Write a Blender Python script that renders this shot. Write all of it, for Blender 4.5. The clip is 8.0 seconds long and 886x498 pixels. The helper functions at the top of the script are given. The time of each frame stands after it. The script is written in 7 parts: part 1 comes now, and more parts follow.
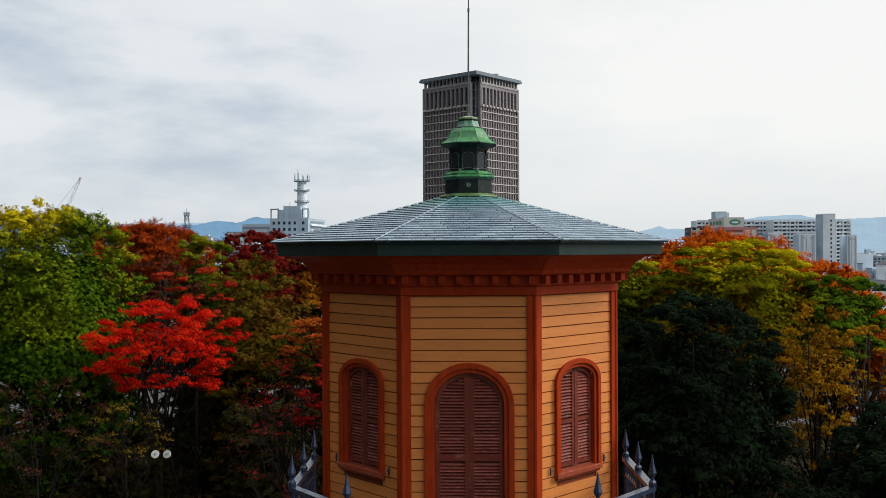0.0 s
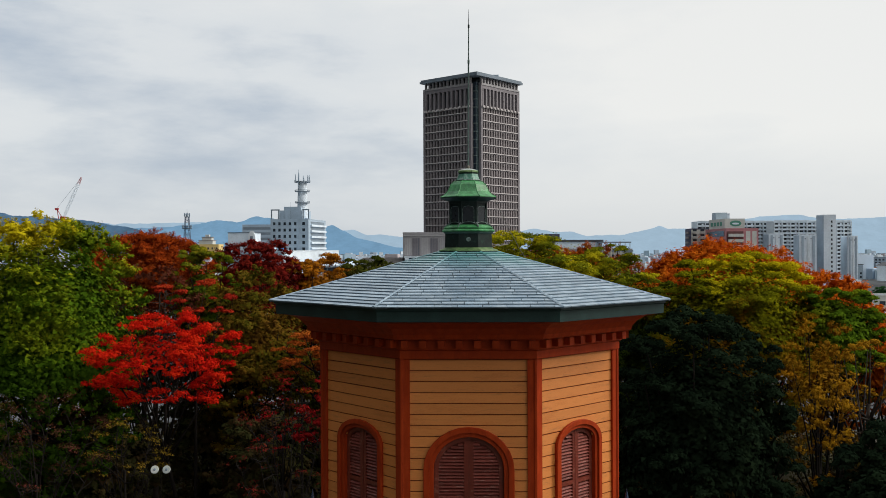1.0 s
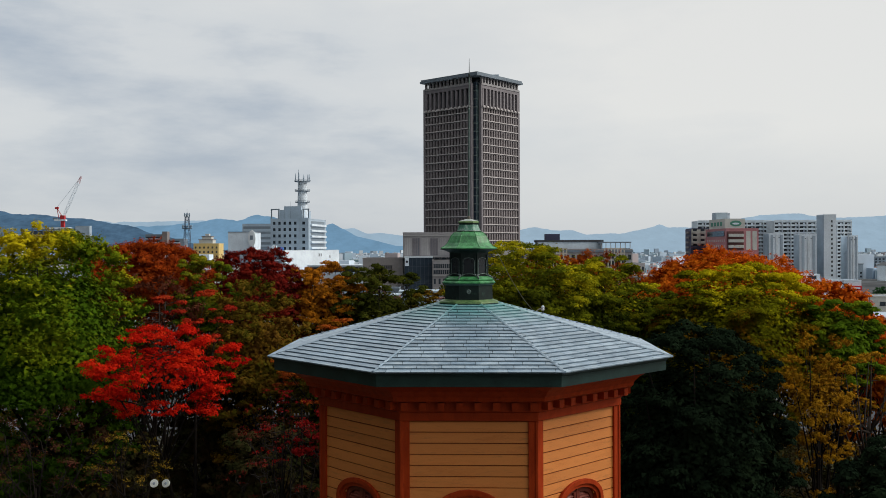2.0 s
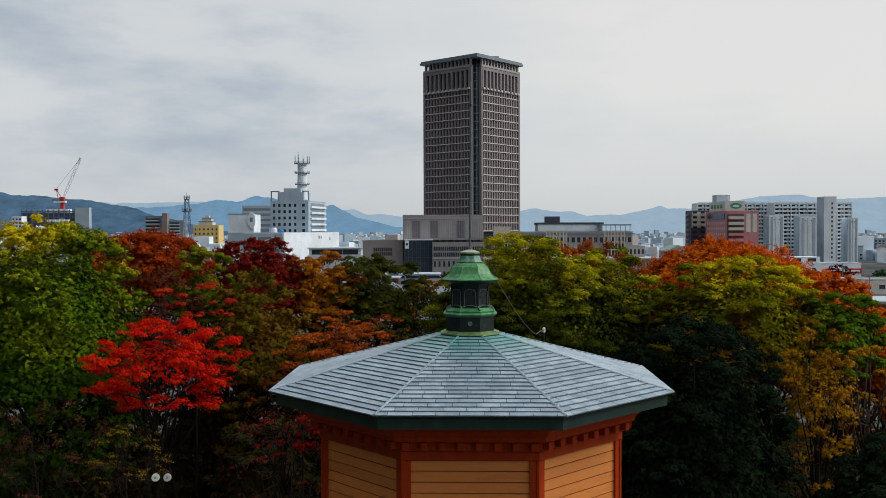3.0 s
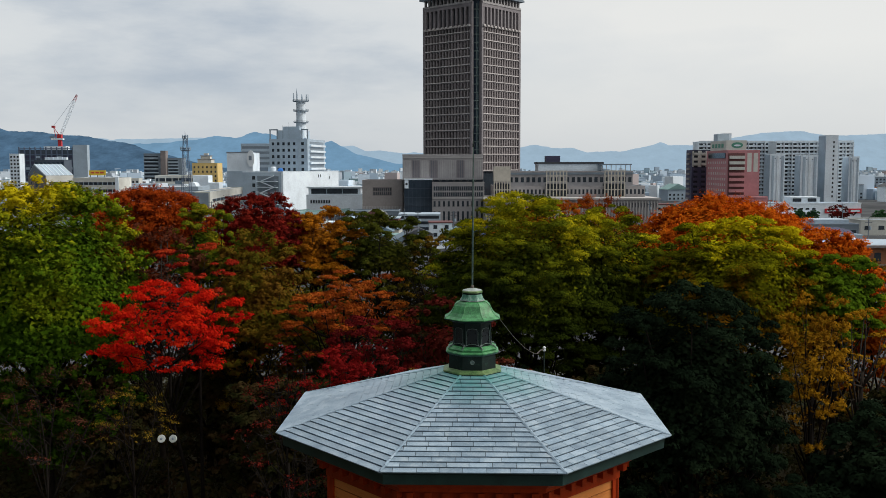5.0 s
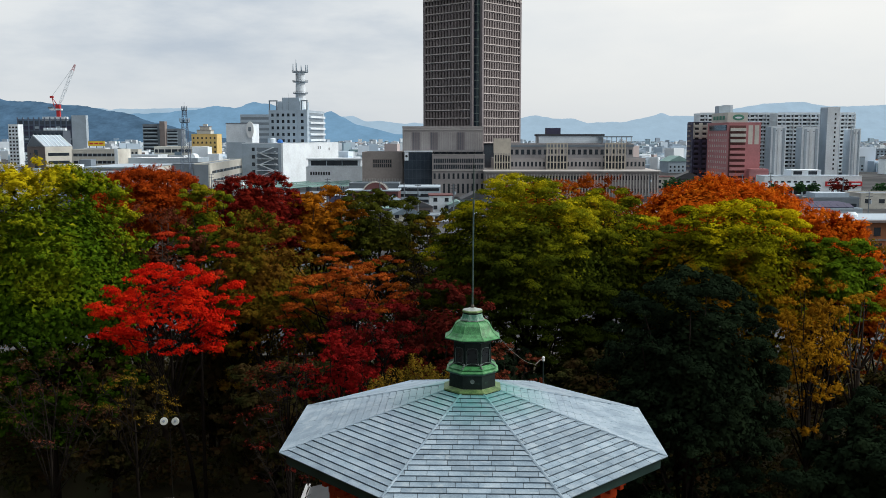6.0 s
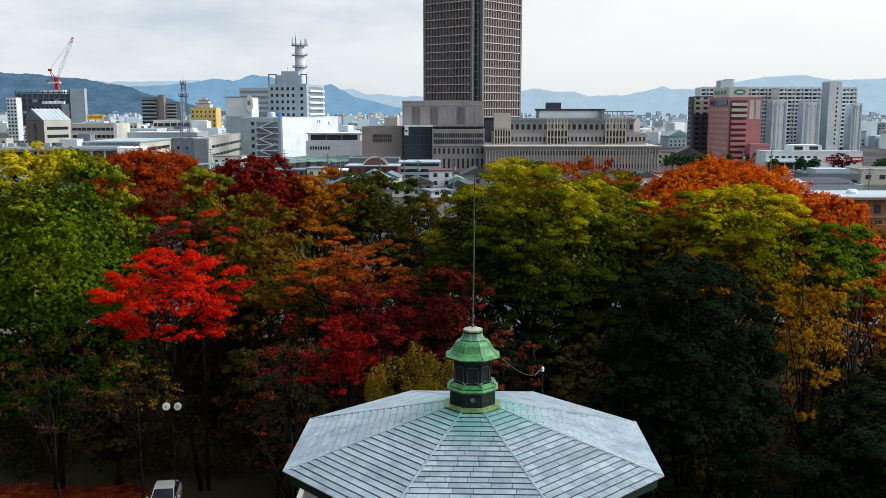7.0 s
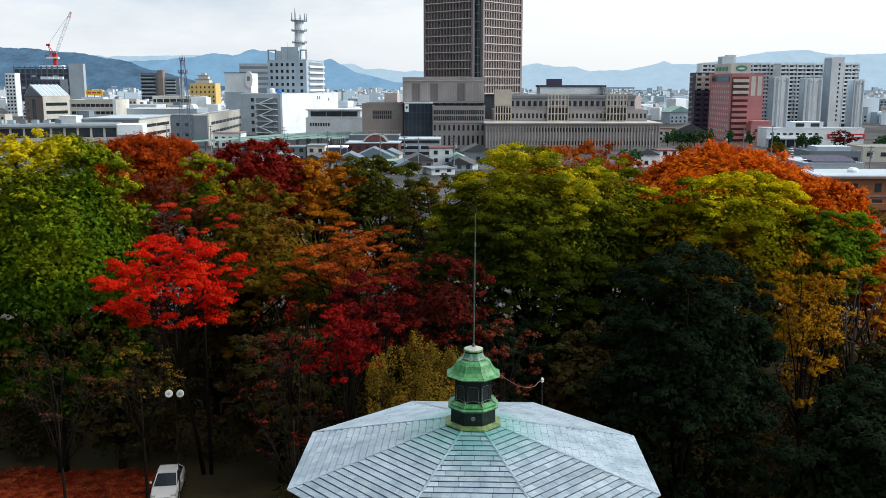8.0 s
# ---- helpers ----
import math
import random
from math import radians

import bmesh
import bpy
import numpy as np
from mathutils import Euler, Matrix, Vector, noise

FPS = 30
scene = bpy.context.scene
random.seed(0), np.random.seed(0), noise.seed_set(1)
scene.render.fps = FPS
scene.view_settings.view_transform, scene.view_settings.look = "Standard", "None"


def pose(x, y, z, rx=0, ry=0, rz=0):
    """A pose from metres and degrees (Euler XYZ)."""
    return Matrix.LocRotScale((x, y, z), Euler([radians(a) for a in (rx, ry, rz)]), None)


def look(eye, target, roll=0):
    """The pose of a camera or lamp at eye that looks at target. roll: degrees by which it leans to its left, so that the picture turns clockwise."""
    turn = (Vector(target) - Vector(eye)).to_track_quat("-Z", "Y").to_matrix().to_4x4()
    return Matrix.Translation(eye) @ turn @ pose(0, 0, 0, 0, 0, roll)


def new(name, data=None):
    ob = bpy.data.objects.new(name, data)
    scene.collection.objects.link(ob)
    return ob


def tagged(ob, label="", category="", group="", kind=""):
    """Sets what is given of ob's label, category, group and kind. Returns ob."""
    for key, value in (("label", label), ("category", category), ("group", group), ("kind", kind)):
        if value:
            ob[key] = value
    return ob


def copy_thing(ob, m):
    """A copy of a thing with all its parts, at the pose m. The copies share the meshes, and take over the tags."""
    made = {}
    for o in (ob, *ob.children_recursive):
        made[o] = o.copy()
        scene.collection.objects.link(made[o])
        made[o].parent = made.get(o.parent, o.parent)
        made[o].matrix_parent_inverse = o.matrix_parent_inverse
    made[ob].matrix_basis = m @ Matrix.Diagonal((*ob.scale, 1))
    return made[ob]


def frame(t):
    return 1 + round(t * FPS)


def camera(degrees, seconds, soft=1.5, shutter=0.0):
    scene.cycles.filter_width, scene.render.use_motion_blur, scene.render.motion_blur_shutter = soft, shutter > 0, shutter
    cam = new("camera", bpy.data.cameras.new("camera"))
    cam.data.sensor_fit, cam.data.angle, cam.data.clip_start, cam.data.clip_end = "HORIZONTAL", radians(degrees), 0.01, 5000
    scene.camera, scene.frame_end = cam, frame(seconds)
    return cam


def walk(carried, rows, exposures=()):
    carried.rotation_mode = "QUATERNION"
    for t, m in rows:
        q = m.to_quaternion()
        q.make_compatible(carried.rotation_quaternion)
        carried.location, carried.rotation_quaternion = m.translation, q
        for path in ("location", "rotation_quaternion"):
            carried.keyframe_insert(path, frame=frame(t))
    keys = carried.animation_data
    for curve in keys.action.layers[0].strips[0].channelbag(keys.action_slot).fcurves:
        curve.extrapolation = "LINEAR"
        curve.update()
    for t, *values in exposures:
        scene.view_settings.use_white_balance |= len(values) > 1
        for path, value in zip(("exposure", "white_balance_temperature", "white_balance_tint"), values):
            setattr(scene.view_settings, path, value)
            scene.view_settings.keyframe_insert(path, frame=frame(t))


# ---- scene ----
cam = camera(51.75, 8.0, soft=0.6)
# seconds, x, y, z, yaw, pitch, roll: a drone rising straight up in front of the turret
ROWS = [
    (0.0, -0.396, -13.854, 16.878, -0.020, 0.067, 0.26),
    (0.5, -0.392, -13.804, 17.286, -0.003, 0.051, 0.24),
    (1.0, -0.381, -13.744, 17.692, 0.010, 0.035, 0.22),
    (1.5, -0.375, -13.675, 18.101, 0.015, 0.020, 0.21),
    (1.7, -0.377, -13.650, 18.255, 0.015, 0.000, 0.20),
    (2.8, -0.392, -13.572, 19.068, 0.012, -0.860, 0.18),
    (3.0, -0.397, -13.568, 19.218, 0.010, -1.262, 0.18),
    (3.5, -0.405, -13.578, 19.600, 0.000, -2.265, 0.17),
    (4.0, -0.420, -13.601, 19.982, -0.005, -3.278, 0.17),
    (4.5, -0.433, -13.628, 20.368, -0.010, -4.280, 0.16),
    (4.7, -0.436, -13.640, 20.522, -0.010, -4.670, 0.15),
    (5.8, -0.447, -13.703, 21.362, -0.006, -6.720, 0.06),
    (6.0, -0.449, -13.715, 21.511, -0.004, -7.079, 0.04),
    (6.5, -0.460, -13.746, 21.876, -0.004, -7.920, 0.01),
    (7.0, -0.463, -13.771, 22.243, 0.000, -8.740, -0.02),
    (7.5, -0.467, -13.797, 22.610, 0.008, -9.540, -0.04),
    (8.0, -0.478, -13.831, 22.968, 0.020, -10.275, -0.05),
]
walk(cam, [(t, pose(x, y, z, 90 + pitch, roll, yaw)) for t, x, y, z, yaw, pitch, roll in ROWS],
     exposures=((0.0, -0.34), (1.5, -0.56), (2.8, -0.64), (4.5, -0.60), (6.0, -0.38), (7.0, -0.18), (8.0, -0.05)))

# ---------------------------------------------------------------- world, sun
SUN_DIR = Vector((0.82, 0.04, 0.58)).normalized()
GLOW_DIR = Vector((0.86, 0.14, 0.48)).normalized()  # where the cloud is thinnest
BRIGHT_SIDE_DIR = Vector((0.80, 0.45, 0.33)).normalized()  # unseen sky is dimmed away from here, to keep camera-facing sides dark
world = bpy.data.worlds.new("overcast_sky")
scene.world = world
world.use_nodes = True


def build_sky(nt):
    n, l = nt.nodes, nt.links
    n.clear()
    out = n.new("ShaderNodeOutputWorld")
    bg = n.new("ShaderNodeBackground")
    sky = n.new("ShaderNodeTexSky")
    sky.sky_type, sky.sun_disc = "NISHITA", False
    sky.sun_elevation = math.asin(SUN_DIR.z)
    sky.sun_rotation = math.atan2(SUN_DIR.x, SUN_DIR.y)
    dim = n.new("ShaderNodeVectorMath")
    dim.operation = "SCALE"
    dim.inputs[3].default_value = 0.10
    l.new(sky.outputs[0], dim.inputs[0])
    co = n.new("ShaderNodeTexCoord")
    # cloud layers: long soft banks stretched along the horizon
    mp = n.new("ShaderNodeMapping")
    mp.inputs["Scale"].default_value = (1.0, 1.0, 3.4)
    mp.inputs["Location"].default_value = (0.35, 0.1, 0.55)
    l.new(co.outputs["Generated"], mp.inputs[0])
    nz = n.new("ShaderNodeTexNoise")
    nz.inputs["Scale"].default_value, nz.inputs["Detail"].default_value, nz.inputs["Roughness"].default_value = 2.9, 8.0, 0.56
    l.new(mp.outputs[0], nz.inputs[0])
    dot = n.new("ShaderNodeVectorMath")
    dot.operation = "DOT_PRODUCT"
    dot.inputs[1].default_value = GLOW_DIR
    l.new(co.outputs["Generated"], dot.inputs[0])
    glow = n.new("ShaderNodeMapRange")
    glow.inputs["From Min"].default_value, glow.inputs["From Max"].default_value = 0.05, 0.62
    glow.inputs["To Min"].default_value, glow.inputs["To Max"].default_value = 0.0, 0.62
    l.new(dot.outputs["Value"], glow.inputs[0])
    add = n.new("ShaderNodeMath")
    l.new(glow.outputs[0], add.inputs[0])
    l.new(nz.outputs["Fac"], add.inputs[1])
    ramp = n.new("ShaderNodeValToRGB")
    e = ramp.color_ramp.elements
    e[0].position, e[0].color = 0.36, (0.50, 0.575, 0.67, 1)
    e[1].position, e[1].color = 0.92, (0.955, 0.957, 0.935, 1)
    m = e.new(0.55)
    m.color = (0.79, 0.825, 0.85, 1)
    l.new(add.outputs[0], ramp.inputs[0])
    # pale warm strip of cloud low over the hills
    sep = n.new("ShaderNodeSeparateXYZ")
    l.new(co.outputs["Generated"], sep.inputs[0])
    low = n.new("ShaderNodeMapRange")
    low.inputs["From Min"].default_value, low.inputs["From Max"].default_value = 0.0, 0.12
    low.inputs["To Min"].default_value, low.inputs["To Max"].default_value = 0.75, 0.0
    l.new(sep.outputs[2], low.inputs[0])
    warm = n.new("ShaderNodeMix")
    warm.data_type = "RGBA"
    warm.inputs["B"].default_value = (0.665, 0.71, 0.755, 1)
    l.new(low.outputs[0], warm.inputs["Factor"])
    l.new(ramp.outputs[0], warm.inputs["A"])
    mix = n.new("ShaderNodeMix")
    mix.data_type = "RGBA"
    mix.inputs["Factor"].default_value = 0.93
    l.new(dim.outputs[0], mix.inputs["A"])
    l.new(warm.outputs["Result"], mix.inputs["B"])
    l.new(mix.outputs["Result"], bg.inputs[0])
    # an overcast sky is brighter overhead than at the horizon
    zen = n.new("ShaderNodeMapRange")
    zen.inputs["From Min"].default_value, zen.inputs["From Max"].default_value = 0.28, 0.9
    zen.inputs["To Min"].default_value, zen.inputs["To Max"].default_value = 1.28, 1.95
    l.new(sep.outputs[2], zen.inputs[0])
    # dimming added to the sky outside the view, to shape the light
    away = n.new("ShaderNodeMapRange")
    away.interpolation_type = "SMOOTHSTEP"
    away.inputs["From Min"].default_value, away.inputs["From Max"].default_value = -0.69, 0.12
    away.inputs["To Min"].default_value, away.inputs["To Max"].default_value = 0.06, 1.0
    dull = n.new("ShaderNodeVectorMath")
    dull.operation = "DOT_PRODUCT"
    dull.inputs[1].default_value = BRIGHT_SIDE_DIR
    l.new(co.outputs["Generated"], dull.inputs[0])
    l.new(dull.outputs["Value"], away.inputs[0])
    both = n.new("ShaderNodeMath")
    both.operation = "MULTIPLY"
    l.new(zen.outputs[0], both.inputs[0])
    l.new(away.outputs[0], both.inputs[1])
    l.new(both.outputs[0], bg.inputs[1])
    l.new(bg.outputs[0], out.inputs[0])


build_sky(world.node_tree)
sun_data = bpy.data.lights.new("sun", "SUN")
sun_data.energy, sun_data.angle, sun_data.color = 2.7, radians(18), (1.0, 0.95, 0.87)
sun = new("sun", sun_data)
sun.matrix_world = look(SUN_DIR * 50, (0, 0, 0))

GROUND = -2.5
CITY = -6.0
PHI = radians(-1.76)


# ---------------------------------------------------------------- mesh helpers
class Build:
    """Collects vertices and faces for one mesh."""

    def __init__(self):
        self.v, self.f = [], []

    def add(self, verts, faces):
        o = len(self.v)
        self.v += [tuple(p) for p in verts]
        self.f += [tuple(i + o for i in q) for q in faces]
        return self

    def box(self, x0, y0, z0, x1, y1, z1, m=None):
        p = [Vector((x, y, z)) for z in (z0, z1) for x, y in ((x0, y0), (x1, y0), (x1, y1), (x0, y1))]
        if m is not None:
            p = [m @ q for q in p]
        return self.add(p, [(3, 2, 1, 0), (4, 5, 6, 7), (0, 1, 5, 4), (1, 2, 6, 5), (2, 3, 7, 6), (3, 0, 4, 7)])

    def ring(self, prof, sides, turn=0.0, m=None, cap=True):
        """A body of revolution with few sides; prof: (radius, z) from bottom to top."""
        p = []
        for r, z in prof:
            for k in range(sides):
                a = turn + 2 * math.pi * k / sides
                q = Vector((r * math.cos(a), r * math.sin(a), z))
                p.append(m @ q if m is not None else q)
        f = []
        for i in range(len(prof) - 1):
            for k in range(sides):
                j = (k + 1) % sides
                f.append((i * sides + k, i * sides + j, (i + 1) * sides + j, (i + 1) * sides + k))
        if cap:
            f.append(tuple(range(sides - 1, -1, -1)))
            f.append(tuple((len(prof) - 1) * sides + k for k in range(sides)))
        return self.add(p, f)

    def tube(self, pts, radii, sides=6):
        pts = [Vector(p) for p in pts]
        p = []
        for i, c in enumerate(pts):
            d = (pts[min(i + 1, len(pts) - 1)] - pts[max(i - 1, 0)]).normalized()
            u = d.orthogonal().normalized()
            w = d.cross(u)
            for k in range(sides):
                a = 2 * math.pi * k / sides
                p.append(c + radii[i] * (math.cos(a) * u + math.sin(a) * w))
        f = []
        for i in range(len(pts) - 1):
            for k in range(sides):
                j = (k + 1) % sides
                f.append((i * sides + k, i * sides + j, (i + 1) * sides + j, (i + 1) * sides + k))
        f.append(tuple(range(sides - 1, -1, -1)))
        f.append(tuple((len(pts) - 1) * sides + k for k in range(sides)))
        return self.add(p, f)

    def mesh(self, name, mat, smooth=False):
        me = bpy.data.meshes.new(name)
        me.from_pydata(self.v, [], self.f)
        if mat is not None:
            me.materials.append(mat)
        if smooth:
            me.shade_smooth()
        me.update()
        return me


def part(name, b, mat, parent, label="", m=None, bevel=0.0, smooth=False):
    """One mesh object under a thing or a part. b: a Build or a ready mesh."""
    me = b.mesh(name, mat, smooth) if isinstance(b, Build) else b
    ob = new(name, me)
    ob.parent = parent
    if m is not None:
        ob.matrix_basis = m
    if bevel:
        md = ob.modifiers.new("edge", "BEVEL")
        md.width, md.segments, md.limit_method = bevel, 2, "ANGLE"
    return tagged(ob, label)


def thing(name, label, category, m=None, group="", kind=""):
    ob = new(name)
    if m is not None:
        ob.matrix_basis = m
    return tagged(ob, label, category, group, kind)


def lone(name, b, mat, label, category, m=None, group="", kind="", smooth=False, bevel=0.0):
    """A thing that is one mesh."""
    ob = part(name, b, mat, None, "", m, bevel, smooth)
    return tagged(ob, label, category, group, kind)


# ---------------------------------------------------------------- materials
def rgba(c):
    return (c[0], c[1], c[2], 1)


def surface(name, colors, rough=0.7, scale=3.0, fine=40.0, bump=0.2, metal=0.0, spread=0.12, stretch=(1, 1, 1), dist=0.01, dirt=None, spec=0.5):
    """A worn procedural surface: broad patches, fine grain, a shift from piece to piece, optional dirt."""
    mat = bpy.data.materials.new(name)
    mat.use_nodes = True
    n, l = mat.node_tree.nodes, mat.node_tree.links
    b = n["Principled BSDF"]
    b.inputs["Metallic"].default_value = metal
    b.inputs["Specular IOR Level"].default_value = spec
    co = n.new("ShaderNodeTexCoord")
    mp = n.new("ShaderNodeMapping")
    mp.inputs["Scale"].default_value = stretch
    l.new(co.outputs["Object"], mp.inputs[0])
    info = n.new("ShaderNodeObjectInfo")
    shift = n.new("ShaderNodeVectorMath")
    shift.operation = "MULTIPLY_ADD"
    l.new(info.outputs["Random"], shift.inputs[0])
    shift.inputs[1].default_value = (17, 29, 11)
    l.new(mp.outputs[0], shift.inputs[2])
    broad = n.new("ShaderNodeTexNoise")
    broad.inputs["Scale"].default_value, broad.inputs["Detail"].default_value = scale, 5
    grain = n.new("ShaderNodeTexNoise")
    grain.inputs["Scale"].default_value, grain.inputs["Detail"].default_value = fine, 4
    for t in (broad, grain):
        l.new(shift.outputs[0], t.inputs[0])
    both = n.new("ShaderNodeMix")
    both.inputs["Factor"].default_value = 0.38
    l.new(broad.outputs["Fac"], both.inputs["A"])
    l.new(grain.outputs["Fac"], both.inputs["B"])
    ramp = n.new("ShaderNodeValToRGB")
    e = ramp.color_ramp.elements
    e[0].position, e[1].position = 0.36, 0.64
    e[0].color, e[1].color = rgba(colors[0]), rgba(colors[-1])
    for i, c in enumerate(colors[1:-1]):
        m = e.new(0.36 + 0.28 * (i + 1) / (len(colors) - 1))
        m.color = rgba(c)
    l.new(both.outputs["Result"], ramp.inputs[0])
    last = ramp.outputs[0]
    if dirt:
        dn = n.new("ShaderNodeTexNoise")
        dn.inputs["Scale"].default_value, dn.inputs["Detail"].default_value, dn.inputs["Roughness"].default_value = scale * 1.7, 8, 0.7
        l.new(shift.outputs[0], dn.inputs[0])
        dr = n.new("ShaderNodeMapRange")
        dr.inputs["From Min"].default_value, dr.inputs["From Max"].default_value = 0.55, 0.72
        dr.inputs["To Max"].default_value = 0.75
        l.new(dn.outputs["Fac"], dr.inputs[0])
        dm = n.new("ShaderNodeMix")
        dm.data_type = "RGBA"
        dm.inputs["B"].default_value = rgba(dirt)
        l.new(dr.outputs[0], dm.inputs["Factor"])
        l.new(last, dm.inputs["A"])
        last = dm.outputs["Result"]
    hsv = n.new("ShaderNodeHueSaturation")
    val = n.new("ShaderNodeMapRange")
    val.inputs["To Min"].default_value, val.inputs["To Max"].default_value = 1 - spread, 1 + spread
    l.new(info.outputs["Random"], val.inputs[0])
    l.new(val.outputs[0], hsv.inputs["Value"])
    l.new(last, hsv.inputs["Color"])
    l.new(hsv.outputs[0], b.inputs["Base Color"])
    rr = n.new("ShaderNodeMapRange")
    rr.inputs["To Min"].default_value, rr.inputs["To Max"].default_value = max(rough - 0.12, 0.02), min(rough + 0.12, 1)
    l.new(grain.outputs["Fac"], rr.inputs[0])
    l.new(rr.outputs[0], b.inputs["Roughness"])
    if bump:
        bp = n.new("ShaderNodeBump")
        bp.inputs["Strength"].default_value, bp.inputs["Distance"].default_value = bump, dist
        l.new(both.outputs["Result"], bp.inputs["Height"])
        l.new(bp.outputs[0], b.inputs["Normal"])
    return mat


def foliage(name, colors, patch=0.35, through_light=0.14, tips=None):
    """Leaves: colour differs from leaf to leaf and from bough to bough."""
    mat = bpy.data.materials.new(name)
    mat.use_nodes = True
    n, l = mat.node_tree.nodes, mat.node_tree.links
    n.remove(n["Principled BSDF"])
    b = n.new("ShaderNodeBsdfDiffuse")
    geo = n.new("ShaderNodeNewGeometry")
    co = n.new("ShaderNodeTexCoord")
    nz = n.new("ShaderNodeTexNoise")
    nz.inputs["Scale"].default_value, nz.inputs["Detail"].default_value = patch, 3
    l.new(co.outputs["Object"], nz.inputs[0])
    mix = n.new("ShaderNodeMix")
    mix.inputs["Factor"].default_value = 0.20
    wide = n.new("ShaderNodeMapRange")
    wide.inputs["From Min"].default_value, wide.inputs["From Max"].default_value = 0.33, 0.67
    wide.inputs["To Min"].default_value, wide.inputs["To Max"].default_value = 0.16, 0.84
    l.new(nz.outputs["Fac"], wide.inputs[0])
    l.new(wide.outputs[0], mix.inputs["A"])
    l.new(geo.outputs["Random Per Island"], mix.inputs["B"])
    ramp = n.new("ShaderNodeValToRGB")
    e = ramp.color_ramp.elements
    e[0].position, e[1].position = 0.12, 0.88
    e[0].color, e[1].color = rgba(colors[0]), rgba(colors[-1])
    for i, c in enumerate(colors[1:-1]):
        m = e.new(0.12 + 0.76 * (i + 1) / (len(colors) - 1))
        m.color = rgba(c)
    last = mix.outputs["Result"]
    if tips:
        # the upper boughs turn first; the zelkova's lower-crown shade is painted this way too
        sp = n.new("ShaderNodeSeparateXYZ")
        l.new(co.outputs["Object"], sp.inputs[0])
        up = n.new("ShaderNodeMapRange")
        up.inputs["From Min"].default_value, up.inputs["From Max"].default_value = tips[0], tips[1]
        up.inputs["To Min"].default_value, up.inputs["To Max"].default_value = -tips[2], tips[2]
        l.new(sp.outputs[2], up.inputs[0])
        ad = n.new("ShaderNodeMath")
        l.new(up.outputs[0], ad.inputs[0])
        l.new(last, ad.inputs[1])
        last = ad.outputs[0]
    l.new(last, ramp.inputs[0])
    l.new(ramp.outputs[0], b.inputs[0])
    tr = n.new("ShaderNodeBsdfTranslucent")
    l.new(ramp.outputs[0], tr.inputs[0])
    sh = n.new("ShaderNodeMixShader")
    sh.inputs[0].default_value = through_light
    l.new(b.outputs[0], sh.inputs[1])
    l.new(tr.outputs[0], sh.inputs[2])
    l.new(sh.outputs[0], n["Material Output"].inputs[0])
    return mat


M_OCHRE = surface("ochre_paint", [(0.61, 0.190, 0.037), (0.71, 0.245, 0.054), (0.66, 0.216, 0.045)], 0.55, 2.0, 30, 0.25, stretch=(1, 1, 6), spread=0.08, dirt=(0.44, 0.16, 0.045), dist=0.004)
M_RED = surface("red_brown_paint", [(0.29, 0.030, 0.006), (0.41, 0.047, 0.009)], 0.5, 3.0, 50, 0.3, stretch=(4, 4, 1), spread=0.08, dirt=(0.17, 0.020, 0.006), dist=0.004, spec=0.10)
M_SHUTTER = surface("shutter_paint", [(0.135, 0.022, 0.012), (0.20, 0.034, 0.018)], 0.42, 4.0, 60, 0.3, spread=0.16, dirt=(0.32, 0.15, 0.10), dist=0.003, spec=0.45)
M_SLAT = surface("worn_slat_paint", [(0.17, 0.030, 0.020), (0.27, 0.070, 0.050)], 0.45, 5.0, 70, 0.3, stretch=(1, 4, 4), spread=0.22, dirt=(0.46, 0.28, 0.22), dist=0.003, spec=0.4)
M_SILL = surface("weathered_red_sill", [(0.26, 0.034, 0.010), (0.36, 0.055, 0.016)], 0.6, 9.0, 70, 0.4, stretch=(1, 3, 3), spread=0.05, dirt=(0.50, 0.30, 0.20), dist=0.004)
M_SLATE = surface("slate", [(0.135, 0.198, 0.262), (0.205, 0.285, 0.358), (0.295, 0.375, 0.445)], 0.42, 3.0, 45, 0.35, spread=0.15, dirt=(0.40, 0.47, 0.51), dist=0.004, spec=0.45)
M_FASCIA = surface("weathered_copper", [(0.008, 0.024, 0.023), (0.018, 0.048, 0.044)], 0.5, 4.0, 40, 0.25, spread=0.05, dirt=(0.012, 0.026, 0.024), spec=0.35)
M_PATINA = surface("green_patina", [(0.016, 0.100, 0.030), (0.045, 0.235, 0.075), (0.11, 0.38, 0.15)], 0.5, 7.0, 50, 0.3, spread=0.10, stretch=(1.6, 1.6, 0.8), dirt=(0.03, 0.11, 0.06))
M_OLIVECU = surface("olive_copper", [(0.035, 0.090, 0.026), (0.10, 0.190, 0.060), (0.19, 0.26, 0.11)], 0.55, 8.0, 60, 0.3, spread=0.08, dirt=(0.014, 0.035, 0.02))
M_FRAMECU = surface("scuffed_copper", [(0.020, 0.045, 0.038), (0.075, 0.12, 0.105)], 0.45, 14.0, 60, 0.3, spread=0.1, dirt=(0.09, 0.13, 0.12))
M_DARKCU = surface("dark_copper", [(0.004, 0.010, 0.009), (0.010, 0.022, 0.019)], 0.5, 6.0, 60, 0.3, spread=0.05, dirt=(0.030, 0.075, 0.055), spec=0.25)
M_IRON = surface("blue_black_iron", [(0.009, 0.020, 0.050), (0.020, 0.040, 0.090)], 0.28, 5.0, 60, 0.2, spread=0.05, spec=0.7)
M_WHITE = surface("white_render", [(0.66, 0.68, 0.70), (0.78, 0.79, 0.80)], 0.7, 0.15, 2.0, 0.1, spread=0.03, dirt=(0.55, 0.57, 0.58))


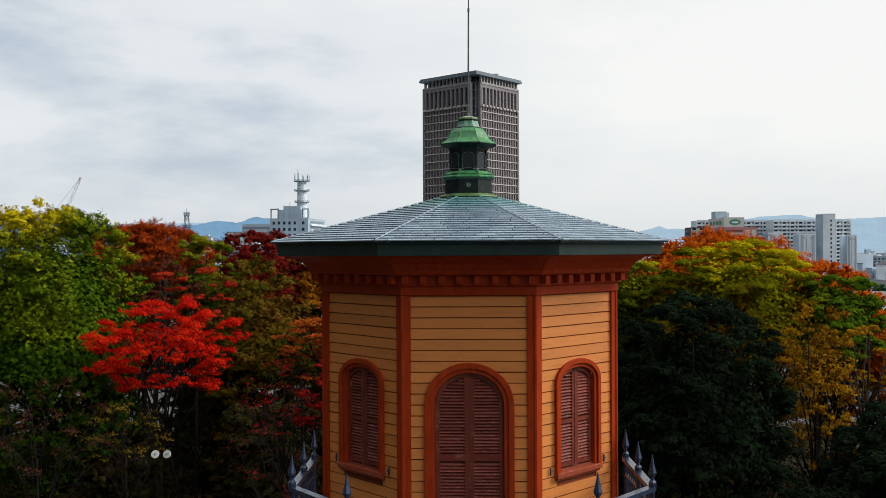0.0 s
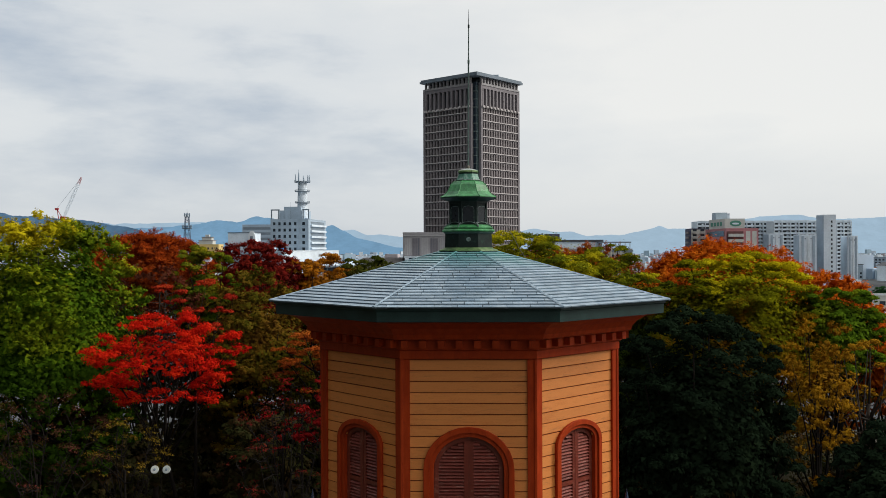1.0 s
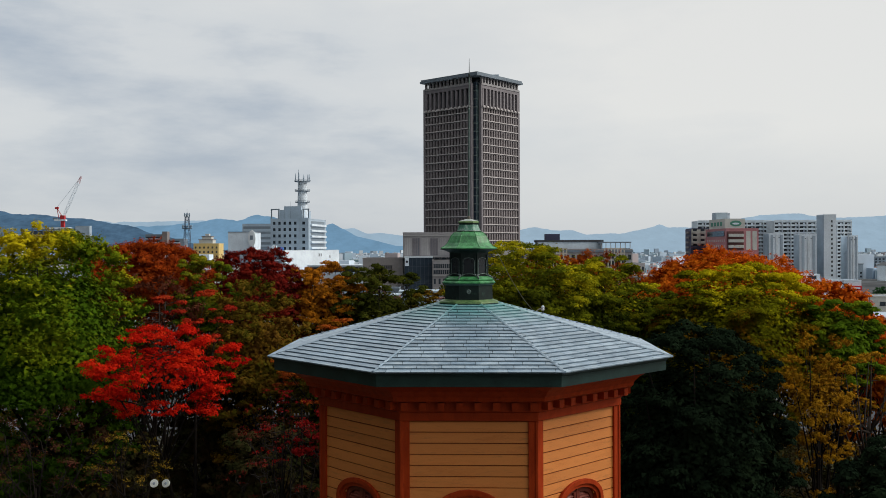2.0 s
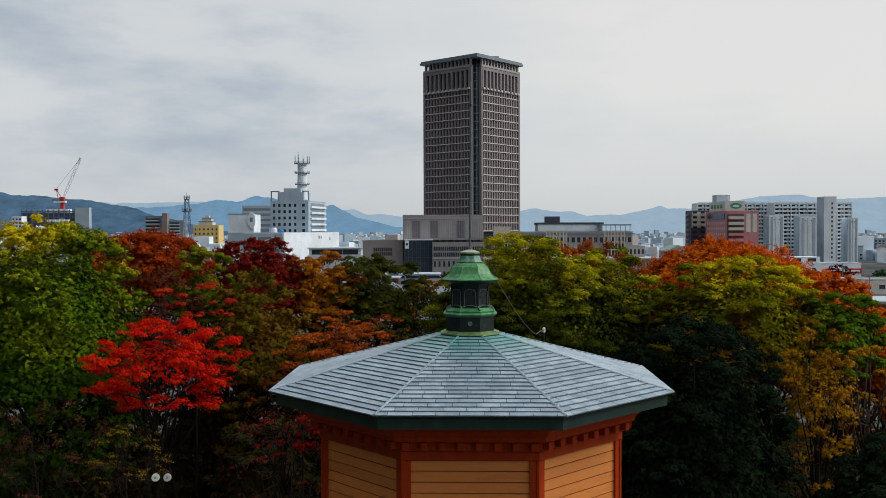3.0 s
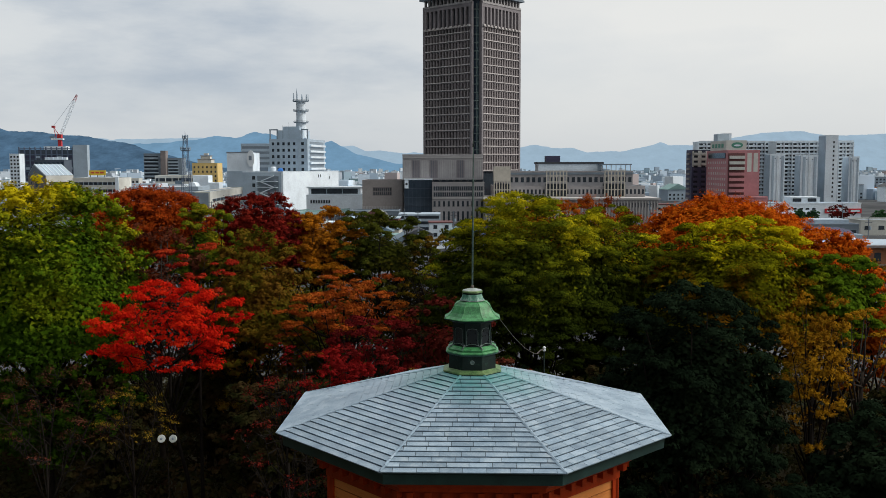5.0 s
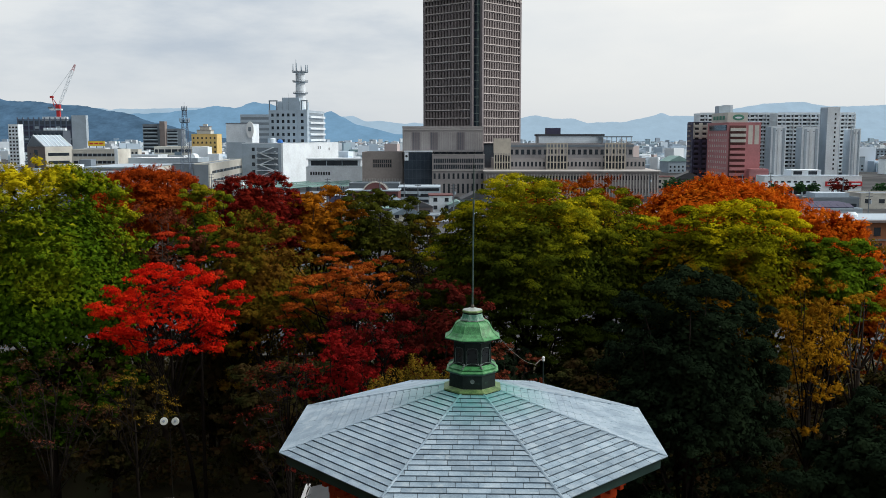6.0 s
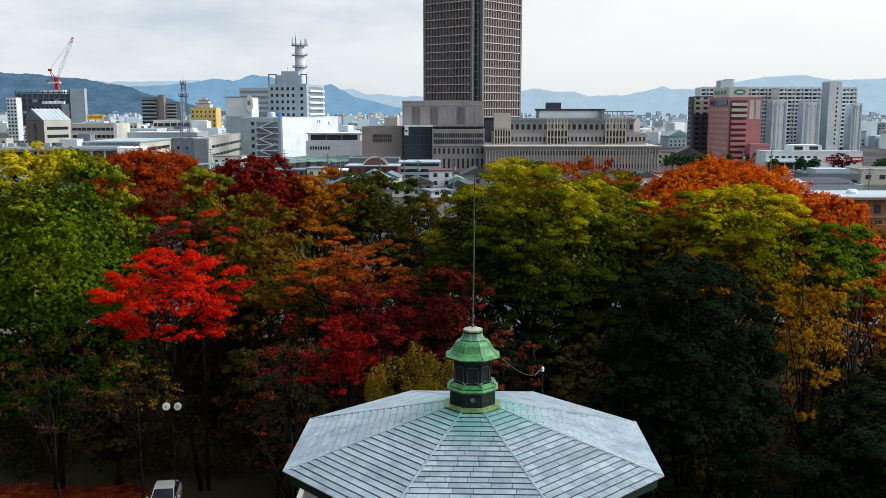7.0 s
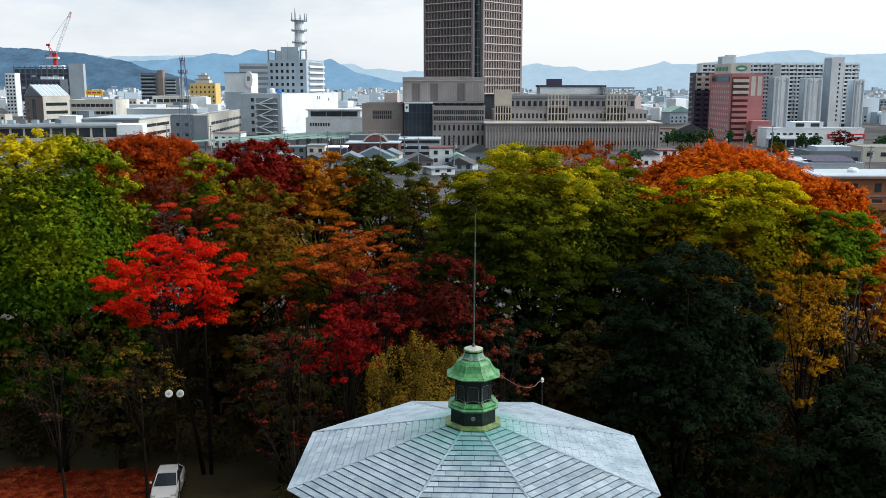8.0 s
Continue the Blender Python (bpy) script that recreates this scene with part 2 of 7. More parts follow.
def runoff(mat):
    """Green copper stain on the slates below the cupola, fading down the slope in streaks."""
    n, l = mat.node_tree.nodes, mat.node_tree.links
    hs = [q for q in n if q.type == "HUE_SAT"][0]
    geo = n.new("ShaderNodeNewGeometry")
    flat = n.new("ShaderNodeVectorMath")
    flat.operation = "MULTIPLY"
    flat.inputs[1].default_value = (1, 1, 0)
    l.new(geo.outputs["Position"], flat.inputs[0])
    ln = n.new("ShaderNodeVectorMath")
    ln.operation = "LENGTH"
    l.new(flat.outputs[0], ln.inputs[0])
    near = n.new("ShaderNodeMapRange")
    near.inputs["From Min"].default_value, near.inputs["From Max"].default_value = 0.42, 1.35
    near.inputs["To Min"].default_value, near.inputs["To Max"].default_value = 1.5, 0.0
    l.new(ln.outputs["Value"], near.inputs[0])
    nz = n.new("ShaderNodeTexNoise")
    nz.inputs["Scale"].default_value, nz.inputs["Detail"].default_value = 5.0, 6
    l.new(flat.outputs[0], nz.inputs[0])
    f = n.new("ShaderNodeMath")
    f.operation = "MULTIPLY"
    l.new(near.outputs[0], f.inputs[0])
    l.new(nz.outputs["Fac"], f.inputs[1])
    m = n.new("ShaderNodeMix")
    m.data_type = "RGBA"
    m.inputs["B"].default_value = (0.055, 0.27, 0.25, 1)
    l.new(f.outputs[0], m.inputs["Factor"])
    l.new(hs.outputs[0], m.inputs["A"])
    l.new(m.outputs["Result"], n["Principled BSDF"].inputs["Base Color"])


runoff(M_SLATE)
M_CABLE = surface("old_cable", [(0.08, 0.07, 0.055), (0.15, 0.13, 0.10)], 0.6, 8, 60, 0.1)


# ---------------------------------------------------------------- ground
def rise(x, y):
    """Height of the park ground, and the step down to the town beyond the park."""
    k = min(max((y - 75) / 45, 0), 1)
    k = k * k * (3 - 2 * k)
    h = GROUND + (CITY - GROUND) * k
    if -70 < x < 70 and -60 < y < 90:
        h += 0.22 * (noise.noise(Vector((x * 0.07, y * 0.07, 2))) + 0.4 * noise.noise(Vector((x * 0.3, y * 0.3, 5))))
    return h


def build_ground():
    xs = sorted(set([-5000, -2500, -1200, -600, -300, -160, -100] + list(range(-70, 71, 2)) + [100, 160, 300, 600, 1200, 2500, 5000]))
    ys = sorted(set([-3000, -1200, -500, -200, -100] + list(range(-60, 131, 2)) + [160, 220, 300, 420, 600, 900, 1500, 2500, 3600, 5000]))
    b = Build()
    b.v = [(x, y, rise(x, y)) for y in ys for x in xs]
    w = len(xs)
    b.f = [(j * w + i, j * w + i + 1, (j + 1) * w + i + 1, (j + 1) * w + i) for j in range(len(ys) - 1) for i in range(w - 1)]
    mat = surface("leaf_strewn_soil", [(0.028, 0.028, 0.014), (0.045, 0.038, 0.020), (0.036, 0.046, 0.016)], 0.95, 0.12, 6.0, 0.6, spread=0.0, dirt=(0.055, 0.030, 0.016), dist=0.05, spec=0.1)
    n, l = mat.node_tree.nodes, mat.node_tree.links
    hs = [q for q in n if q.type == "HUE_SAT"][0]
    co = n.new("ShaderNodeTexCoord")
    sp = n.new("ShaderNodeSeparateXYZ")
    l.new(co.outputs["Object"], sp.inputs[0])
    mr = n.new("ShaderNodeMapRange")
    mr.inputs["From Min"].default_value, mr.inputs["From Max"].default_value = 78, 100
    l.new(sp.outputs[1], mr.inputs[0])
    street = n.new("ShaderNodeTexNoise")
    street.inputs["Scale"].default_value, street.inputs["Detail"].default_value = 0.03, 6
    l.new(co.outputs["Object"], street.inputs[0])
    sr = n.new("ShaderNodeValToRGB")
    sr.color_ramp.elements[0].color, sr.color_ramp.elements[0].position = (0.045, 0.048, 0.052, 1), 0.4
    sr.color_ramp.elements[1].color, sr.color_ramp.elements[1].position = (0.10, 0.105, 0.11, 1), 0.6
    l.new(street.outputs["Fac"], sr.inputs[0])
    mx_ = n.new("ShaderNodeMix")
    mx_.data_type = "RGBA"
    l.new(mr.outputs[0], mx_.inputs["Factor"])
    l.new(hs.outputs[0], mx_.inputs["A"])
    l.new(sr.outputs[0], mx_.inputs["B"])
    l.new(mx_.outputs["Result"], n["Principled BSDF"].inputs["Base Color"])
    lone("ground", b, mat, "dark leaf-strewn park soil running out to the town", "ground", kind="structure", smooth=True)


build_ground()

# ---------------------------------------------------------------- the turret
# plan radii are to the corners of the octagon
EAVE_R, WALL_R, FLOOR_Z = 3.0, 2.22, 13.2
ROOF_R, ROOF_Z = 0.44, 17.66
turret = thing("octagonal_turret", "ochre clapboard octagonal turret with red-brown trim and grey slate roof", "tower", pose(0, 0, 0))
COS8 = math.cos(math.pi / 8)


def side_frame(k):
    """Axes of side k of the octagon: x along the side, y outward, z up; side 0 faces the drone."""
    a = PHI - math.pi / 2 + k * math.pi / 4
    out = Vector((math.cos(a), math.sin(a), 0))
    along = Vector((-math.sin(a), math.cos(a), 0))
    m = Matrix.Identity(4)
    m.col[0][:3], m.col[1][:3], m.col[2][:3] = along, out, (0, 0, 1)
    return m


AP = WALL_R * COS8                     # distance of a wall face from the axis
HALF = WALL_R * math.sin(math.pi / 8)  # half the width of a wall face
WALL_TOP = 16.44


def arch_half(z, half, base, spring, top):
    """Half width of an arched opening at height z."""
    if z < base or z > top:
        return 0.0
    if z < spring:
        return half
    return half * math.sqrt(max(0.0, 1 - ((z - spring) / (top - spring)) ** 2))


def arch_path(half, base, spring, top, n=14):
    pts = [(half, base), (half, spring)]
    for i in range(1, n):
        a = math.pi * i / n
        pts.append((half * math.cos(a), spring + (top - spring) * math.sin(a)))
    return pts + [(-half, spring), (-half, base)]


def arch_band(b, inner, outer, base, spring, top_in, top_out, y0, y1):
    """A flat arched band between two outlines, y0 to y1 deep."""
    p, q = arch_path(inner, base, spring, top_in), arch_path(outer, base, spring, top_out)
    n = len(p)
    v = [(x, y, z) for y in (y0, y1) for path in (p, q) for x, z in path]
    f = []
    for i in range(n - 1):
        f += [(2 * n + i, 2 * n + i + 1, 3 * n + i + 1, 3 * n + i), (i, n + i, n + i + 1, i + 1),
              (n + i, 3 * n + i, 3 * n + i + 1, n + i + 1), (i, i + 1, 2 * n + i + 1, 2 * n + i)]
    f += [(0, 2 * n, 3 * n, n), (n - 1, 2 * n - 1, 4 * n - 1, 3 * n - 1)]
    b.add(v, f)


def shutter_leaf(side, half, base, spring, top, rails, parent):
    """One louvred leaf that fills its half of an arched opening."""
    stile = 0.055
    x0, x1 = (0.006, half - 0.012) if side > 0 else (-half + 0.012, -0.006)
    fr = Build()
    inner = 0.006 if side > 0 else -0.006
    fr.box(min(inner, inner + side * stile), 0.0, base, max(inner, inner + side * stile), 0.034, top - 0.035)
    path = [(x, z) for x, z in arch_path(half - 0.012, base, spring, top - 0.012) if x * side >= -1e-6]
    pin = [(x, z) for x, z in arch_path(half - 0.012 - stile, base, spring, top - 0.012 - stile) if x * side >= -1e-6]
    n = len(path)
    v = [(x, y, z) for y in (0.0, 0.034) for pp in (pin, path) for x, z in pp]
    f = []
    for i in range(n - 1):
        f += [(2 * n + i, 2 * n + i + 1, 3 * n + i + 1, 3 * n + i), (i, n + i, n + i + 1, i + 1), (n + i, 3 * n + i, 3 * n + i + 1, n + i + 1), (i, i + 1, 2 * n + i + 1, 2 * n + i)]
    fr.add(v, f)
    for z in rails:
        rh = 0.045 if half > 0.4 else 0.028
        fr.box(x0, 0.001, z - rh, x1, 0.033, z + rh)
    leaf = part("shutter", fr, M_SHUTTER, parent, "red-brown louvred shutter leaf, closed")
    step = 0.042
    z = base + 0.06
    slats = {}
    while z < top - 0.09:
        w = arch_half(z + 0.02, half - 0.012 - stile, base, spring, top - 0.012 - stile) - stile - 0.004
        if w > 0.04 and all(abs(z + 0.01 - r) > (0.06 if half > 0.4 else 0.04) for r in rails):
            key = round(w, 2)
            if key not in slats:
                sb = Build()
                m = Matrix.Rotation(radians(-38), 4, "X")
                sb.box(0, -0.022, -0.004, key, 0.022, 0.004, m)
                slats[key] = sb.mesh("slat", M_SLAT)
            ox = inner + side * stile if side > 0 else inner - stile - key
            part("slat", slats[key], None, leaf, m=pose(ox, 0.014, z))
        z += step
    return leaf


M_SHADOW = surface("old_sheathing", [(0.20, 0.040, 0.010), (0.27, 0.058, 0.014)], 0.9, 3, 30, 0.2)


def build_wall(k):
    door = k == 0
    m = side_frame(k)
    half, base, top = (0.455, FLOOR_Z + 0.04, 15.30) if door else (0.365, 13.95, 15.30)
    rise_ = 0.42 if door else 0.20
    spring = top - rise_
    trim = 0.115 if door else 0.10
    wall = Build()
    # sheathing behind the boards, with the opening cut through
    for s in (-1, 1):
        wall.box(min(s * half, s * HALF), AP - 0.12, 10.8, max(s * half, s * HALF), AP - 0.012, WALL_TOP)
    wall.box(-half, AP - 0.12, 10.8, half, AP - 0.012, base)
    wall.box(-half, AP - 0.12, top, half, AP - 0.012, WALL_TOP)
    w = part("wall", wall, M_SHADOW, turret, "dark sheathing behind the boards", m=m)
    # clapboards, lapped: each one's lower edge stands proud
    pitch, z, cache = 0.141, WALL_TOP - 0.16, {}
    lim = HALF - 0.085
    while z > 11.6:
        lo = z - pitch
        a = arch_half(lo + 0.85 * pitch, half + trim * 0.6, base - (0.10 if not door else 0.05), spring, top + trim * 0.6)
        spans = [(-lim, lim)] if a == 0 else [(-lim, -a), (a, lim)]
        for u0, u1 in spans:
            if u1 - u0 < 0.02:
                continue
            key = round(u1 - u0, 3)
            if key not in cache:
                bb = Build()
                c = [(0, 0.0, 0.012), (0, 0.013, 0.009), (0, 0.016, 0.013), (0, 0.012, pitch - 0.005), (0, 0.0, pitch - 0.003)]
                v = [(x, y, zz) for x in (0, key) for _, y, zz in c]
                bb.add(v, [(0, 1, 2, 3, 4), (9, 8, 7, 6, 5), (0, 5, 6, 1), (1, 6, 7, 2), (2, 7, 8, 3), (3, 8, 9, 4), (4, 9, 5, 0)])
                cache[key] = bb.mesh("clapboard", M_OCHRE)
            part("clapboard", cache[key], None, w, m=pose(u0, AP - 0.012 + random.uniform(0, 0.003), lo + random.uniform(-0.0015, 0.0015), 0, random.uniform(-0.1, 0.1), 0))
        z -= pitch
    # frame: moulded architrave in two steps
    win = part("door" if door else "window", Build().box(-half, AP - 0.11, base, half, AP - 0.09, top), M_SHUTTER, turret, "louvred arched door with red-brown surround" if door else "arched window with closed louvred shutters", m=m)
    fb = Build()
    arch_band(fb, half - 0.006, half + trim, base - 0.02, spring, top - 0.006, top + trim, AP - 0.10, AP + 0.030)
    arch_band(fb, half + trim * 0.45, half + trim + 0.012, base - 0.02, spring, top + trim * 0.45, top + trim + 0.012, AP + 0.0302, AP + 0.058)
    part("frame", fb, M_RED, win, bevel=0.006)
    if not door:
        sb = Build()
        sb.box(-half - trim - 0.012, AP - 0.05, base - 0.09, half + trim + 0.012, AP + 0.075, base - 0.02)
        sb.box(-half - trim + 0.005, AP - 0.05, base - 0.125, half + trim - 0.005, AP + 0.045, base - 0.0905)
        part("sill", sb, M_SILL, win, bevel=0.006)
        for s in (-1, 1):
            hx = s * (half + trim + 0.11)
            hk = Build().box(hx - 0.006, AP + 0.012, base - 0.03, hx + 0.006, AP + 0.032, base + 0.07)
            hk.box(hx - 0.024, AP + 0.030, base + 0.015, hx + 0.024, AP + 0.040, base + 0.027)
            part("shutter_stay", hk, M_IRON, win)
    rails = [base + 0.05, (base + spring) / 2 + (0.06 if door else 0.05)]
    if door:
        rails = [base + 0.06, base + 0.95]
    hold = part("shutter_panel", Build().box(-0.012, 0.002, base, 0.012, 0.040, top - 0.03), M_SHUTTER, turret, m=m @ pose(0, AP - 0.062, 0))
    for s in (-1, 1):
        shutter_leaf(s, half, base, spring, top, rails, hold)


for k in range(8):
    build_wall(k)

# corner posts, frieze, dentils, cove and eave
for k in range(8):
    a = PHI - math.pi / 2 + math.pi / 8 + k * math.pi / 4
    b = Build()
    m = Matrix.Rotation(a, 4, "Z")
    for s in (-1, 1):
        mm = Matrix.Rotation(s * math.pi / 8, 4, "Z")
        y0, y1 = (-HALF * 1.02 - 0.012, -HALF + 0.098) if s > 0 else (HALF - 0.098, HALF * 1.02 + 0.012)
        b.box(AP - 0.02, y0, 10.8, AP + 0.034, y1, WALL_TOP - 0.13, mm)
    b.ring([(0.035, 10.8), (0.035, WALL_TOP - 0.131)], 8, 0, Matrix.Translation((WALL_R + 0.018, 0, 0)))
    part("corner_post", b, M_RED, turret, "red-brown timber corner post", m=m)
T8 = PHI - math.pi / 2 + math.pi / 8
part("frieze", Build().ring([(WALL_R + 0.05, 16.29), (WALL_R + 0.065, 16.30), (WALL_R + 0.065, 16.40), (WALL_R + 0.10, 16.42), (WALL_R + 0.10, 16.56), (WALL_R + 0.0, 16.57)], 8, T8), M_RED, turret)
dm = Build().box(-0.042, 0, 0, 0.042, 0.105, 0.098).mesh("dentil", M_RED)
for k in range(8):
    m = side_frame(k)
    reach = (WALL_R + 0.10) * COS8
    hw = (WALL_R + 0.19) * math.sin(math.pi / 8)
    n = 8
    for i in range(n):
        u = -hw + 2 * hw * (i + 0.5) / n
        part("dentil", dm, None, turret, m=m @ pose(u, reach - 0.004, 16.446))
cove = [(WALL_R + 0.215, 16.556), (WALL_R + 0.235, 16.575), (WALL_R + 0.245, 16.62), (WALL_R + 0.32, 16.70), (WALL_R + 0.44, 16.77), (WALL_R + 0.60, 16.80), (2.875, 16.805)]
part("cornice", Build().ring(cove, 8, T8), M_RED, turret, "red-brown coved cornice under the eave")
part("fascia", Build().ring([(2.87, 16.808), (2.90, 16.81), (2.905, 16.94), (2.93, 16.955), (2.93, 16.972)], 8, T8), M_FASCIA, turret, "dark green copper fascia")

M_DECK = surface("slate_underlay", [(0.06, 0.085, 0.10), (0.09, 0.115, 0.13)], 0.8, 4, 40, 0.2)
# roof: deck, courses of slates, hips
part("roof_deck", Build().ring([(2.965, 16.975), (2.965, 16.982), (ROOF_R, ROOF_Z - 0.012)], 8, T8), M_DECK, turret)
NC = 21


def slate_rows(k):
    """Slates of roof side k: (width, matrix, skew at left and right)."""
    m = side_frame(k)
    r0, r1 = EAVE_R * COS8, ROOF_R * COS8
    slope = math.atan2(ROOF_Z - 16.99, r0 - r1)
    length = math.hypot(ROOF_Z - 16.99, r0 - r1)
    step = length / NC
    rows = []
    rnd = random.Random(40 + k)
    for c in range(NC):
        s0, s1 = c * step, (c + 1) * step - 0.011
        h0 = math.tan(math.pi / 8) * (r0 - s0 * math.cos(slope))
        h1 = math.tan(math.pi / 8) * (r0 - s1 * math.cos(slope))
        w = 0.29 if k not in (5, 6, 7) else 1.15
        u = -h0 + (0.0 if c == 0 else 0) + rnd.uniform(0.05, w)
        cuts = [-h0]
        while u < h0 - 0.06:
            if u - cuts[-1] > 0.05:
                cuts.append(u)
            u += w * rnd.uniform(0.96, 1.04)
        cuts.append(h0)
        for a, b_ in zip(cuts, cuts[1:]):
            at = a if a > -h0 + 1e-6 else -h1
            bt = b_ if b_ < h0 - 1e-6 else h1
            at, bt = max(min(at, h1), -h1), max(min(bt, h1), -h1)
            rows.append((a, b_, at, bt, s0, s1, rnd.uniform(0, 0.003)))
    base = m @ Matrix.Translation((0, r0, 16.99)) @ Matrix.Rotation(-slope, 4, "X")
    return base, rows


def slate_piece(b, a, c, at, ct, s0, s1, lift):
    g = 0.0034
    t = 0.013 + lift
    v = [(a + g, -s0, 0.001), (c - g, -s0, 0.001), (ct - g, -s1, 0.0), (at + g, -s1, 0.0),
         (a + g, -s0, t), (c - g, -s0, t), (ct - g, -s1, 0.003), (at + g, -s1, 0.003)]
    b.add(v, [(3, 2, 1, 0), (4, 5, 6, 7), (0, 1, 5, 4), (1, 2, 6, 5), (2, 3, 7, 6), (3, 0, 4, 7)])


for k in range(8):
    base, rows = slate_rows(k)
    side = part("roof_side", Build().box(-0.1, -2.0, -0.016, 0.1, -1.8, -0.012), M_DECK, turret, m=base)
    if k in (0, 1, 7):
        for r in rows:
            b = Build()
            cx, cy = (r[0] + r[1]) / 2, r[4]
            slate_piece(b, r[0] - cx, r[1] - cx, r[2] - cx, r[3] - cx, 0, r[5] - cy, r[6])
            part("slate", b, M_SLATE, side, m=pose(cx, -cy, 0))
    else:
        b = Build()
        for r in rows:
            slate_piece(b, *r)
        tagged(part("slate_field", b, M_SLATE, side), kind="stuff")
for k in range(8):
    a = T8 + k * math.pi / 4
    d = Vector((math.cos(a), math.sin(a), 0))
    rise_a = math.atan2(ROOF_Z - 16.99, EAVE_R - ROOF_R)
    m = Matrix.Rotation(a, 4, "Z") @ Matrix.Translation((EAVE_R - 0.012, 0, 17.004)) @ Matrix.Rotation(rise_a, 4, "Y")
    L = math.hypot(ROOF_Z - 16.99, EAVE_R - ROOF_R)
    # stepped hip slates
    n = 18
    hip = part("hip", Build().box(-L, -0.03, -0.03, 0, 0.03, -0.014), M_DECK, turret, m=m)
    st = L / n
    hs = Build().add([(0, -0.022, 0.002), (0, 0, 0.011), (0, 0.022, 0.002), (-st - 0.01, -0.022, 0.0), (-st - 0.01, 0, 0.008), (-st - 0.01, 0.022, 0.0),
                      (0, -0.022, -0.012), (0, 0.022, -0.012)], [(0, 1, 4, 3), (1, 2, 5, 4), (0, 6, 7, 2, 1)]).mesh("hip_slate", M_SLATE) if k == 0 else hs
    for i in range(n):
        part("hip_slate", hs, None, hip, m=pose(-st * i, 0, 0))

M_ZINC = surface("pale_zinc", [(0.22, 0.27, 0.25), (0.42, 0.47, 0.44)], 0.5, 12, 60, 0.2, spread=0.05)
# cupola on the apex: flange, box, ledge, lantern, flared bell, collar, rod
cupola = thing("roof_cupola", "small octagonal copper cupola with green bell roof on the slate apex", "cupola", pose(0, 0, 0))
CT = PHI + math.pi / 8


def oct_ring(prof):
    return Build().ring([(r / COS8, z) for r, z in prof], 8, CT)


M_WORN = surface("worn_copper_edge", [(0.035, 0.065, 0.058), (0.20, 0.25, 0.235)], 0.5, 22.0, 70, 0.2, spread=0.15)
M_STREAK = surface("streaked_patina", [(0.030, 0.130, 0.085), (0.085, 0.25, 0.175), (0.30, 0.40, 0.34)], 0.5, 12.0, 60, 0.3, spread=0.1, stretch=(2.2, 2.2, 0.35))
M_DUSKY = surface("dusky_glass", [(0.008, 0.012, 0.016), (0.016, 0.02, 0.026)], 0.3, 4, 20, 0.0)
BELL = ((0.413, 18.476), (0.356, 18.508), (0.311, 18.556), (0.284, 18.608), (0.264, 18.656), (0.226, 18.697), (0.168, 18.722))
part("flange_edge", oct_ring([(0.428, 17.640), (0.434, 17.644), (0.434, 17.668), (0.42, 17.672)]), M_DARKCU, cupola, "dark lower edge of the flange")
part("base_flange", oct_ring([(0.424, 17.666), (0.436, 17.672), (0.430, 17.690), (0.375, 17.706), (0.352, 17.722)]), M_OLIVECU, cupola, "olive-green copper flange")
part("base_box", oct_ring([(0.352, 17.70), (0.345, 17.955)]), M_DARKCU, cupola, "dark blackish copper box")
part("ledge_moulding", oct_ring([(0.346, 17.925), (0.366, 17.938), (0.372, 17.952), (0.35, 17.958)]), M_FRAMECU, cupola)
part("ledge", oct_ring([(0.35, 17.956), (0.388, 17.958), (0.394, 17.974), (0.372, 17.992), (0.350, 18.000)]), M_PATINA, cupola, "green copper ledge")
part("upper_ledge", oct_ring([(0.345, 17.998), (0.362, 18.004), (0.364, 18.018), (0.335, 18.038), (0.285, 18.062)]), M_PATINA, cupola)
part("lantern", oct_ring([(0.268, 18.03), (0.268, 18.43)]), M_DARKCU, cupola)
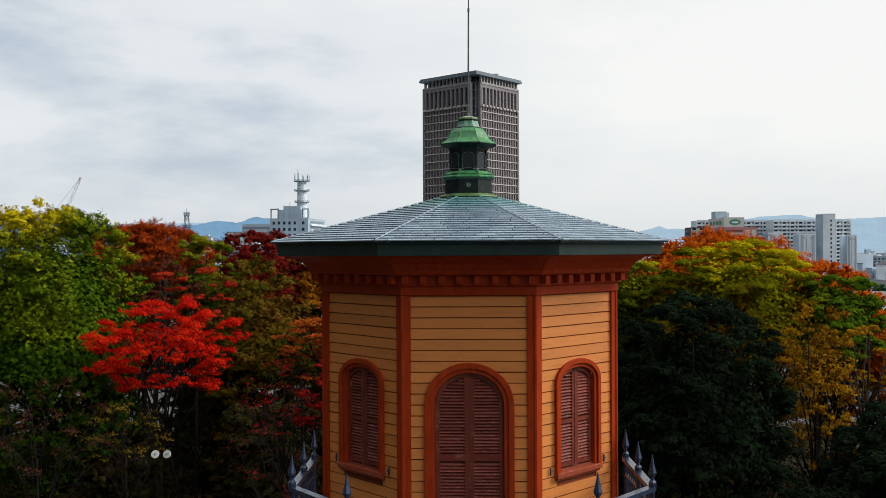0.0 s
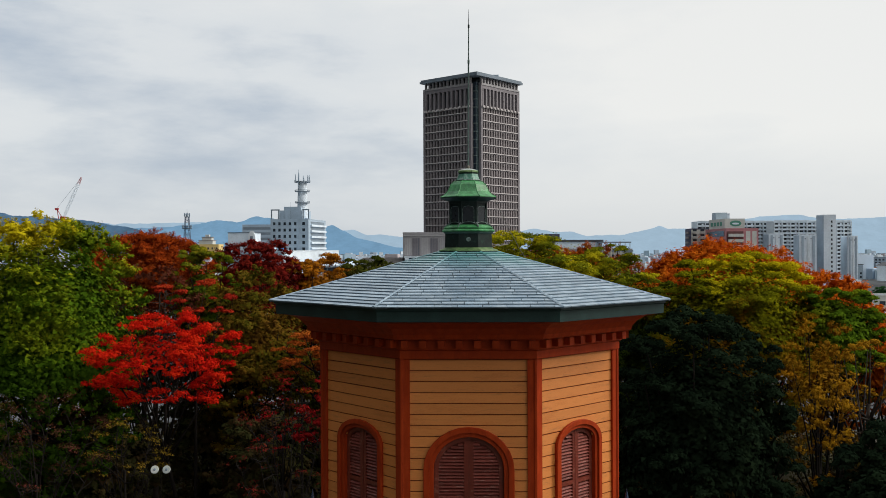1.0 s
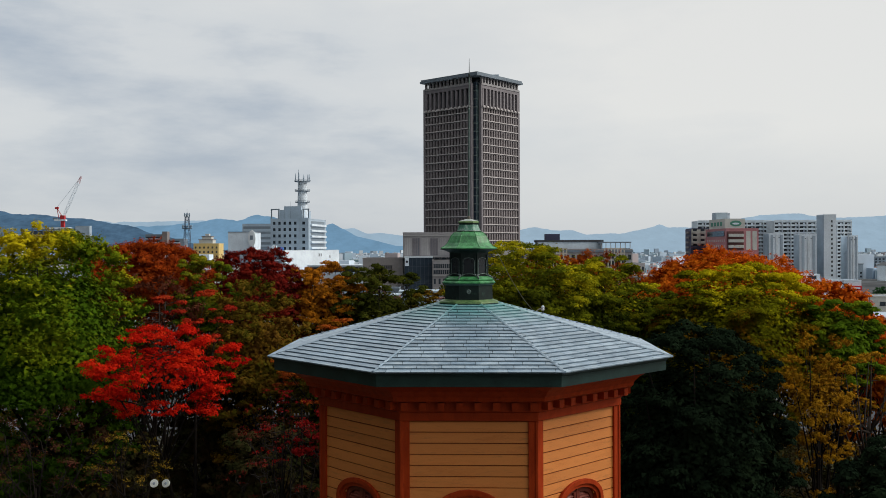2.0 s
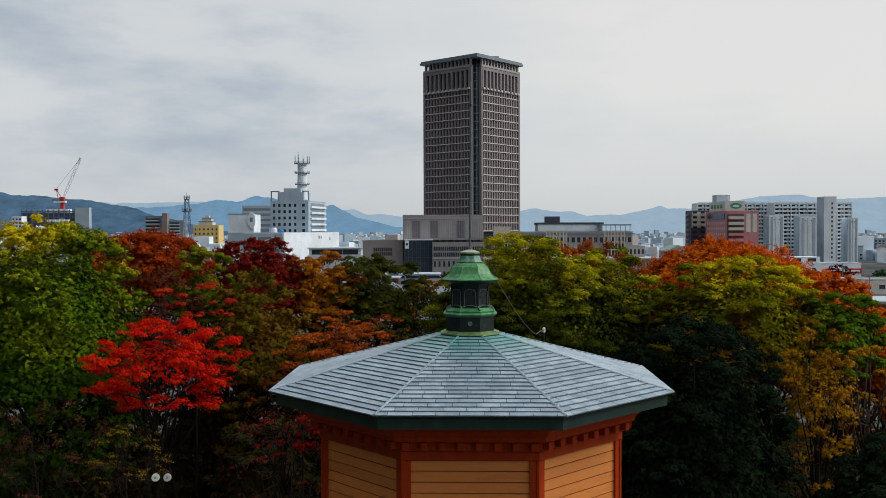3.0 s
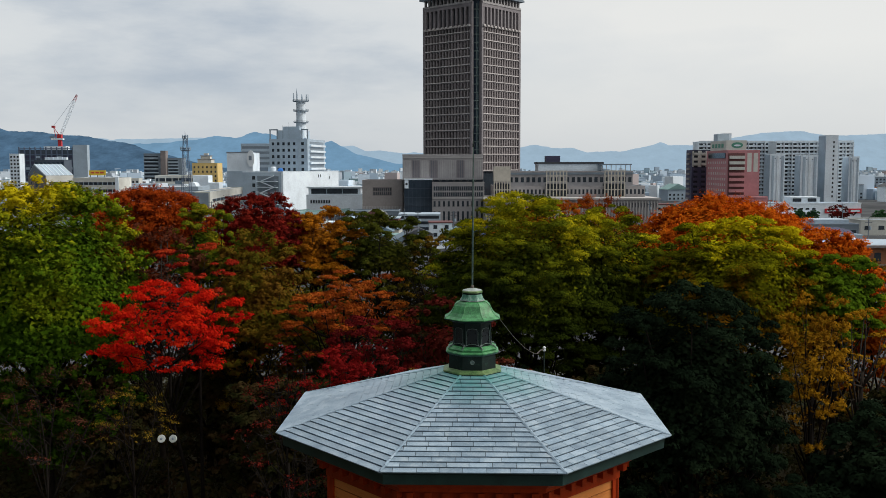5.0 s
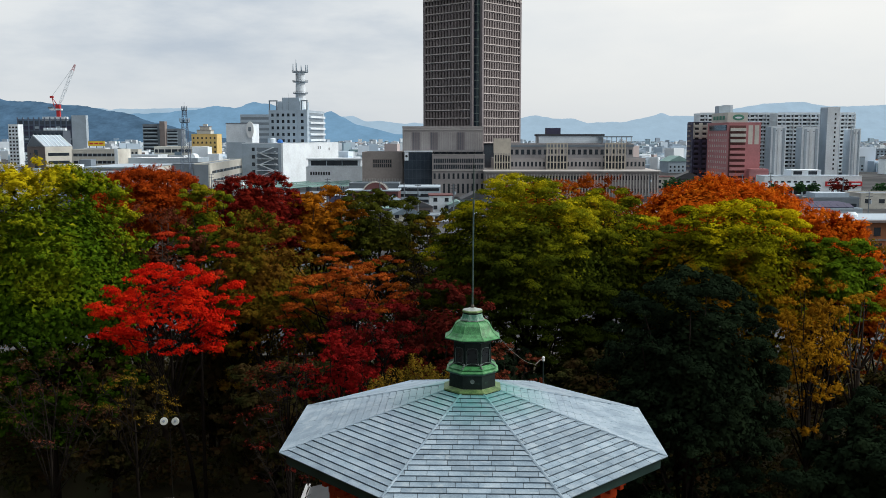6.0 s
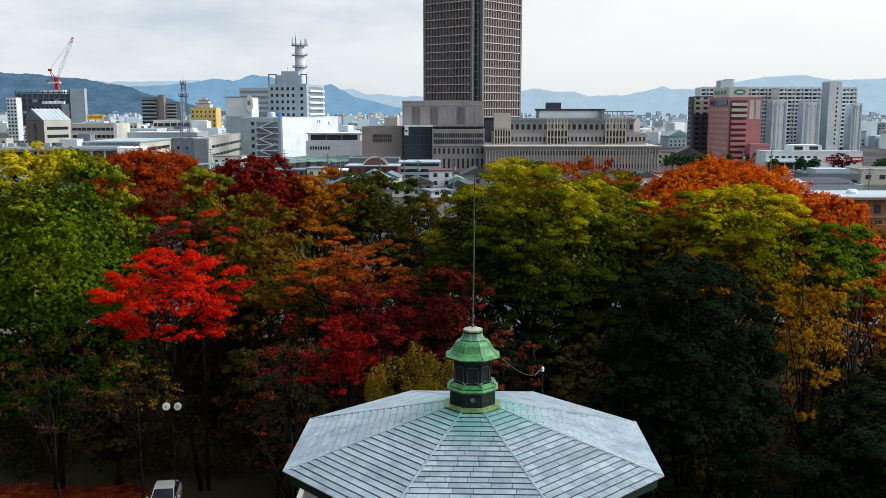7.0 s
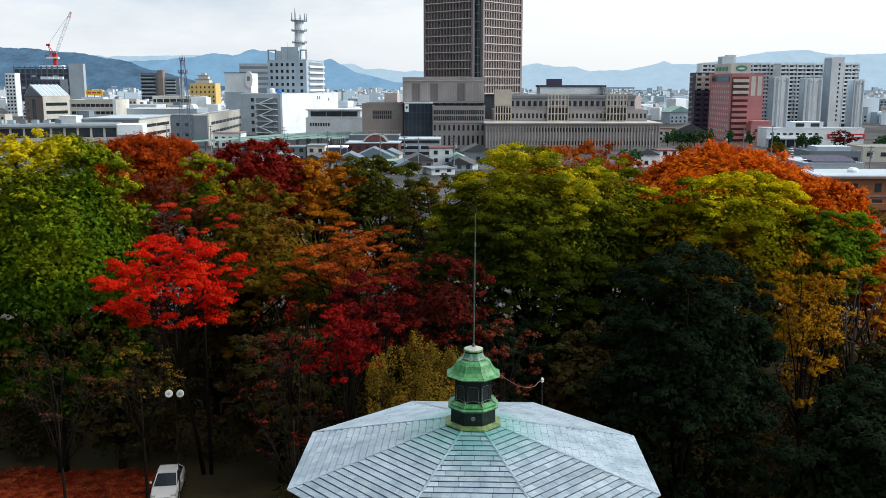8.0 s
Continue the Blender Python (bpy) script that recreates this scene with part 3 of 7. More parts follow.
for k in range(8):
    m = side_frame(k)
    ap = 0.268
    hw = ap * math.tan(math.pi / 8)
    b = Build()
    for s in (-1, 1):
        b.box(min(s * hw, s * (hw - 0.020)), ap - 0.004, 18.05, max(s * hw, s * (hw - 0.020)), ap + 0.016, 18.41)
    b.box(-hw, ap - 0.004, 18.375, hw, ap + 0.017, 18.412)
    b.box(-hw, ap - 0.004, 18.048, hw, ap + 0.020, 18.072)
    panel = part("lantern_panel", b, M_DARKCU, cupola, m=m)
    # worn bead round the pane, splayed at the foot and rounded at the head
    u = hw - 0.028
    y = ap + 0.014
    bead = [(-hw + 0.004, y + 0.01, 18.066), (-u - 0.004, y, 18.098), (-u, y, 18.13), (-u, y, 18.29), (-u * 0.75, y, 18.325), (0, y, 18.335),
            (u * 0.75, y, 18.325), (u, y, 18.29), (u, y, 18.13), (u + 0.004, y, 18.098), (hw - 0.004, y + 0.01, 18.066)]
    part("bead", Build().tube(bead, [0.006, 0.0055, 0.0045, 0.004, 0.004, 0.004, 0.004, 0.004, 0.0045, 0.0055, 0.006], 5), M_WORN, panel, "pale scuffed bead")
    foot_bead = [(-hw + 0.006, y + 0.008, 18.072), (-u * 0.7, y + 0.006, 18.096), (0, y + 0.004, 18.10), (u * 0.7, y + 0.006, 18.096), (hw - 0.006, y + 0.008, 18.072)]
    part("foot_bead", Build().tube(foot_bead, [0.006, 0.005, 0.0045, 0.005, 0.006], 5), M_WORN, panel)
    part("lantern_pane", Build().box(-u + 0.006, ap - 0.002, 18.105, u - 0.006, ap + 0.004, 18.33), M_DUSKY, cupola, m=m)
    # small scroll at each corner of the ledge
    a = CT + k * math.pi / 4
    c0, c1 = math.cos(a), math.sin(a)
    scroll = [(r / COS8 * c0, r / COS8 * c1, z) for r, z in ((0.352, 18.012), (0.345, 18.036), (0.326, 18.056), (0.300, 18.066), (0.283, 18.094))]
    part("corner_scroll", Build().tube(scroll, [0.008, 0.013, 0.012, 0.009, 0.006], 6), M_WORN, cupola)
part("soffit", oct_ring([(0.272, 18.395), (0.285, 18.41), (0.318, 18.428), (0.365, 18.444), (0.395, 18.455)]), M_DARKCU, cupola)
part("bell_rim", oct_ring([(0.39, 18.452), (0.418, 18.456), (0.418, 18.464), (0.39, 18.468)]), M_DARKCU, cupola, "dark lower edge")
part("bell_roof", oct_ring([(0.385, 18.465), (0.412, 18.466)] + list(BELL) + [(0.14, 18.728)]), M_PATINA, cupola, "bright green patinated copper bell roof")
for k in range(8):
    a = CT + k * math.pi / 4
    pts = [(r / COS8 * math.cos(a), r / COS8 * math.sin(a), z + 0.001) for r, z in BELL]
    part("seam", Build().tube(pts, [0.005] * 7, 5), M_PATINA, cupola)
part("collar_ring", oct_ring([(0.178, 18.720), (0.184, 18.728), (0.178, 18.738), (0.15, 18.742)]), M_WORN, cupola, "scuffed ring at the foot of the collar")
part("collar", oct_ring([(0.172, 18.738), (0.162, 18.758), (0.150, 18.792), (0.143, 18.822)]), M_STREAK, cupola, "teal copper collar with pale streaks")
part("collar_band", oct_ring([(0.138, 18.82), (0.141, 18.828), (0.141, 18.842), (0.136, 18.846)]), M_DARKCU, cupola)
part("collar_cap", oct_ring([(0.138, 18.842), (0.151, 18.848), (0.151, 18.868), (0.140, 18.876)]), M_OLIVECU, cupola)
part("collar_top", oct_ring([(0.140, 18.872), (0.138, 18.880), (0.08, 18.896), (0.02, 18.912)]), M_ZINC, cupola, "pale weathered top plate")
part("emblem", Build().ring([(0.034, 0), (0.034, 0.012), (0.028, 0.016), (0.020, 0.012), (0.018, 0.004)], 14, 0, side_frame(0) @ pose(0.0, 0.345, 17.84, -90, 0, 0)), M_WORN, cupola, "pale round ring plate")

rod = thing("lightning_rod", "thin greenish metal lightning rod on the cupola", "lightning rod", pose(0.0, 0, 18.885, 0, 0.4, 0))
part("rod_base", Build().ring([(0.03, 0), (0.026, 0.05), (0.016, 0.07)], 8), M_CABLE, rod)
part("shaft", Build().ring([(0.013, 0.0), (0.012, 1.6), (0.016, 1.61), (0.016, 1.66), (0.009, 1.67), (0.008, 2.15)], 8), M_FRAMECU, rod)
part("tip", Build().ring([(0.014, 2.14), (0.014, 2.18), (0.006, 2.2), (0.002, 2.42)], 8), M_DARKCU, rod)
# conductor cable from the bell to a small mast behind the eave
mast = thing("conductor_mast", "small metal mast with insulator behind the roof edge", "mast", pose(0, 0, 0))
mx, my = 1.42, 2.92
part("mast_pole", Build().tube([(mx, my - 0.1, 16.70), (mx, my, 17.0), (mx, my, 17.36)], [0.014, 0.014, 0.012], 8), M_DARKCU, mast)
part("insulator", Build().ring([(0.022, 17.34), (0.032, 17.36), (0.022, 17.38), (0.032, 17.40), (0.015, 17.43)], 10, 0, Matrix.Translation((mx, my, 0))), M_WHITE, mast)
part("arm", Build().tube([(mx, my, 17.38), (mx - 0.08, my - 0.08, 17.37), (mx - 0.16, my - 0.2, 17.33)], [0.013, 0.010, 0.008], 6), M_CABLE, mast)
pts = []
for i in range(15):
    s = i / 14
    p = Vector((mx - 0.16, my - 0.2, 17.33)).lerp(Vector((0.42, 0.1, 18.42)), s)
    p.z -= 0.11 * 4 * s * (1 - s) * (0.6 + 0.4 * (1 - s))
    pts.append(p)
lone("conductor_cable", Build().tube(pts, [0.0038] * 15, 5), M_CABLE, "thin sagging cable from cupola to mast", "cable")


# balcony in front of the door, with spear-topped iron posts
balcony = thing("balcony", "small projecting balcony with blue-black iron railing", "balcony", pose(0, 0, 0))
plan = [(-2.22, -0.95), (-2.28, -2.5), (-1.50, -3.45), (1.36, -3.45), (2.18, -2.58), (2.17, -0.98)]
top = Build()
n = len(plan)
top.add([(x, y, z) for z in (FLOOR_Z - 0.14, FLOOR_Z) for x, y in plan], [tuple(range(n - 1, -1, -1)), tuple(range(n, 2 * n))] + [(i, (i + 1) % n, n + (i + 1) % n, n + i) for i in range(n)])
part("balcony_floor", top, M_IRON, balcony)
spear = [(0.030, FLOOR_Z), (0.030, 13.95), (0.048, 13.96), (0.048, 14.0), (0.026, 14.03), (0.022, 14.06), (0.045, 14.09), (0.052, 14.12), (0.03, 14.2), (0.004, 14.34)]
pm = Build().ring(spear, 8).mesh("post", M_IRON)
bm_ = Build().ring([(0.011, FLOOR_Z + 0.05), (0.011, 13.93)], 6).mesh("baluster", M_IRON)
for i in range(n - 1):
    a, c = Vector((*plan[i], 0)), Vector((*plan[i + 1], 0))
    L = (c - a).length
    ang = math.degrees(math.atan2(c.y - a.y, c.x - a.x))
    for z0, z1, hw in ((13.90, 13.955, 0.05), (13.70, 13.73, 0.018), (13.27, 13.31, 0.018)):
        part("rail", Build().box(0, -hw, z0, L, hw, z1), M_IRON, balcony, m=pose(a.x, a.y, 0, 0, 0, ang))
    for j in range(max(2, round(L / 0.12)) + 1):
        p = a.lerp(c, j / max(2, round(L / 0.12)))
        part("baluster", bm_, None, balcony, m=pose(p.x, p.y, 0))
    stops = [0.0, 0.5] if L > 1.3 and i in (0, 4) else [0.0]
    for s in stops + ([1.0] if i == n - 2 else []):
        p = a.lerp(c, s)
        part("post", pm, None, balcony, m=pose(p.x, p.y, 0))

# storeys below the turret
M_TILE = surface("grey_roof_metal", [(0.10, 0.11, 0.12), (0.16, 0.17, 0.18)], 0.5, 0.6, 12, 0.2)
hall = thing("lower_storeys", "ochre lower storeys of the old hall below the turret", "building", pose(0, 0, 0))
part("upper_floor_wall", Build().ring([(4.6, 5.0), (4.6, 11.1)], 16, 0.2), M_OCHRE, hall)
part("upper_floor_roof", Build().ring([(5.3, 11.0), (5.3, 11.12), (2.6, 12.6), (2.2, 12.62)], 16, 0.2), M_TILE, hall, "grey metal roof")
part("ground_floor_wall", Build().ring([(7.5, GROUND - 0.3), (7.5, 4.6)], 16, 0.2), M_OCHRE, hall)
part("ground_floor_roof", Build().ring([(8.2, 4.5), (8.2, 4.65), (4.4, 6.4)], 16, 0.2), M_TILE, hall)


# ---------------------------------------------------------------- trees
M_BARK = surface("bark", [(0.009, 0.007, 0.006), (0.019, 0.015, 0.012)], 0.9, 2.0, 30, 0.8, stretch=(3, 3, 0.6), dist=0.02, spec=0.1)
M_TWIG = surface("grey_twigs", [(0.035, 0.027, 0.022), (0.06, 0.048, 0.038)], 0.9, 2.0, 30, 0.3, spec=0.1)


def leaf_mesh(name, blobs, count, size, mat, rng, droop=0.0, shell=0.62, shoots=0):
    """Small tilted leaf blades: over the outer part of the clumps, or along shoots that rise out of each clump."""
    B = np.array(blobs, float)
    area = (B[:, 3] * B[:, 4] * B[:, 5]) ** (2 / 3)
    pick = rng.choice(len(B), count, p=area / area.sum())
    if shoots:
        ways = rng.normal(size=(len(B), shoots, 3))
        ways /= np.linalg.norm(ways, axis=2)[:, :, None]
        ways[:, :, 2] = np.abs(ways[:, :, 2]) * 0.9 + 0.25
        reach = rng.uniform(0.75, 1.35, size=(len(B), shoots))
        which = rng.integers(0, shoots, count)
        d = ways[pick, which]
        along = reach[pick, which] * rng.random(count) ** 0.6
        c = B[pick, :3] + d * B[pick, 3:6] * along[:, None] + rng.normal(size=(count, 3)) * B[pick, 3:4] * 0.11
    else:
        d = rng.normal(size=(count, 3))
        d /= np.linalg.norm(d, axis=1)[:, None]
        d[:, 2] = np.where(rng.random(count) < 0.9, np.abs(d[:, 2]), d[:, 2])
        rad = shell + (1.04 - shell) * rng.random(count) ** 0.6
        rad *= 1 + 0.10 * rng.normal(size=count)
        c = B[pick, :3] + d * B[pick, 3:6] * rad[:, None]
    c[:, 2] -= droop * rng.random(count) ** 2
    nrm = d + rng.normal(size=(count, 3)) * 0.24 + np.array([0, 0, 0.35])
    nrm /= np.linalg.norm(nrm, axis=1)[:, None]
    grow = d + rng.normal(size=(count, 3)) * 0.6 + np.array([0, 0, 0.7])
    w = np.cross(nrm, grow)
    w /= np.linalg.norm(w, axis=1)[:, None]
    u = np.cross(w, nrm)
    s = size * rng.uniform(0.55, 1.4, count)[:, None]
    V = np.stack([c - u * s * 0.95 - w * s * 0.45, c - u * s * 0.1 + w * s * 0.95, c + u * s * 1.05 - w * s * 0.3 + nrm * s * 0.2], 1).reshape(-1, 3)
    me = bpy.data.meshes.new(name)
    me.vertices.add(3 * count)
    me.vertices.foreach_set("co", V.ravel())
    me.loops.add(3 * count)
    me.loops.foreach_set("vertex_index", np.arange(3 * count))
    me.polygons.add(count)
    me.polygons.foreach_set("loop_start", np.arange(count) * 3)
    me.polygons.foreach_set("loop_total", np.full(count, 3))
    me.materials.append(mat)
    me.update()
    me.validate()
    return me


def crown_boughs(rng, centre, radii, n, bough, flat, lower, twist, ragged, square):
    """Boughs spread over the crown's outline, uneven in size and reach."""
    out = []
    g = math.pi * (3 - math.sqrt(5))
    for i in range(n):
        z = 1 - (1 - lower) * (i + 0.5) / n
        r = math.sqrt(max(0.0, 1 - z * z))
        k = (r ** square + abs(z) ** square) ** (-1 / square)
        r, z = r * k, z * k
        a = g * i + twist + rng.uniform(-0.45, 0.45)
        f = rng.uniform(0.93 - ragged, 0.93 + ragged * 0.25)
        k = bough * rng.uniform(0.78, 1.18)
        out.append((centre[0] + radii[0] * f * r * math.cos(a), centre[1] + radii[1] * f * r * math.sin(a), centre[2] + radii[2] * f * z, k, k, k * flat))
    return out


def bough_clumps(rng, boughs, per, clump):
    """Leaf clumps piled on the upper and outer side of every bough."""
    out = []
    for x, y, z, rx, ry, rz in boughs:
        for _ in range(per):
            d = Vector(rng.normal(size=3))
            d.z = abs(d.z) * 0.9 - 0.10
            d.normalize()
            f = rng.uniform(0.55, 0.95)
            k = rx * clump * rng.uniform(0.65, 1.35)
            out.append((x + d.x * rx * f, y + d.y * ry * f, z + d.z * rz * f, k, k, k * max(0.45, rz / rx * 0.85)))
    return out


def tree(kind, label, x, y, top, bottom, half, mat, leaves=9000, leaf=0.13, boughs=20, bough=0.30, flat=0.75, depth=0.85, lower=-0.35,
         per=9, clump=0.36, trunk=0.22, lean=0.0, bark=None, droop=0.0, shell=0.6, shoots=0, extra=(), twigs=0, core=0.6, heart=0.22, ragged=0.16, square=2.6, foot=0.0, seed=1):
    """A tree: tapered trunk, limbs to the boughs, clumps of leaves on them. top, bottom: heights of the crown; half: half its width;
    bough, clump: sizes as shares of the crown's half width and of the bough; heart: share of leaves deep in the crown."""
    rng = np.random.default_rng(seed)
    g = rise(x, y)
    ob = thing(kind, label, "tree", pose(x, y, g), group="park trees")
    cz, rz = (top + bottom) / 2 - g, (top - bottom) / 2
    arms = crown_boughs(rng, (0, 0, cz), (half, half * depth, rz), boughs, bough * half, flat, lower, seed * 0.7, ragged, square)
    arms += [(ex, 0, ez - g, r, r, r * flat) for ex, ez, r in extra]
    clumps = bough_clumps(rng, arms, per, clump)
    b = Build()
    fork = max(1.6, (bottom - g) * 0.8)
    pts = [(0, foot, -0.2), (rng.uniform(-0.1, 0.1), foot * 0.6 + rng.uniform(-0.1, 0.1), fork * 0.5), (lean, rng.uniform(-0.2, 0.2), fork), (lean * 1.3, 0, fork + (cz - fork) * 0.8)]
    b.tube(pts, [trunk * 1.3, trunk, trunk * 0.85, trunk * 0.45], 8)
    fine = Build()
    for i, q in enumerate(arms):
        h = fork * rng.uniform(0.85, 1.1) if i % 3 else fork + (cz - fork) * 0.6
        s = Vector((lean, 0, h))
        e = Vector(q[:3])
        mid = s.lerp(e, 0.5) + Vector((rng.uniform(-0.3, 0.3), rng.uniform(-0.3, 0.3), rng.uniform(-0.5, 0.2)))
        if i % (1 + len(arms) // 26):
            continue
        limb = Build().tube([s, mid, e], [trunk * 0.42, trunk * 0.28, trunk * 0.08], 5)
        for _ in range(twigs * (1 + len(arms) // 26)):
            d = Vector(rng.normal(size=3))
            d.z = abs(d.z) * 0.8 + 0.15
            t = mid.lerp(e, rng.uniform(0, 1))
            tip = t + d.normalized() * q[3] * rng.uniform(0.7, 1.3)
            fine.tube([t, t.lerp(tip, 0.5) + Vector(rng.normal(size=3)) * 0.08, tip], [0.03, 0.02, 0.007], 3)
        part("limb", limb, bark or M_BARK, ob, smooth=True)
    part("trunk", b, bark or M_BARK, ob, smooth=True)
    if twigs:
        tagged(part("twig_work", fine, bark or M_BARK, ob), kind="stuff")
    part("crown", leaf_mesh("crown", clumps, leaves, leaf, mat, rng, droop, shell, shoots), None, ob)
    if heart:
        deep = [(0, 0, cz - 0.06 * rz, half * core, half * depth * core, rz * core)]
        part("inner_crown", leaf_mesh("inner_crown", deep, round(leaves * heart), leaf * 1.7, mat, rng, 0.0, 0.7), None, ob)
    return ob


F_GINKGO = foliage("ginkgo_leaves", [(0.030, 0.066, 0.005), (0.060, 0.118, 0.006), (0.16, 0.200, 0.008), (0.52, 0.42, 0.010)], 0.22, tips=(12.5, 23.0, 0.36))
F_RUST = foliage("rust_leaves", [(0.18, 0.026, 0.006), (0.33, 0.048, 0.007), (0.43, 0.085, 0.011)], 0.4)
F_GREEN = foliage("green_yellow_leaves", [(0.040, 0.075, 0.005), (0.075, 0.105, 0.007), (0.30, 0.24, 0.012)], 0.5, tips=(14.0, 21.0, 0.3))
F_MAROON = foliage("maroon_leaves", [(0.10, 0.011, 0.009), (0.20, 0.016, 0.011), (0.30, 0.032, 0.015)], 0.5)
F_ORANGE = foliage("orange_leaves", [(0.14, 0.055, 0.007), (0.34, 0.115, 0.008), (0.50, 0.20, 0.010)], 0.5)
F_GREY = foliage("dull_green_leaves", [(0.026, 0.036, 0.006), (0.052, 0.060, 0.008), (0.090, 0.075, 0.010)], 0.5)
F_OLIVE = foliage("olive_brown_leaves", [(0.050, 0.058, 0.006), (0.095, 0.085, 0.008), (0.16, 0.085, 0.010), (0.10, 0.045, 0.010)], 0.35)
F_SCARLET = foliage("scarlet_leaves", [(0.36, 0.009, 0.006), (0.58, 0.016, 0.007), (0.68, 0.042, 0.009)], 0.5, through_light=0.35)
F_RUSSET = foliage("russet_orange_leaves", [(0.12, 0.030, 0.010), (0.28, 0.052, 0.010), (0.36, 0.085, 0.012), (0.16, 0.07, 0.012)], 0.6)
F_CRIMSON = foliage("crimson_leaves", [(0.10, 0.007, 0.007), (0.22, 0.010, 0.010), (0.35, 0.018, 0.014)], 0.6, through_light=0.3)
F_WINE = foliage("wine_red_leaves", [(0.055, 0.007, 0.007), (0.115, 0.009, 0.009), (0.19, 0.014, 0.012)], 0.6, through_light=0.2)
F_WILLOW = foliage("willow_leaves", [(0.06, 0.045, 0.008), (0.13, 0.090, 0.012), (0.24, 0.14, 0.015)], 0.6)
# dark low end: shade of the lower crown put into the leaf colour
F_ZELK = foliage("zelkova_leaves", [(0.026, 0.040, 0.005), (0.050, 0.066, 0.006), (0.135, 0.148, 0.007), (0.47, 0.39, 0.010)], 0.3, tips=(12.5, 23.5, 0.34))
F_BURNT = foliage("burnt_orange_leaves", [(0.32, 0.050, 0.006), (0.54, 0.105, 0.008), (0.68, 0.185, 0.012)], 0.3)
F_BURNTD = foliage("dull_orange_leaves", [(0.17, 0.036, 0.008), (0.33, 0.070, 0.009), (0.44, 0.12, 0.011)], 0.4)
F_YELLOW = foliage("yellow_green_leaves", [(0.26, 0.11, 0.005), (0.10, 0.095, 0.004), (0.16, 0.165, 0.005), (0.52, 0.42, 0.008)], 0.3, tips=(12.5, 21.5, 0.34))
F_GOLD = foliage("golden_leaves", [(0.16, 0.080, 0.008), (0.34, 0.165, 0.010), (0.46, 0.25, 0.012)], 0.5)
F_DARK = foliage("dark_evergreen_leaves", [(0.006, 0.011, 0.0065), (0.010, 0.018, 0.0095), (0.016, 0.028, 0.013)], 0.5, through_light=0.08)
F_BROWN = foliage("sparse_brown_leaves", [(0.030, 0.022, 0.010), (0.06, 0.028, 0.014), (0.16, 0.04, 0.03)], 0.8)
F_BRIGHTG = foliage("bright_green_leaves", [(0.045, 0.095, 0.007), (0.10, 0.17, 0.009), (0.27, 0.29, 0.012)], 0.5)
F_RUSTDULL = foliage("dull_rust_leaves", [(0.06, 0.026, 0.014), (0.12, 0.034, 0.018), (0.19, 0.036, 0.018)], 0.5)
F_SCARLETD = foliage("deep_scarlet_leaves", [(0.24, 0.016, 0.010), (0.38, 0.030, 0.012), (0.44, 0.07, 0.014)], 0.5, through_light=0.3)
F_STREET = foliage("street_tree_leaves", [(0.022, 0.062, 0.026), (0.040, 0.105, 0.040), (0.065, 0.14, 0.05)], 0.3)
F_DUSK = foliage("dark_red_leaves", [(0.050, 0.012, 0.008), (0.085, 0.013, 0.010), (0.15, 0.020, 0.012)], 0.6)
# shade of the wood is put into these low leaf colours
F_DIM = foliage("shade_toned_brown_leaves", [(0.018, 0.024, 0.008), (0.032, 0.034, 0.011), (0.048, 0.034, 0.013), (0.038, 0.018, 0.010)], 0.5, through_light=0.1)
F_LITTER = foliage("leaf_litter", [(0.06, 0.014, 0.010), (0.15, 0.020, 0.011), (0.25, 0.040, 0.015), (0.30, 0.10, 0.03)], 1.4, through_light=0.0)
tree("ginkgo_tree", "tall yellow-green ginkgo with dense oval crown", -25.8, 43.5, 19.4, 1.0, 6.3, F_GINKGO, 170000, 0.082, 130, 0.175, 1.0, lower=-0.95, per=10, clump=0.44, trunk=0.32, core=0.86, shoots=7, extra=((1.5, 17.6, 1.6), (-2.5, 18.2, 1.6), (3.6, 15.4, 1.3), (0.2, 18.8, 1.1)), seed=2)
tree("zelkova_tree", "broad rust-red zelkova with fan-shaped crown", -23.4, 56.5, 18.8, 9.5, 5.6, F_RUST, 145000, 0.064, 100, 0.17, 0.85, lower=-0.4, ragged=0.07, per=9, clump=0.50, core=0.84, shoots=9, twigs=3, seed=3)
tree("small_green_tree", "small tree with green and yellow leaves", -17.8, 52.5, 17.9, 8.5, 2.5, F_GREEN, 45000, 0.075, 36, 0.27, 0.8, ragged=0.08, lower=-0.8, per=8, seed=4)
tree("maroon_tree", "dark maroon-leaved broad tree", -15.6, 60.0, 18.3, 8.5, 4.0, F_MAROON, 110000, 0.064, 76, 0.19, 0.85, lower=-0.6, ragged=0.07, per=9, clump=0.46, core=0.84, shoots=7, twigs=3, seed=5)
tree("orange_tree", "orange-leaved tree with thin crown", -11.0, 61.5, 17.0, 9.5, 3.9, F_ORANGE, 34000, 0.092, 44, 0.23, 0.75, lower=-0.7, per=8, clump=0.42, twigs=3, core=0.7, heart=0.14, seed=6)
tree("dull_green_tree", "dull green tree with bare lower boughs", -5.9, 62.0, 16.6, 8.5, 4.6, F_GREY, 32600, 0.096, 36, 0.24, 0.7, lower=-0.5, per=8, core=0.6, heart=0.12, twigs=7, seed=7)
tree("sparse_brown_tree", "twiggy brown tree losing its leaves", -0.8, 60.0, 15.2, 6.0, 3.2, F_OLIVE, 8100, 0.089, 24, 0.26, 0.7, lower=-0.7, per=6, heart=0.0, twigs=12, seed=35)
tree("olive_tree", "olive and brown leaved rounded tree", -13.7, 50.0, 15.6, 3.0, 4.8, F_OLIVE, 71300, 0.081, 46, 0.26, 0.9, lower=-0.9, per=9, clump=0.44, core=0.75, shoots=7, twigs=3, seed=8)
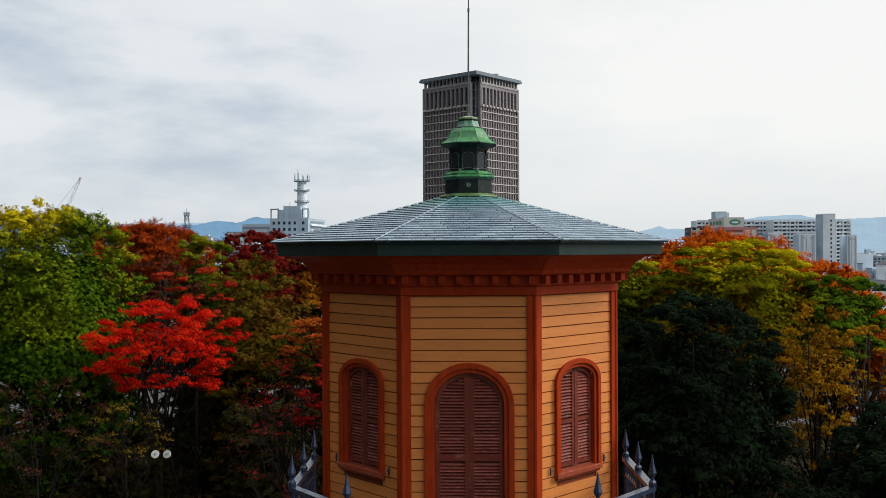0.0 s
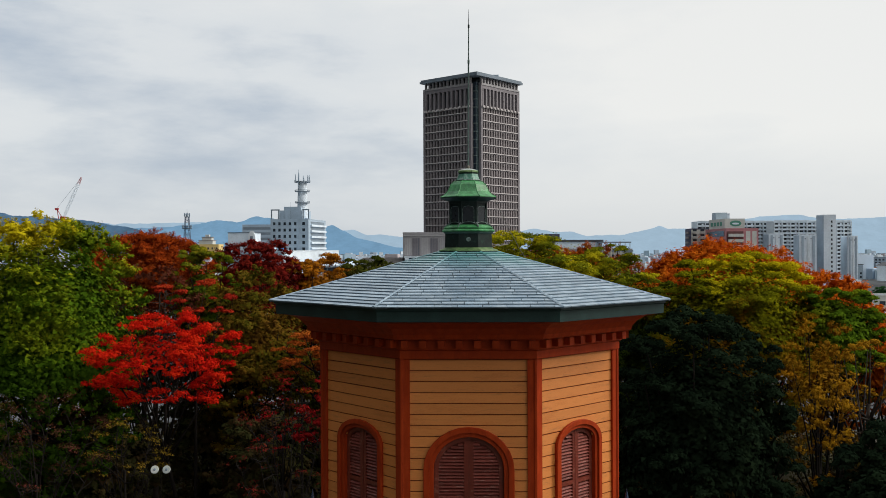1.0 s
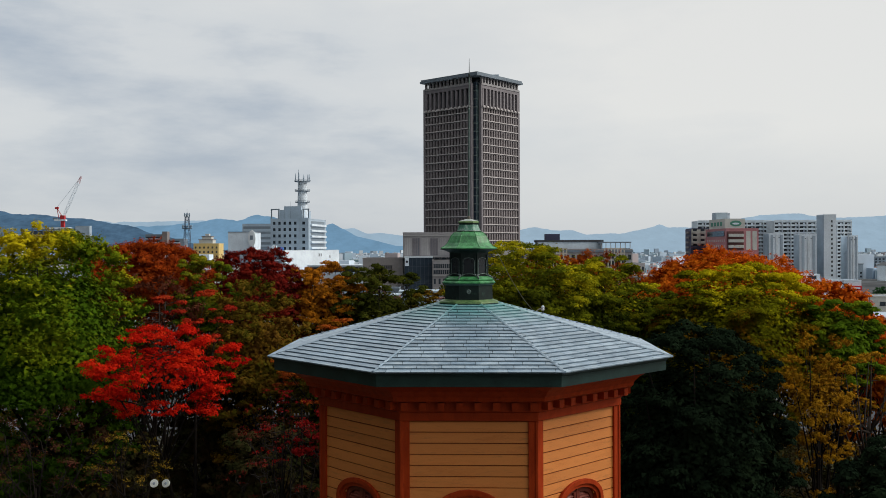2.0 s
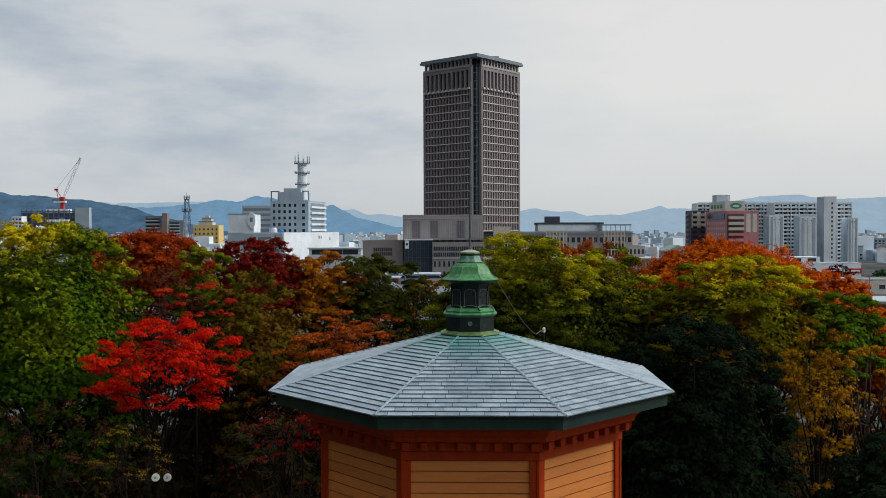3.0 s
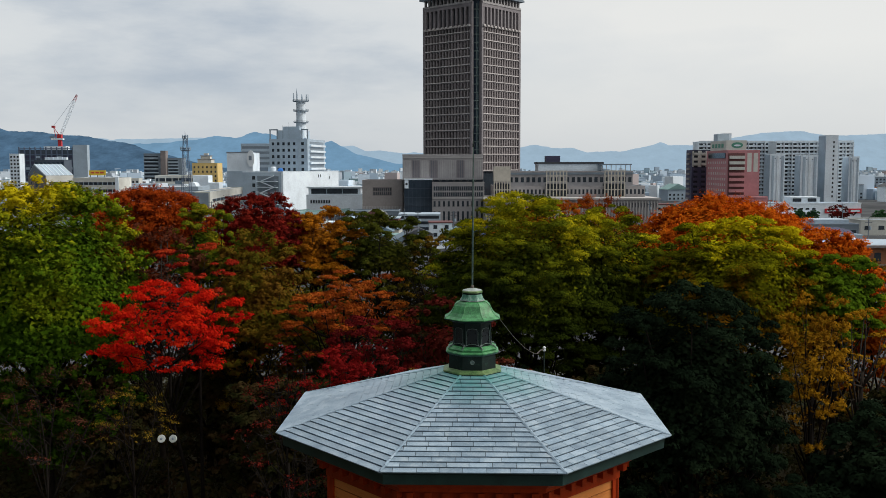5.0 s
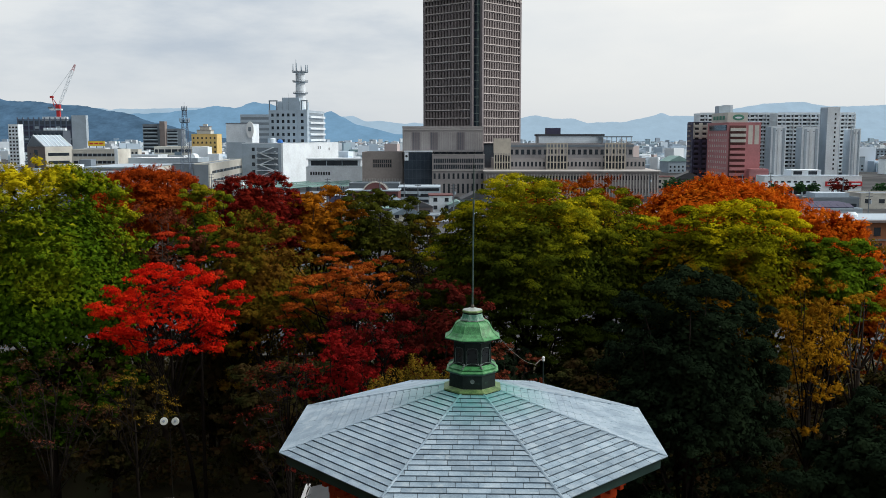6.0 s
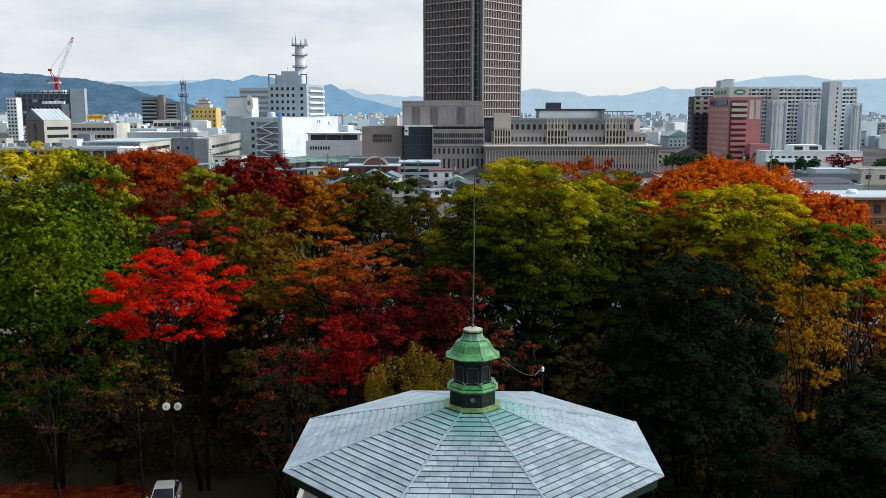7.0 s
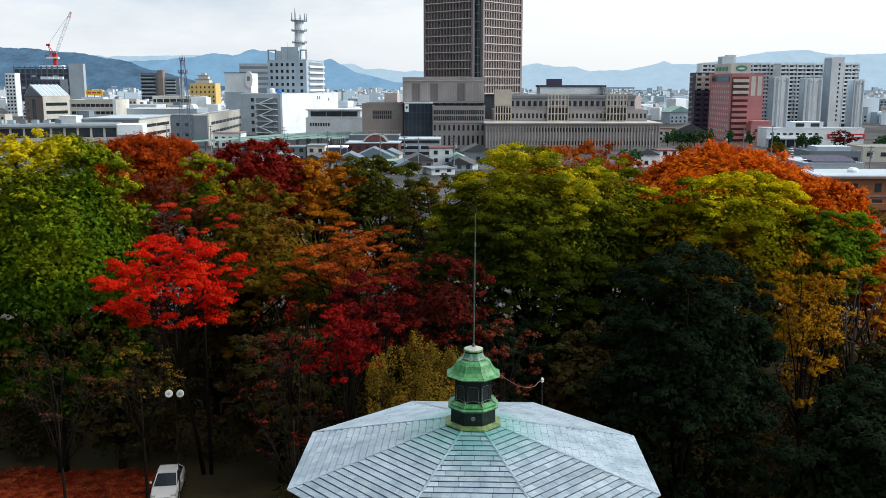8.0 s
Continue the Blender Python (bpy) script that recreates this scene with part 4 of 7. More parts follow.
tree("red_brown_tree", "thin reddish tree with grey twigs", -20.2, 49.0, 16.6, 5.0, 3.6, F_RUSTDULL, 14000, 0.074, 26, 0.28, 0.9, lower=-0.8, per=7, clump=0.45, shoots=6, heart=0.05, twigs=16, bark=M_TWIG, seed=9)
tree("scarlet_maple", "bright scarlet maple with layered boughs", -16.3, 38.5, 13.9, 8.4, 4.4, F_SCARLET, 23200, 0.070, 44, 0.20, 0.75, lower=-0.9, per=8, clump=0.42, ragged=0.36, trunk=0.12, twigs=3, shell=0.1, core=0.6, heart=0.04, foot=4.6, seed=10)
tree("scarlet_maple", "upper scarlet maple sprays behind the bright one", -15.8, 43.0, 15.9, 11.8, 2.7, F_SCARLETD, 4000, 0.081, 9, 0.30, 0.5, lower=-0.8, per=7, clump=0.36, trunk=0.10, twigs=5, shell=0.1, heart=0.0, seed=11)
tree("russet_cherry", "russet and orange cherry with spreading boughs", -6.8, 46.0, 13.6, 8.0, 4.1, F_RUSSET, 23200, 0.070, 50, 0.22, 0.34, ragged=0.4, lower=-0.7, per=9, clump=0.36, twigs=4, shell=0.15, core=0.5, heart=0.04, seed=12)
tree("crimson_maple", "deep crimson maple beside the old hall", -5.6, 32.5, 11.0, 6.8, 1.8, F_CRIMSON, 7000, 0.070, 20, 0.34, 0.9, lower=-0.7, per=8, clump=0.44, shoots=7, trunk=0.1, twigs=2, heart=0.08, seed=13)
tree("crimson_maple", "crimson maple behind the small one", -4.3, 37.5, 12.1, 7.5, 2.7, F_WINE, 8700, 0.074, 22, 0.30, 0.6, lower=-0.7, per=8, clump=0.40, trunk=0.12, twigs=4, shell=0.2, heart=0.04, seed=14)
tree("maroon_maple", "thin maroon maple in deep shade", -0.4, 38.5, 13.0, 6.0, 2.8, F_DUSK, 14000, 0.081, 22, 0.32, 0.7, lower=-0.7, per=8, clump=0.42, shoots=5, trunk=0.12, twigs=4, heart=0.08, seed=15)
tree("weeping_willow", "yellowing willow with drooping sprays", -1.6, 28.5, 10.6, 5.0, 2.6, F_WILLOW, 23200, 0.044, 40, 0.20, 1.6, lower=-0.8, per=8, clump=0.40, droop=1.3, trunk=0.12, twigs=2, shell=0.1, heart=0.05, seed=16)
tree("red_brown_maple", "small thin red-brown maple near the roof edge", 2.7, 31.5, 11.3, 6.0, 1.7, F_RUSTDULL, 4000, 0.067, 16, 0.34, 0.7, lower=-0.7, per=7, shoots=5, trunk=0.09, twigs=5, heart=0.0, seed=17)
tree("great_zelkova", "great green-yellow zelkova with layered leaf pads", 5.3, 48.0, 18.9, 2.5, 7.2, F_ZELK, 210000, 0.066, 190, 0.140, 0.60, lower=-0.85, per=5, clump=0.50, trunk=0.3, core=0.84, shell=0.70, heart=0.20, square=2.05, ragged=0.10, seed=18)
tree("great_zelkova", "green-yellow zelkova merging into its neighbour", 11.2, 49.0, 18.0, 3.0, 4.4, F_ZELK, 85000, 0.066, 95, 0.19, 0.60, lower=-0.8, per=5, clump=0.50, trunk=0.3, core=0.84, shell=0.70, heart=0.20, square=2.3, ragged=0.12, seed=19)
tree("young_zelkova", "lower green-yellow zelkova between two larger crowns", 14.6, 47.5, 15.7, 3.0, 3.2, F_ZELK, 50000, 0.066, 60, 0.22, 0.60, lower=-0.8, per=5, clump=0.50, trunk=0.22, core=0.80, shell=0.70, heart=0.20, square=2.3, ragged=0.12, seed=37)
tree("rust_tree", "dull orange tree behind the green crowns", 10.4, 63.5, 17.5, 9.0, 6.6, F_BURNTD, 95000, 0.062, 60, 0.20, 0.7, lower=-0.4, per=8, clump=0.46, shoots=6, twigs=3, core=0.8, heart=0.15, ragged=0.10, seed=20)
tree("burnt_orange_zelkova", "wide burnt-orange zelkova beyond the yellow tree", 21.6, 58.5, 17.8, 7.0, 7.4, F_BURNT, 170000, 0.073, 140, 0.15, 0.9, lower=-0.4, per=9, clump=0.50, core=0.90, shoots=9, heart=0.26, ragged=0.08, square=2.1, seed=21)
tree("burnt_orange_zelkova", "burnt-orange zelkova at the park edge", 28.2, 56.0, 15.8, 6.0, 4.4, F_BURNT, 85000, 0.073, 80, 0.18, 0.9, lower=-0.4, per=9, clump=0.50, core=0.86, shoots=9, heart=0.22, square=2.2, seed=22)
tree("yellow_green_tree", "yellow-green tree with lumpy crown", 18.6, 45.0, 17.6, 3.5, 5.8, F_YELLOW, 140000, 0.066, 120, 0.17, 0.60, lower=-0.75, per=5, clump=0.48, trunk=0.3, twigs=0, core=0.84, shell=0.75, heart=0.24, square=2.15, ragged=0.16, seed=23)
tree("yellow_green_tree", "bright green bough-tree beside the yellow one", 24.2, 43.0, 15.2, 8.5, 2.5, F_BRIGHTG, 31000, 0.081, 24, 0.34, 0.7, lower=-0.7, per=9, clump=0.38, trunk=0.25, core=0.75, seed=24)
tree("golden_tree", "golden-yellow leaved tree in thin leaf", 20.2, 36.5, 13.8, 4.5, 2.1, F_GOLD, 30000, 0.046, 40, 0.26, 1.2, ragged=0.4, lower=-0.9, per=7, clump=0.46, shoots=7, trunk=0.16, twigs=2, heart=0.05, seed=25)
tree("golden_tree", "tall bare-stemmed tree with few orange-gold leaves", 23.9, 38.5, 12.4, 7.0, 2.2, F_GOLD, 4000, 0.074, 18, 0.30, 0.7, lower=-0.6, per=7, trunk=0.2, twigs=4, shell=0.2, heart=0.0, bark=M_TWIG, seed=34)
tree("dark_evergreen", "massive dark evergreen oak", 12.6, 33.5, 14.5, -2.0, 4.7, F_DARK, 100000, 0.082, 110, 0.18, 0.85, lower=-0.95, per=10, clump=0.40, core=0.8, square=3.2, ragged=0.10, trunk=0.35, seed=26)
tree("red_orange_tree", "red-orange tree at the park edge", 28.6, 45.0, 13.6, 5.0, 3.6, F_BURNT, 37200, 0.089, 26, 0.32, 0.6, lower=-0.8, per=8, clump=0.42, shoots=5, twigs=4, seed=27)
tree("dark_shrub_tree", "low dark evergreen under the golden tree", 19.4, 27.0, 9.2, -2.0, 3.6, F_DARK, 46500, 0.096, 30, 0.32, 0.9, lower=-0.95, core=0.8, seed=28)
tree("dark_shrub_tree", "low dark evergreen at the edge of the wood", 25.0, 31.0, 9.0, -2.0, 4.0, F_DARK, 46500, 0.104, 30, 0.32, 0.9, lower=-0.95, core=0.8, seed=33)
tree("sparse_cherry", "nearly bare cherry with few brown-red leaves", -21.0, 32.5, 10.4, 4.2, 3.2, F_BROWN, 2800, 0.044, 14, 0.30, 0.8, lower=-0.6, per=7, trunk=0.09, shell=0.1, twigs=9, heart=0.0, bark=M_BARK, seed=29)
tree("sparse_cherry", "thin small tree with yellow-brown leaves", -17.4, 35.0, 8.8, 4.6, 2.1, F_WILLOW, 1700, 0.044, 12, 0.32, 0.7, lower=-0.6, per=7, trunk=0.1, shell=0.1, twigs=7, heart=0.0, seed=30)
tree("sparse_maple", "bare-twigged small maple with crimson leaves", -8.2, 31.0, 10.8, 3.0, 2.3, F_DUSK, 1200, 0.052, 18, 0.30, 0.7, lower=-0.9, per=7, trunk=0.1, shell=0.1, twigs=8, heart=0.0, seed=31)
tree("crimson_maple", "small bare crimson maple in the shade", -9.6, 38.5, 10.6, 5.5, 2.0, F_CRIMSON, 700, 0.063, 16, 0.30, 0.6, lower=-0.8, per=6, trunk=0.09, shell=0.1, twigs=6, heart=0.0, seed=36)

# back rows that close the wood; outermost ones added unseen to cut light
rnd = random.Random(8)
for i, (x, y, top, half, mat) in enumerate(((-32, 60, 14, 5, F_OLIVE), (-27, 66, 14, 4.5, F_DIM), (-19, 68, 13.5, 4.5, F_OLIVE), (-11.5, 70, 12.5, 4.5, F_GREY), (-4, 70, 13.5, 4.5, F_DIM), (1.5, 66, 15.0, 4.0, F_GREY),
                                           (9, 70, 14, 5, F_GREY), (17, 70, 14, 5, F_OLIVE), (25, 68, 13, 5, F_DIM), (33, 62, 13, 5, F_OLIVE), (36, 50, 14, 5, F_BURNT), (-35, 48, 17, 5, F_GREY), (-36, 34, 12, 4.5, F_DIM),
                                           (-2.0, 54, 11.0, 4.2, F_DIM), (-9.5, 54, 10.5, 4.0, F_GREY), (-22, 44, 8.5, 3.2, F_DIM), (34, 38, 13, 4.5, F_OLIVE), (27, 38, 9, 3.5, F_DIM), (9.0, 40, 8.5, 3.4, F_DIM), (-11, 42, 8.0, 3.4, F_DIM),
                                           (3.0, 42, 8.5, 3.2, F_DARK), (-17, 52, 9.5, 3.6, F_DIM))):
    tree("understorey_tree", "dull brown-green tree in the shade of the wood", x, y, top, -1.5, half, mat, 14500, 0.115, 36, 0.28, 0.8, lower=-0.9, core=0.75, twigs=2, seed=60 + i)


def thicket():
    """Undergrowth that covers the floor of the wood; its dark colour stands in for shade."""
    rng = np.random.default_rng(77)
    blobs = []
    while len(blobs) < 620:
        x, y = rng.uniform(-42, 44), rng.uniform(24, 76)
        if x < -9 and y < 45 or abs(x) < 10 and y < 30:
            continue
        r = rng.uniform(0.9, 1.9)
        blobs.append((x, y, rise(x, y) + r * rng.uniform(0.2, 1.2), r * 1.3, r * 1.3, r))
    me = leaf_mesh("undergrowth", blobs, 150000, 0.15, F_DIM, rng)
    lone("undergrowth", me, None, "leafy undergrowth on the wood's floor, darkened with painted shade", "undergrowth", kind="stuff")


thicket()


def fallen_leaves():
    rng = np.random.default_rng(5)
    n = 32000
    turn = rng.uniform(0, 6.283, n)
    rad = rng.random(n) ** 0.55 * (1 + 0.12 * np.sin(3 * turn) + 0.07 * np.sin(7 * turn + 1)) * (1 + 0.06 * rng.normal(size=n))
    x, y = -25.4 + 6.9 * rad * np.cos(turn), 40.0 + 4.2 * rad * np.sin(turn)
    z = np.array([rise(a, b) for a, b in zip(x, y)]) + 0.02 + 0.03 * rng.random(n)
    a = rng.uniform(0, 6.3, n)
    s = rng.uniform(0.045, 0.09, n)
    u = np.stack([np.cos(a) * s, np.sin(a) * s, rng.normal(0, 0.02, n)], 1)
    w = np.stack([-np.sin(a) * s * 0.7, np.cos(a) * s * 0.7, rng.normal(0, 0.02, n)], 1)
    c = np.stack([x, y, z], 1)
    V = np.stack([c - u, c - w, c + u, c + w], 1).reshape(-1, 3)
    me = bpy.data.meshes.new("fallen_leaves")
    me.from_pydata(V.tolist(), [], np.arange(4 * n).reshape(-1, 4).tolist())
    me.materials.append(F_LITTER)
    lone("fallen_leaves", me, None, "drift of red-brown fallen leaves on the ground", "leaves", kind="stuff")


fallen_leaves()


# ---------------------------------------------------------------- the town beyond the park
def paint(name, c, rough=0.75, var=0.12, scale=0.12, dirt=None):
    return surface(name, [tuple(x * (1 - var) for x in c), c, tuple(min(1, x * (1 + var)) for x in c)], rough, scale, 1.2, 0.05, spread=0.05, dirt=dirt)


# Blue of distance haze is mixed into the town's white and pale paints.
P_WHITE = paint("haze_tinted_white", (0.75, 0.83, 0.90), dirt=(0.63, 0.70, 0.77))
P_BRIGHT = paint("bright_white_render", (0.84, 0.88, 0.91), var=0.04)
P_PALE = paint("haze_tinted_pale_grey", (0.40, 0.49, 0.575), dirt=(0.33, 0.41, 0.49))
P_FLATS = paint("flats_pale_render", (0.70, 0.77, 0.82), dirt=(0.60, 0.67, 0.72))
P_GREY = paint("town_grey", (0.19, 0.235, 0.28))
P_BEIGE = paint("town_beige", (0.60, 0.60, 0.555), dirt=(0.47, 0.46, 0.42))
P_TAN = paint("town_tan", (0.235, 0.205, 0.20))
P_BROWN = paint("tower_brown_stone", (0.225, 0.205, 0.218))
P_MULLION = paint("tower_mullion_stone", (0.225, 0.200, 0.204))
P_BAND = paint("tower_pale_band", (0.55, 0.51, 0.50))
P_STONE = paint("podium_stone", (0.345, 0.33, 0.335), dirt=(0.25, 0.235, 0.24))
P_STONE2 = paint("pale_podium_stone", (0.46, 0.445, 0.44))
P_WARM = paint("warm_grey_stone", (0.31, 0.28, 0.27), dirt=(0.23, 0.205, 0.195))
P_CREAM = paint("cream_stone", (0.52, 0.485, 0.42), dirt=(0.42, 0.39, 0.34))
P_RED = paint("brick_pink", (0.52, 0.225, 0.24))
P_DRED = paint("dark_brick", (0.13, 0.05, 0.05))
P_YELLOW = paint("yellow_render", (0.74, 0.53, 0.20))
P_NAVY = paint("navy_tile", (0.058, 0.058, 0.11))
P_ORANGE = paint("terracotta_render", (0.30, 0.12, 0.055))
P_ROOF = paint("dark_roof", (0.06, 0.065, 0.075))
P_ROOFB = paint("blue_grey_roof", (0.14, 0.20, 0.25))
P_ROOFG = paint("pale_green_roof", (0.20, 0.33, 0.32))
P_SIGNR = paint("red_sign", (0.55, 0.03, 0.04))
P_SIGNG = paint("green_sign", (0.08, 0.28, 0.20))
P_SIGNY = paint("yellow_sign", (0.75, 0.50, 0.05))
P_STEEL = paint("dark_steel", (0.070, 0.092, 0.125))
P_FRAME = paint("blue_steel_frame", (0.11, 0.15, 0.22))
P_GLASS = surface("town_glass", [(0.018, 0.026, 0.036), (0.04, 0.052, 0.066)], 0.18, 0.3, 3.0, 0.0, spread=0.3)
P_GLASSB = surface("blue_glass", [(0.03, 0.05, 0.075), (0.055, 0.08, 0.11)], 0.12, 0.3, 3.0, 0.0, spread=0.2)


def windows(par, w, y, z0, z1, rows, cols, size, mat=None, m=None, x0=None, x1=None, sill=True):
    """Rows of single windows, each a pane in a thin frame, on the plane y of the thing."""
    ww, hh = size
    b = Build().box(-ww / 2, -0.06, 0, ww / 2, 0.05, hh)
    if sill:
        b.box(-ww / 2 - 0.1, -0.16, -0.12, ww / 2 + 0.1, 0.05, -0.001)
    me = b.mesh("window", mat or P_GLASS)
    x0 = -w / 2 if x0 is None else x0
    x1 = w / 2 if x1 is None else x1
    for r in range(rows):
        for c in range(cols):
            x = x0 + (x1 - x0) * (c + 0.5) / cols
            z = z0 + (z1 - z0) * (r + 0.5) / rows - hh / 2
            p = pose(x, y, z)
            part("window", me, None, par, m=(m @ p) if m is not None else p)


def ribbons(par, w, y, z0, z1, rows, hh, mat=None, x0=None, x1=None, mull=0):
    """Long window bands, one a storey, with mullions."""
    x0 = -w / 2 + 0.8 if x0 is None else x0
    x1 = w / 2 - 0.8 if x1 is None else x1
    for r in range(rows):
        z = z0 + (z1 - z0) * (r + 0.5) / rows - hh / 2
        band = part("window_band", Build().box(x0, y - 0.05, z, x1, y + 0.1, z + hh), mat or P_GLASS, par)
        for i in range(1, mull):
            x = x0 + (x1 - x0) * i / mull
            part("mullion", Build().box(x - 0.14, y - 0.13, z, x + 0.14, y - 0.051, z + hh), P_PALE, band)


def block(name, label, x0, x1, y, depth, top, mat, ang=0.0, base=CITY, parapet=0.5, category="building"):
    """A plain-walled building on its footprint: walls, roof slab inside a parapet. Local x runs along the front, y back."""
    w = x1 - x0
    ob = thing(name, label, category, pose((x0 + x1) / 2, y, 0, 0, 0, ang))
    part("wall", Build().box(-w / 2, 0, base - 0.3, w / 2, depth, top), mat, ob)
    if parapet:
        b = Build()
        t = 0.35
        for q in ((-w / 2 - 0.08, -0.08, w / 2 + 0.08, t), (-w / 2 - 0.08, depth - t, w / 2 + 0.08, depth + 0.08), (-w / 2 - 0.08, t, -w / 2 + t, depth - t), (w / 2 - t, t, w / 2 + 0.08, depth - t)):
            b.box(q[0], q[1], top + 0.001, q[2], q[3], top + parapet)
        part("parapet", b, mat, ob)
        part("roof", Build().box(-w / 2 + t, t, top - 0.05, w / 2 - t, depth - t, top + 0.08), P_PALE if mat in (P_WHITE, P_PALE) else P_GREY, ob)
    return ob, w


def corner(x, y, w, ang, right=True):
    """x0, x1, y for block(), from the place of the front's right or left corner."""
    k = -w / 2 if right else w / 2
    cx, cy = x + k * math.cos(radians(ang)), y + k * math.sin(radians(ang))
    return cx - w / 2, cx + w / 2, cy


def side_bands(par, x, y0, y1, zs, hh, mull=0, mat=None):
    """Window bands on a side face of a thing, at local x."""
    s = 1 if x > 0 else -1
    for z in zs:
        band = part("window_band", Build().box(min(x - 0.05 * s, x + 0.06 * s), y0, z, max(x - 0.05 * s, x + 0.06 * s), y1, z + hh), mat or P_GLASS, par)
        for i in range(1, mull):
            y = y0 + (y1 - y0) * i / mull
            part("mullion", Build().box(min(x + 0.061 * s, x + 0.2 * s), y - 0.2, z, max(x + 0.061 * s, x + 0.2 * s), y + 0.2, z + hh), P_PALE, band)


def roof_unit(x, y, z, w, d, h, mat=None, name="roof_plant", label="box-shaped plant housing on the flat roof"):
    b = Build().box(-w / 2, -d / 2, 0, w / 2, d / 2, h).box(-w / 2 - 0.1, -d / 2 - 0.1, h + 0.001, w / 2 + 0.1, d / 2 + 0.1, h + 0.15)
    lone(name, b, mat or P_PALE, label, "roof plant", pose(x, y, z + 0.02))


# --- the tall office tower, set corner-on
def office_tower():
    ang = 49.0
    S, base, top = 34.5, CITY, 105.0
    ob = thing("office_tower", "tall brown-grey stone office tower with pale floor bands", "skyscraper", pose(16.3, 436, 0, 0, 0, ang))
    rec = 3.4
    # local: corner towards the camera at the origin, faces along +x (right) and +y (left)
    part("core", Build().box(rec, rec, base, S, S, 99.0).box(0.9, rec + 0.01, base, rec - 0.01, S, 98.9).box(rec + 0.01, 0.9, base, S, rec - 0.01, 98.8), P_GLASS, ob, "dark glazed core")
    part("corner_glass", Build().box(1.6, 1.6, base, rec + 0.3, rec + 0.3, 100.5), P_GLASSB, ob, "dark green-blue glazed corner slot")
    fm = surface("slot_frame", [(0.10, 0.15, 0.15), (0.20, 0.26, 0.25)], 0.4, 0.4, 4, 0.0)
    for i in range(3):
        part("slot_mullion", Build().box(1.45 + 0.9 * i - 0.08, 1.35, base, 1.45 + 0.9 * i + 0.08, 1.58, 99), fm, ob)
    for z in range(8, 98, 4):
        part("slot_transom", Build().box(1.38, 1.40, z, rec, 1.57, z + 0.5).box(1.40, 1.58, z, 1.57, rec, z + 0.5), fm, ob)
    floors = [18.0 + 3.97 * i for i in range(18)]
    for face in (0, 1):
        # face 0 runs along x at y = 0, face 1 along y at x = 0
        def put(b, a0, d0, z0, a1, d1, z1):
            if face == 0:
                b.box(a0, d0, z0, a1, d1, z1)
            else:
                b.box(d0, a0, z0, d1, a1, z1)
            return b
        for z in floors:
            b = put(Build(), rec + 0.2, -0.55, z, S - 0.4, 0.9, z + 0.42)
            part("floor_band", b, P_BAND, ob, "pale projecting floor band")
            b = put(Build(), rec + 0.2, -0.10, z - 0.42, S - 0.4, 0.9, z - 0.001)
            part("spandrel", b, P_BROWN, ob)
            mb = Build()
            n = 15
            for i in range(n + 1):
                a = rec + 0.4 + (S - 0.9 - rec) * i / n
                put(mb, a - 0.45, -0.36, z + 0.422, a + 0.45, 0.9, z + 3.54)
            tagged(part("glazing_grid", mb, P_MULLION, ob), kind="stuff")
        for a in (rec - 0.5, S - 0.9):
            part("corner_pier", put(Build(), a, -0.62, base, a + 1.3, 0.95, 100.0), P_BROWN, ob)
        part("belt", put(Build(), rec, -0.6, 97.6, S, 0.9, 99.2), P_BROWN, ob)
        part("upper_belt", put(Build(), rec, -0.85, 99.21, S, 0.9, 100.2), P_STONE, ob)
        part("crown_base_band", put(Build(), rec, -0.7, 88.1, S, 0.9, 88.6), P_BAND, ob)
        for i in range(11):
            a = rec + 0.9 + (S - 2.4 - rec) * i / 10
            part("crown_pier", put(Build(), a - 0.50, -0.75, 88.61, a + 0.50, 0.9, 97.59), P_BROWN, ob)
            part("pier_foot", put(Build(), a - 0.7, -1.5, 88.2, a + 0.7, -0.751, 89.0), P_BAND, ob)
        for i in range(13):
            a = rec + 0.6 + (S - 1.6 - rec) * i / 12
            part("loggia_post", put(Build(), a - 0.4, -0.4, 100.21, a + 0.4, 0.8, 103.2), P_STONE, ob)
    part("loggia_core", Build().box(3.2, 3.2, 99.01, S - 1, S - 1, 103.2), P_GLASS, ob)
    part("roof_slab", Build().box(-1.9, -1.9, 103.21, S + 1.6, S + 1.6, 104.2).box(-1.5, -1.5, 104.201, S + 1.2, S + 1.2, 105.0), P_GREY, ob, "projecting flat roof slab")
    part("back_wall", Build().box(S + 0.01, 1, base, S + 0.6, S, 100).box(1, S + 0.01, base, S, S + 0.6, 100), P_BROWN, ob)
    m = Matrix.Translation((16.3, 436, 0)) @ Matrix.Rotation(radians(ang), 4, "Z")
    p = m @ Vector((24, 8, 105))
    roof_unit(p.x, p.y, 105, 5, 4, 2.6, P_PALE, label="pale maintenance cradle on the tower roof")


office_tower()


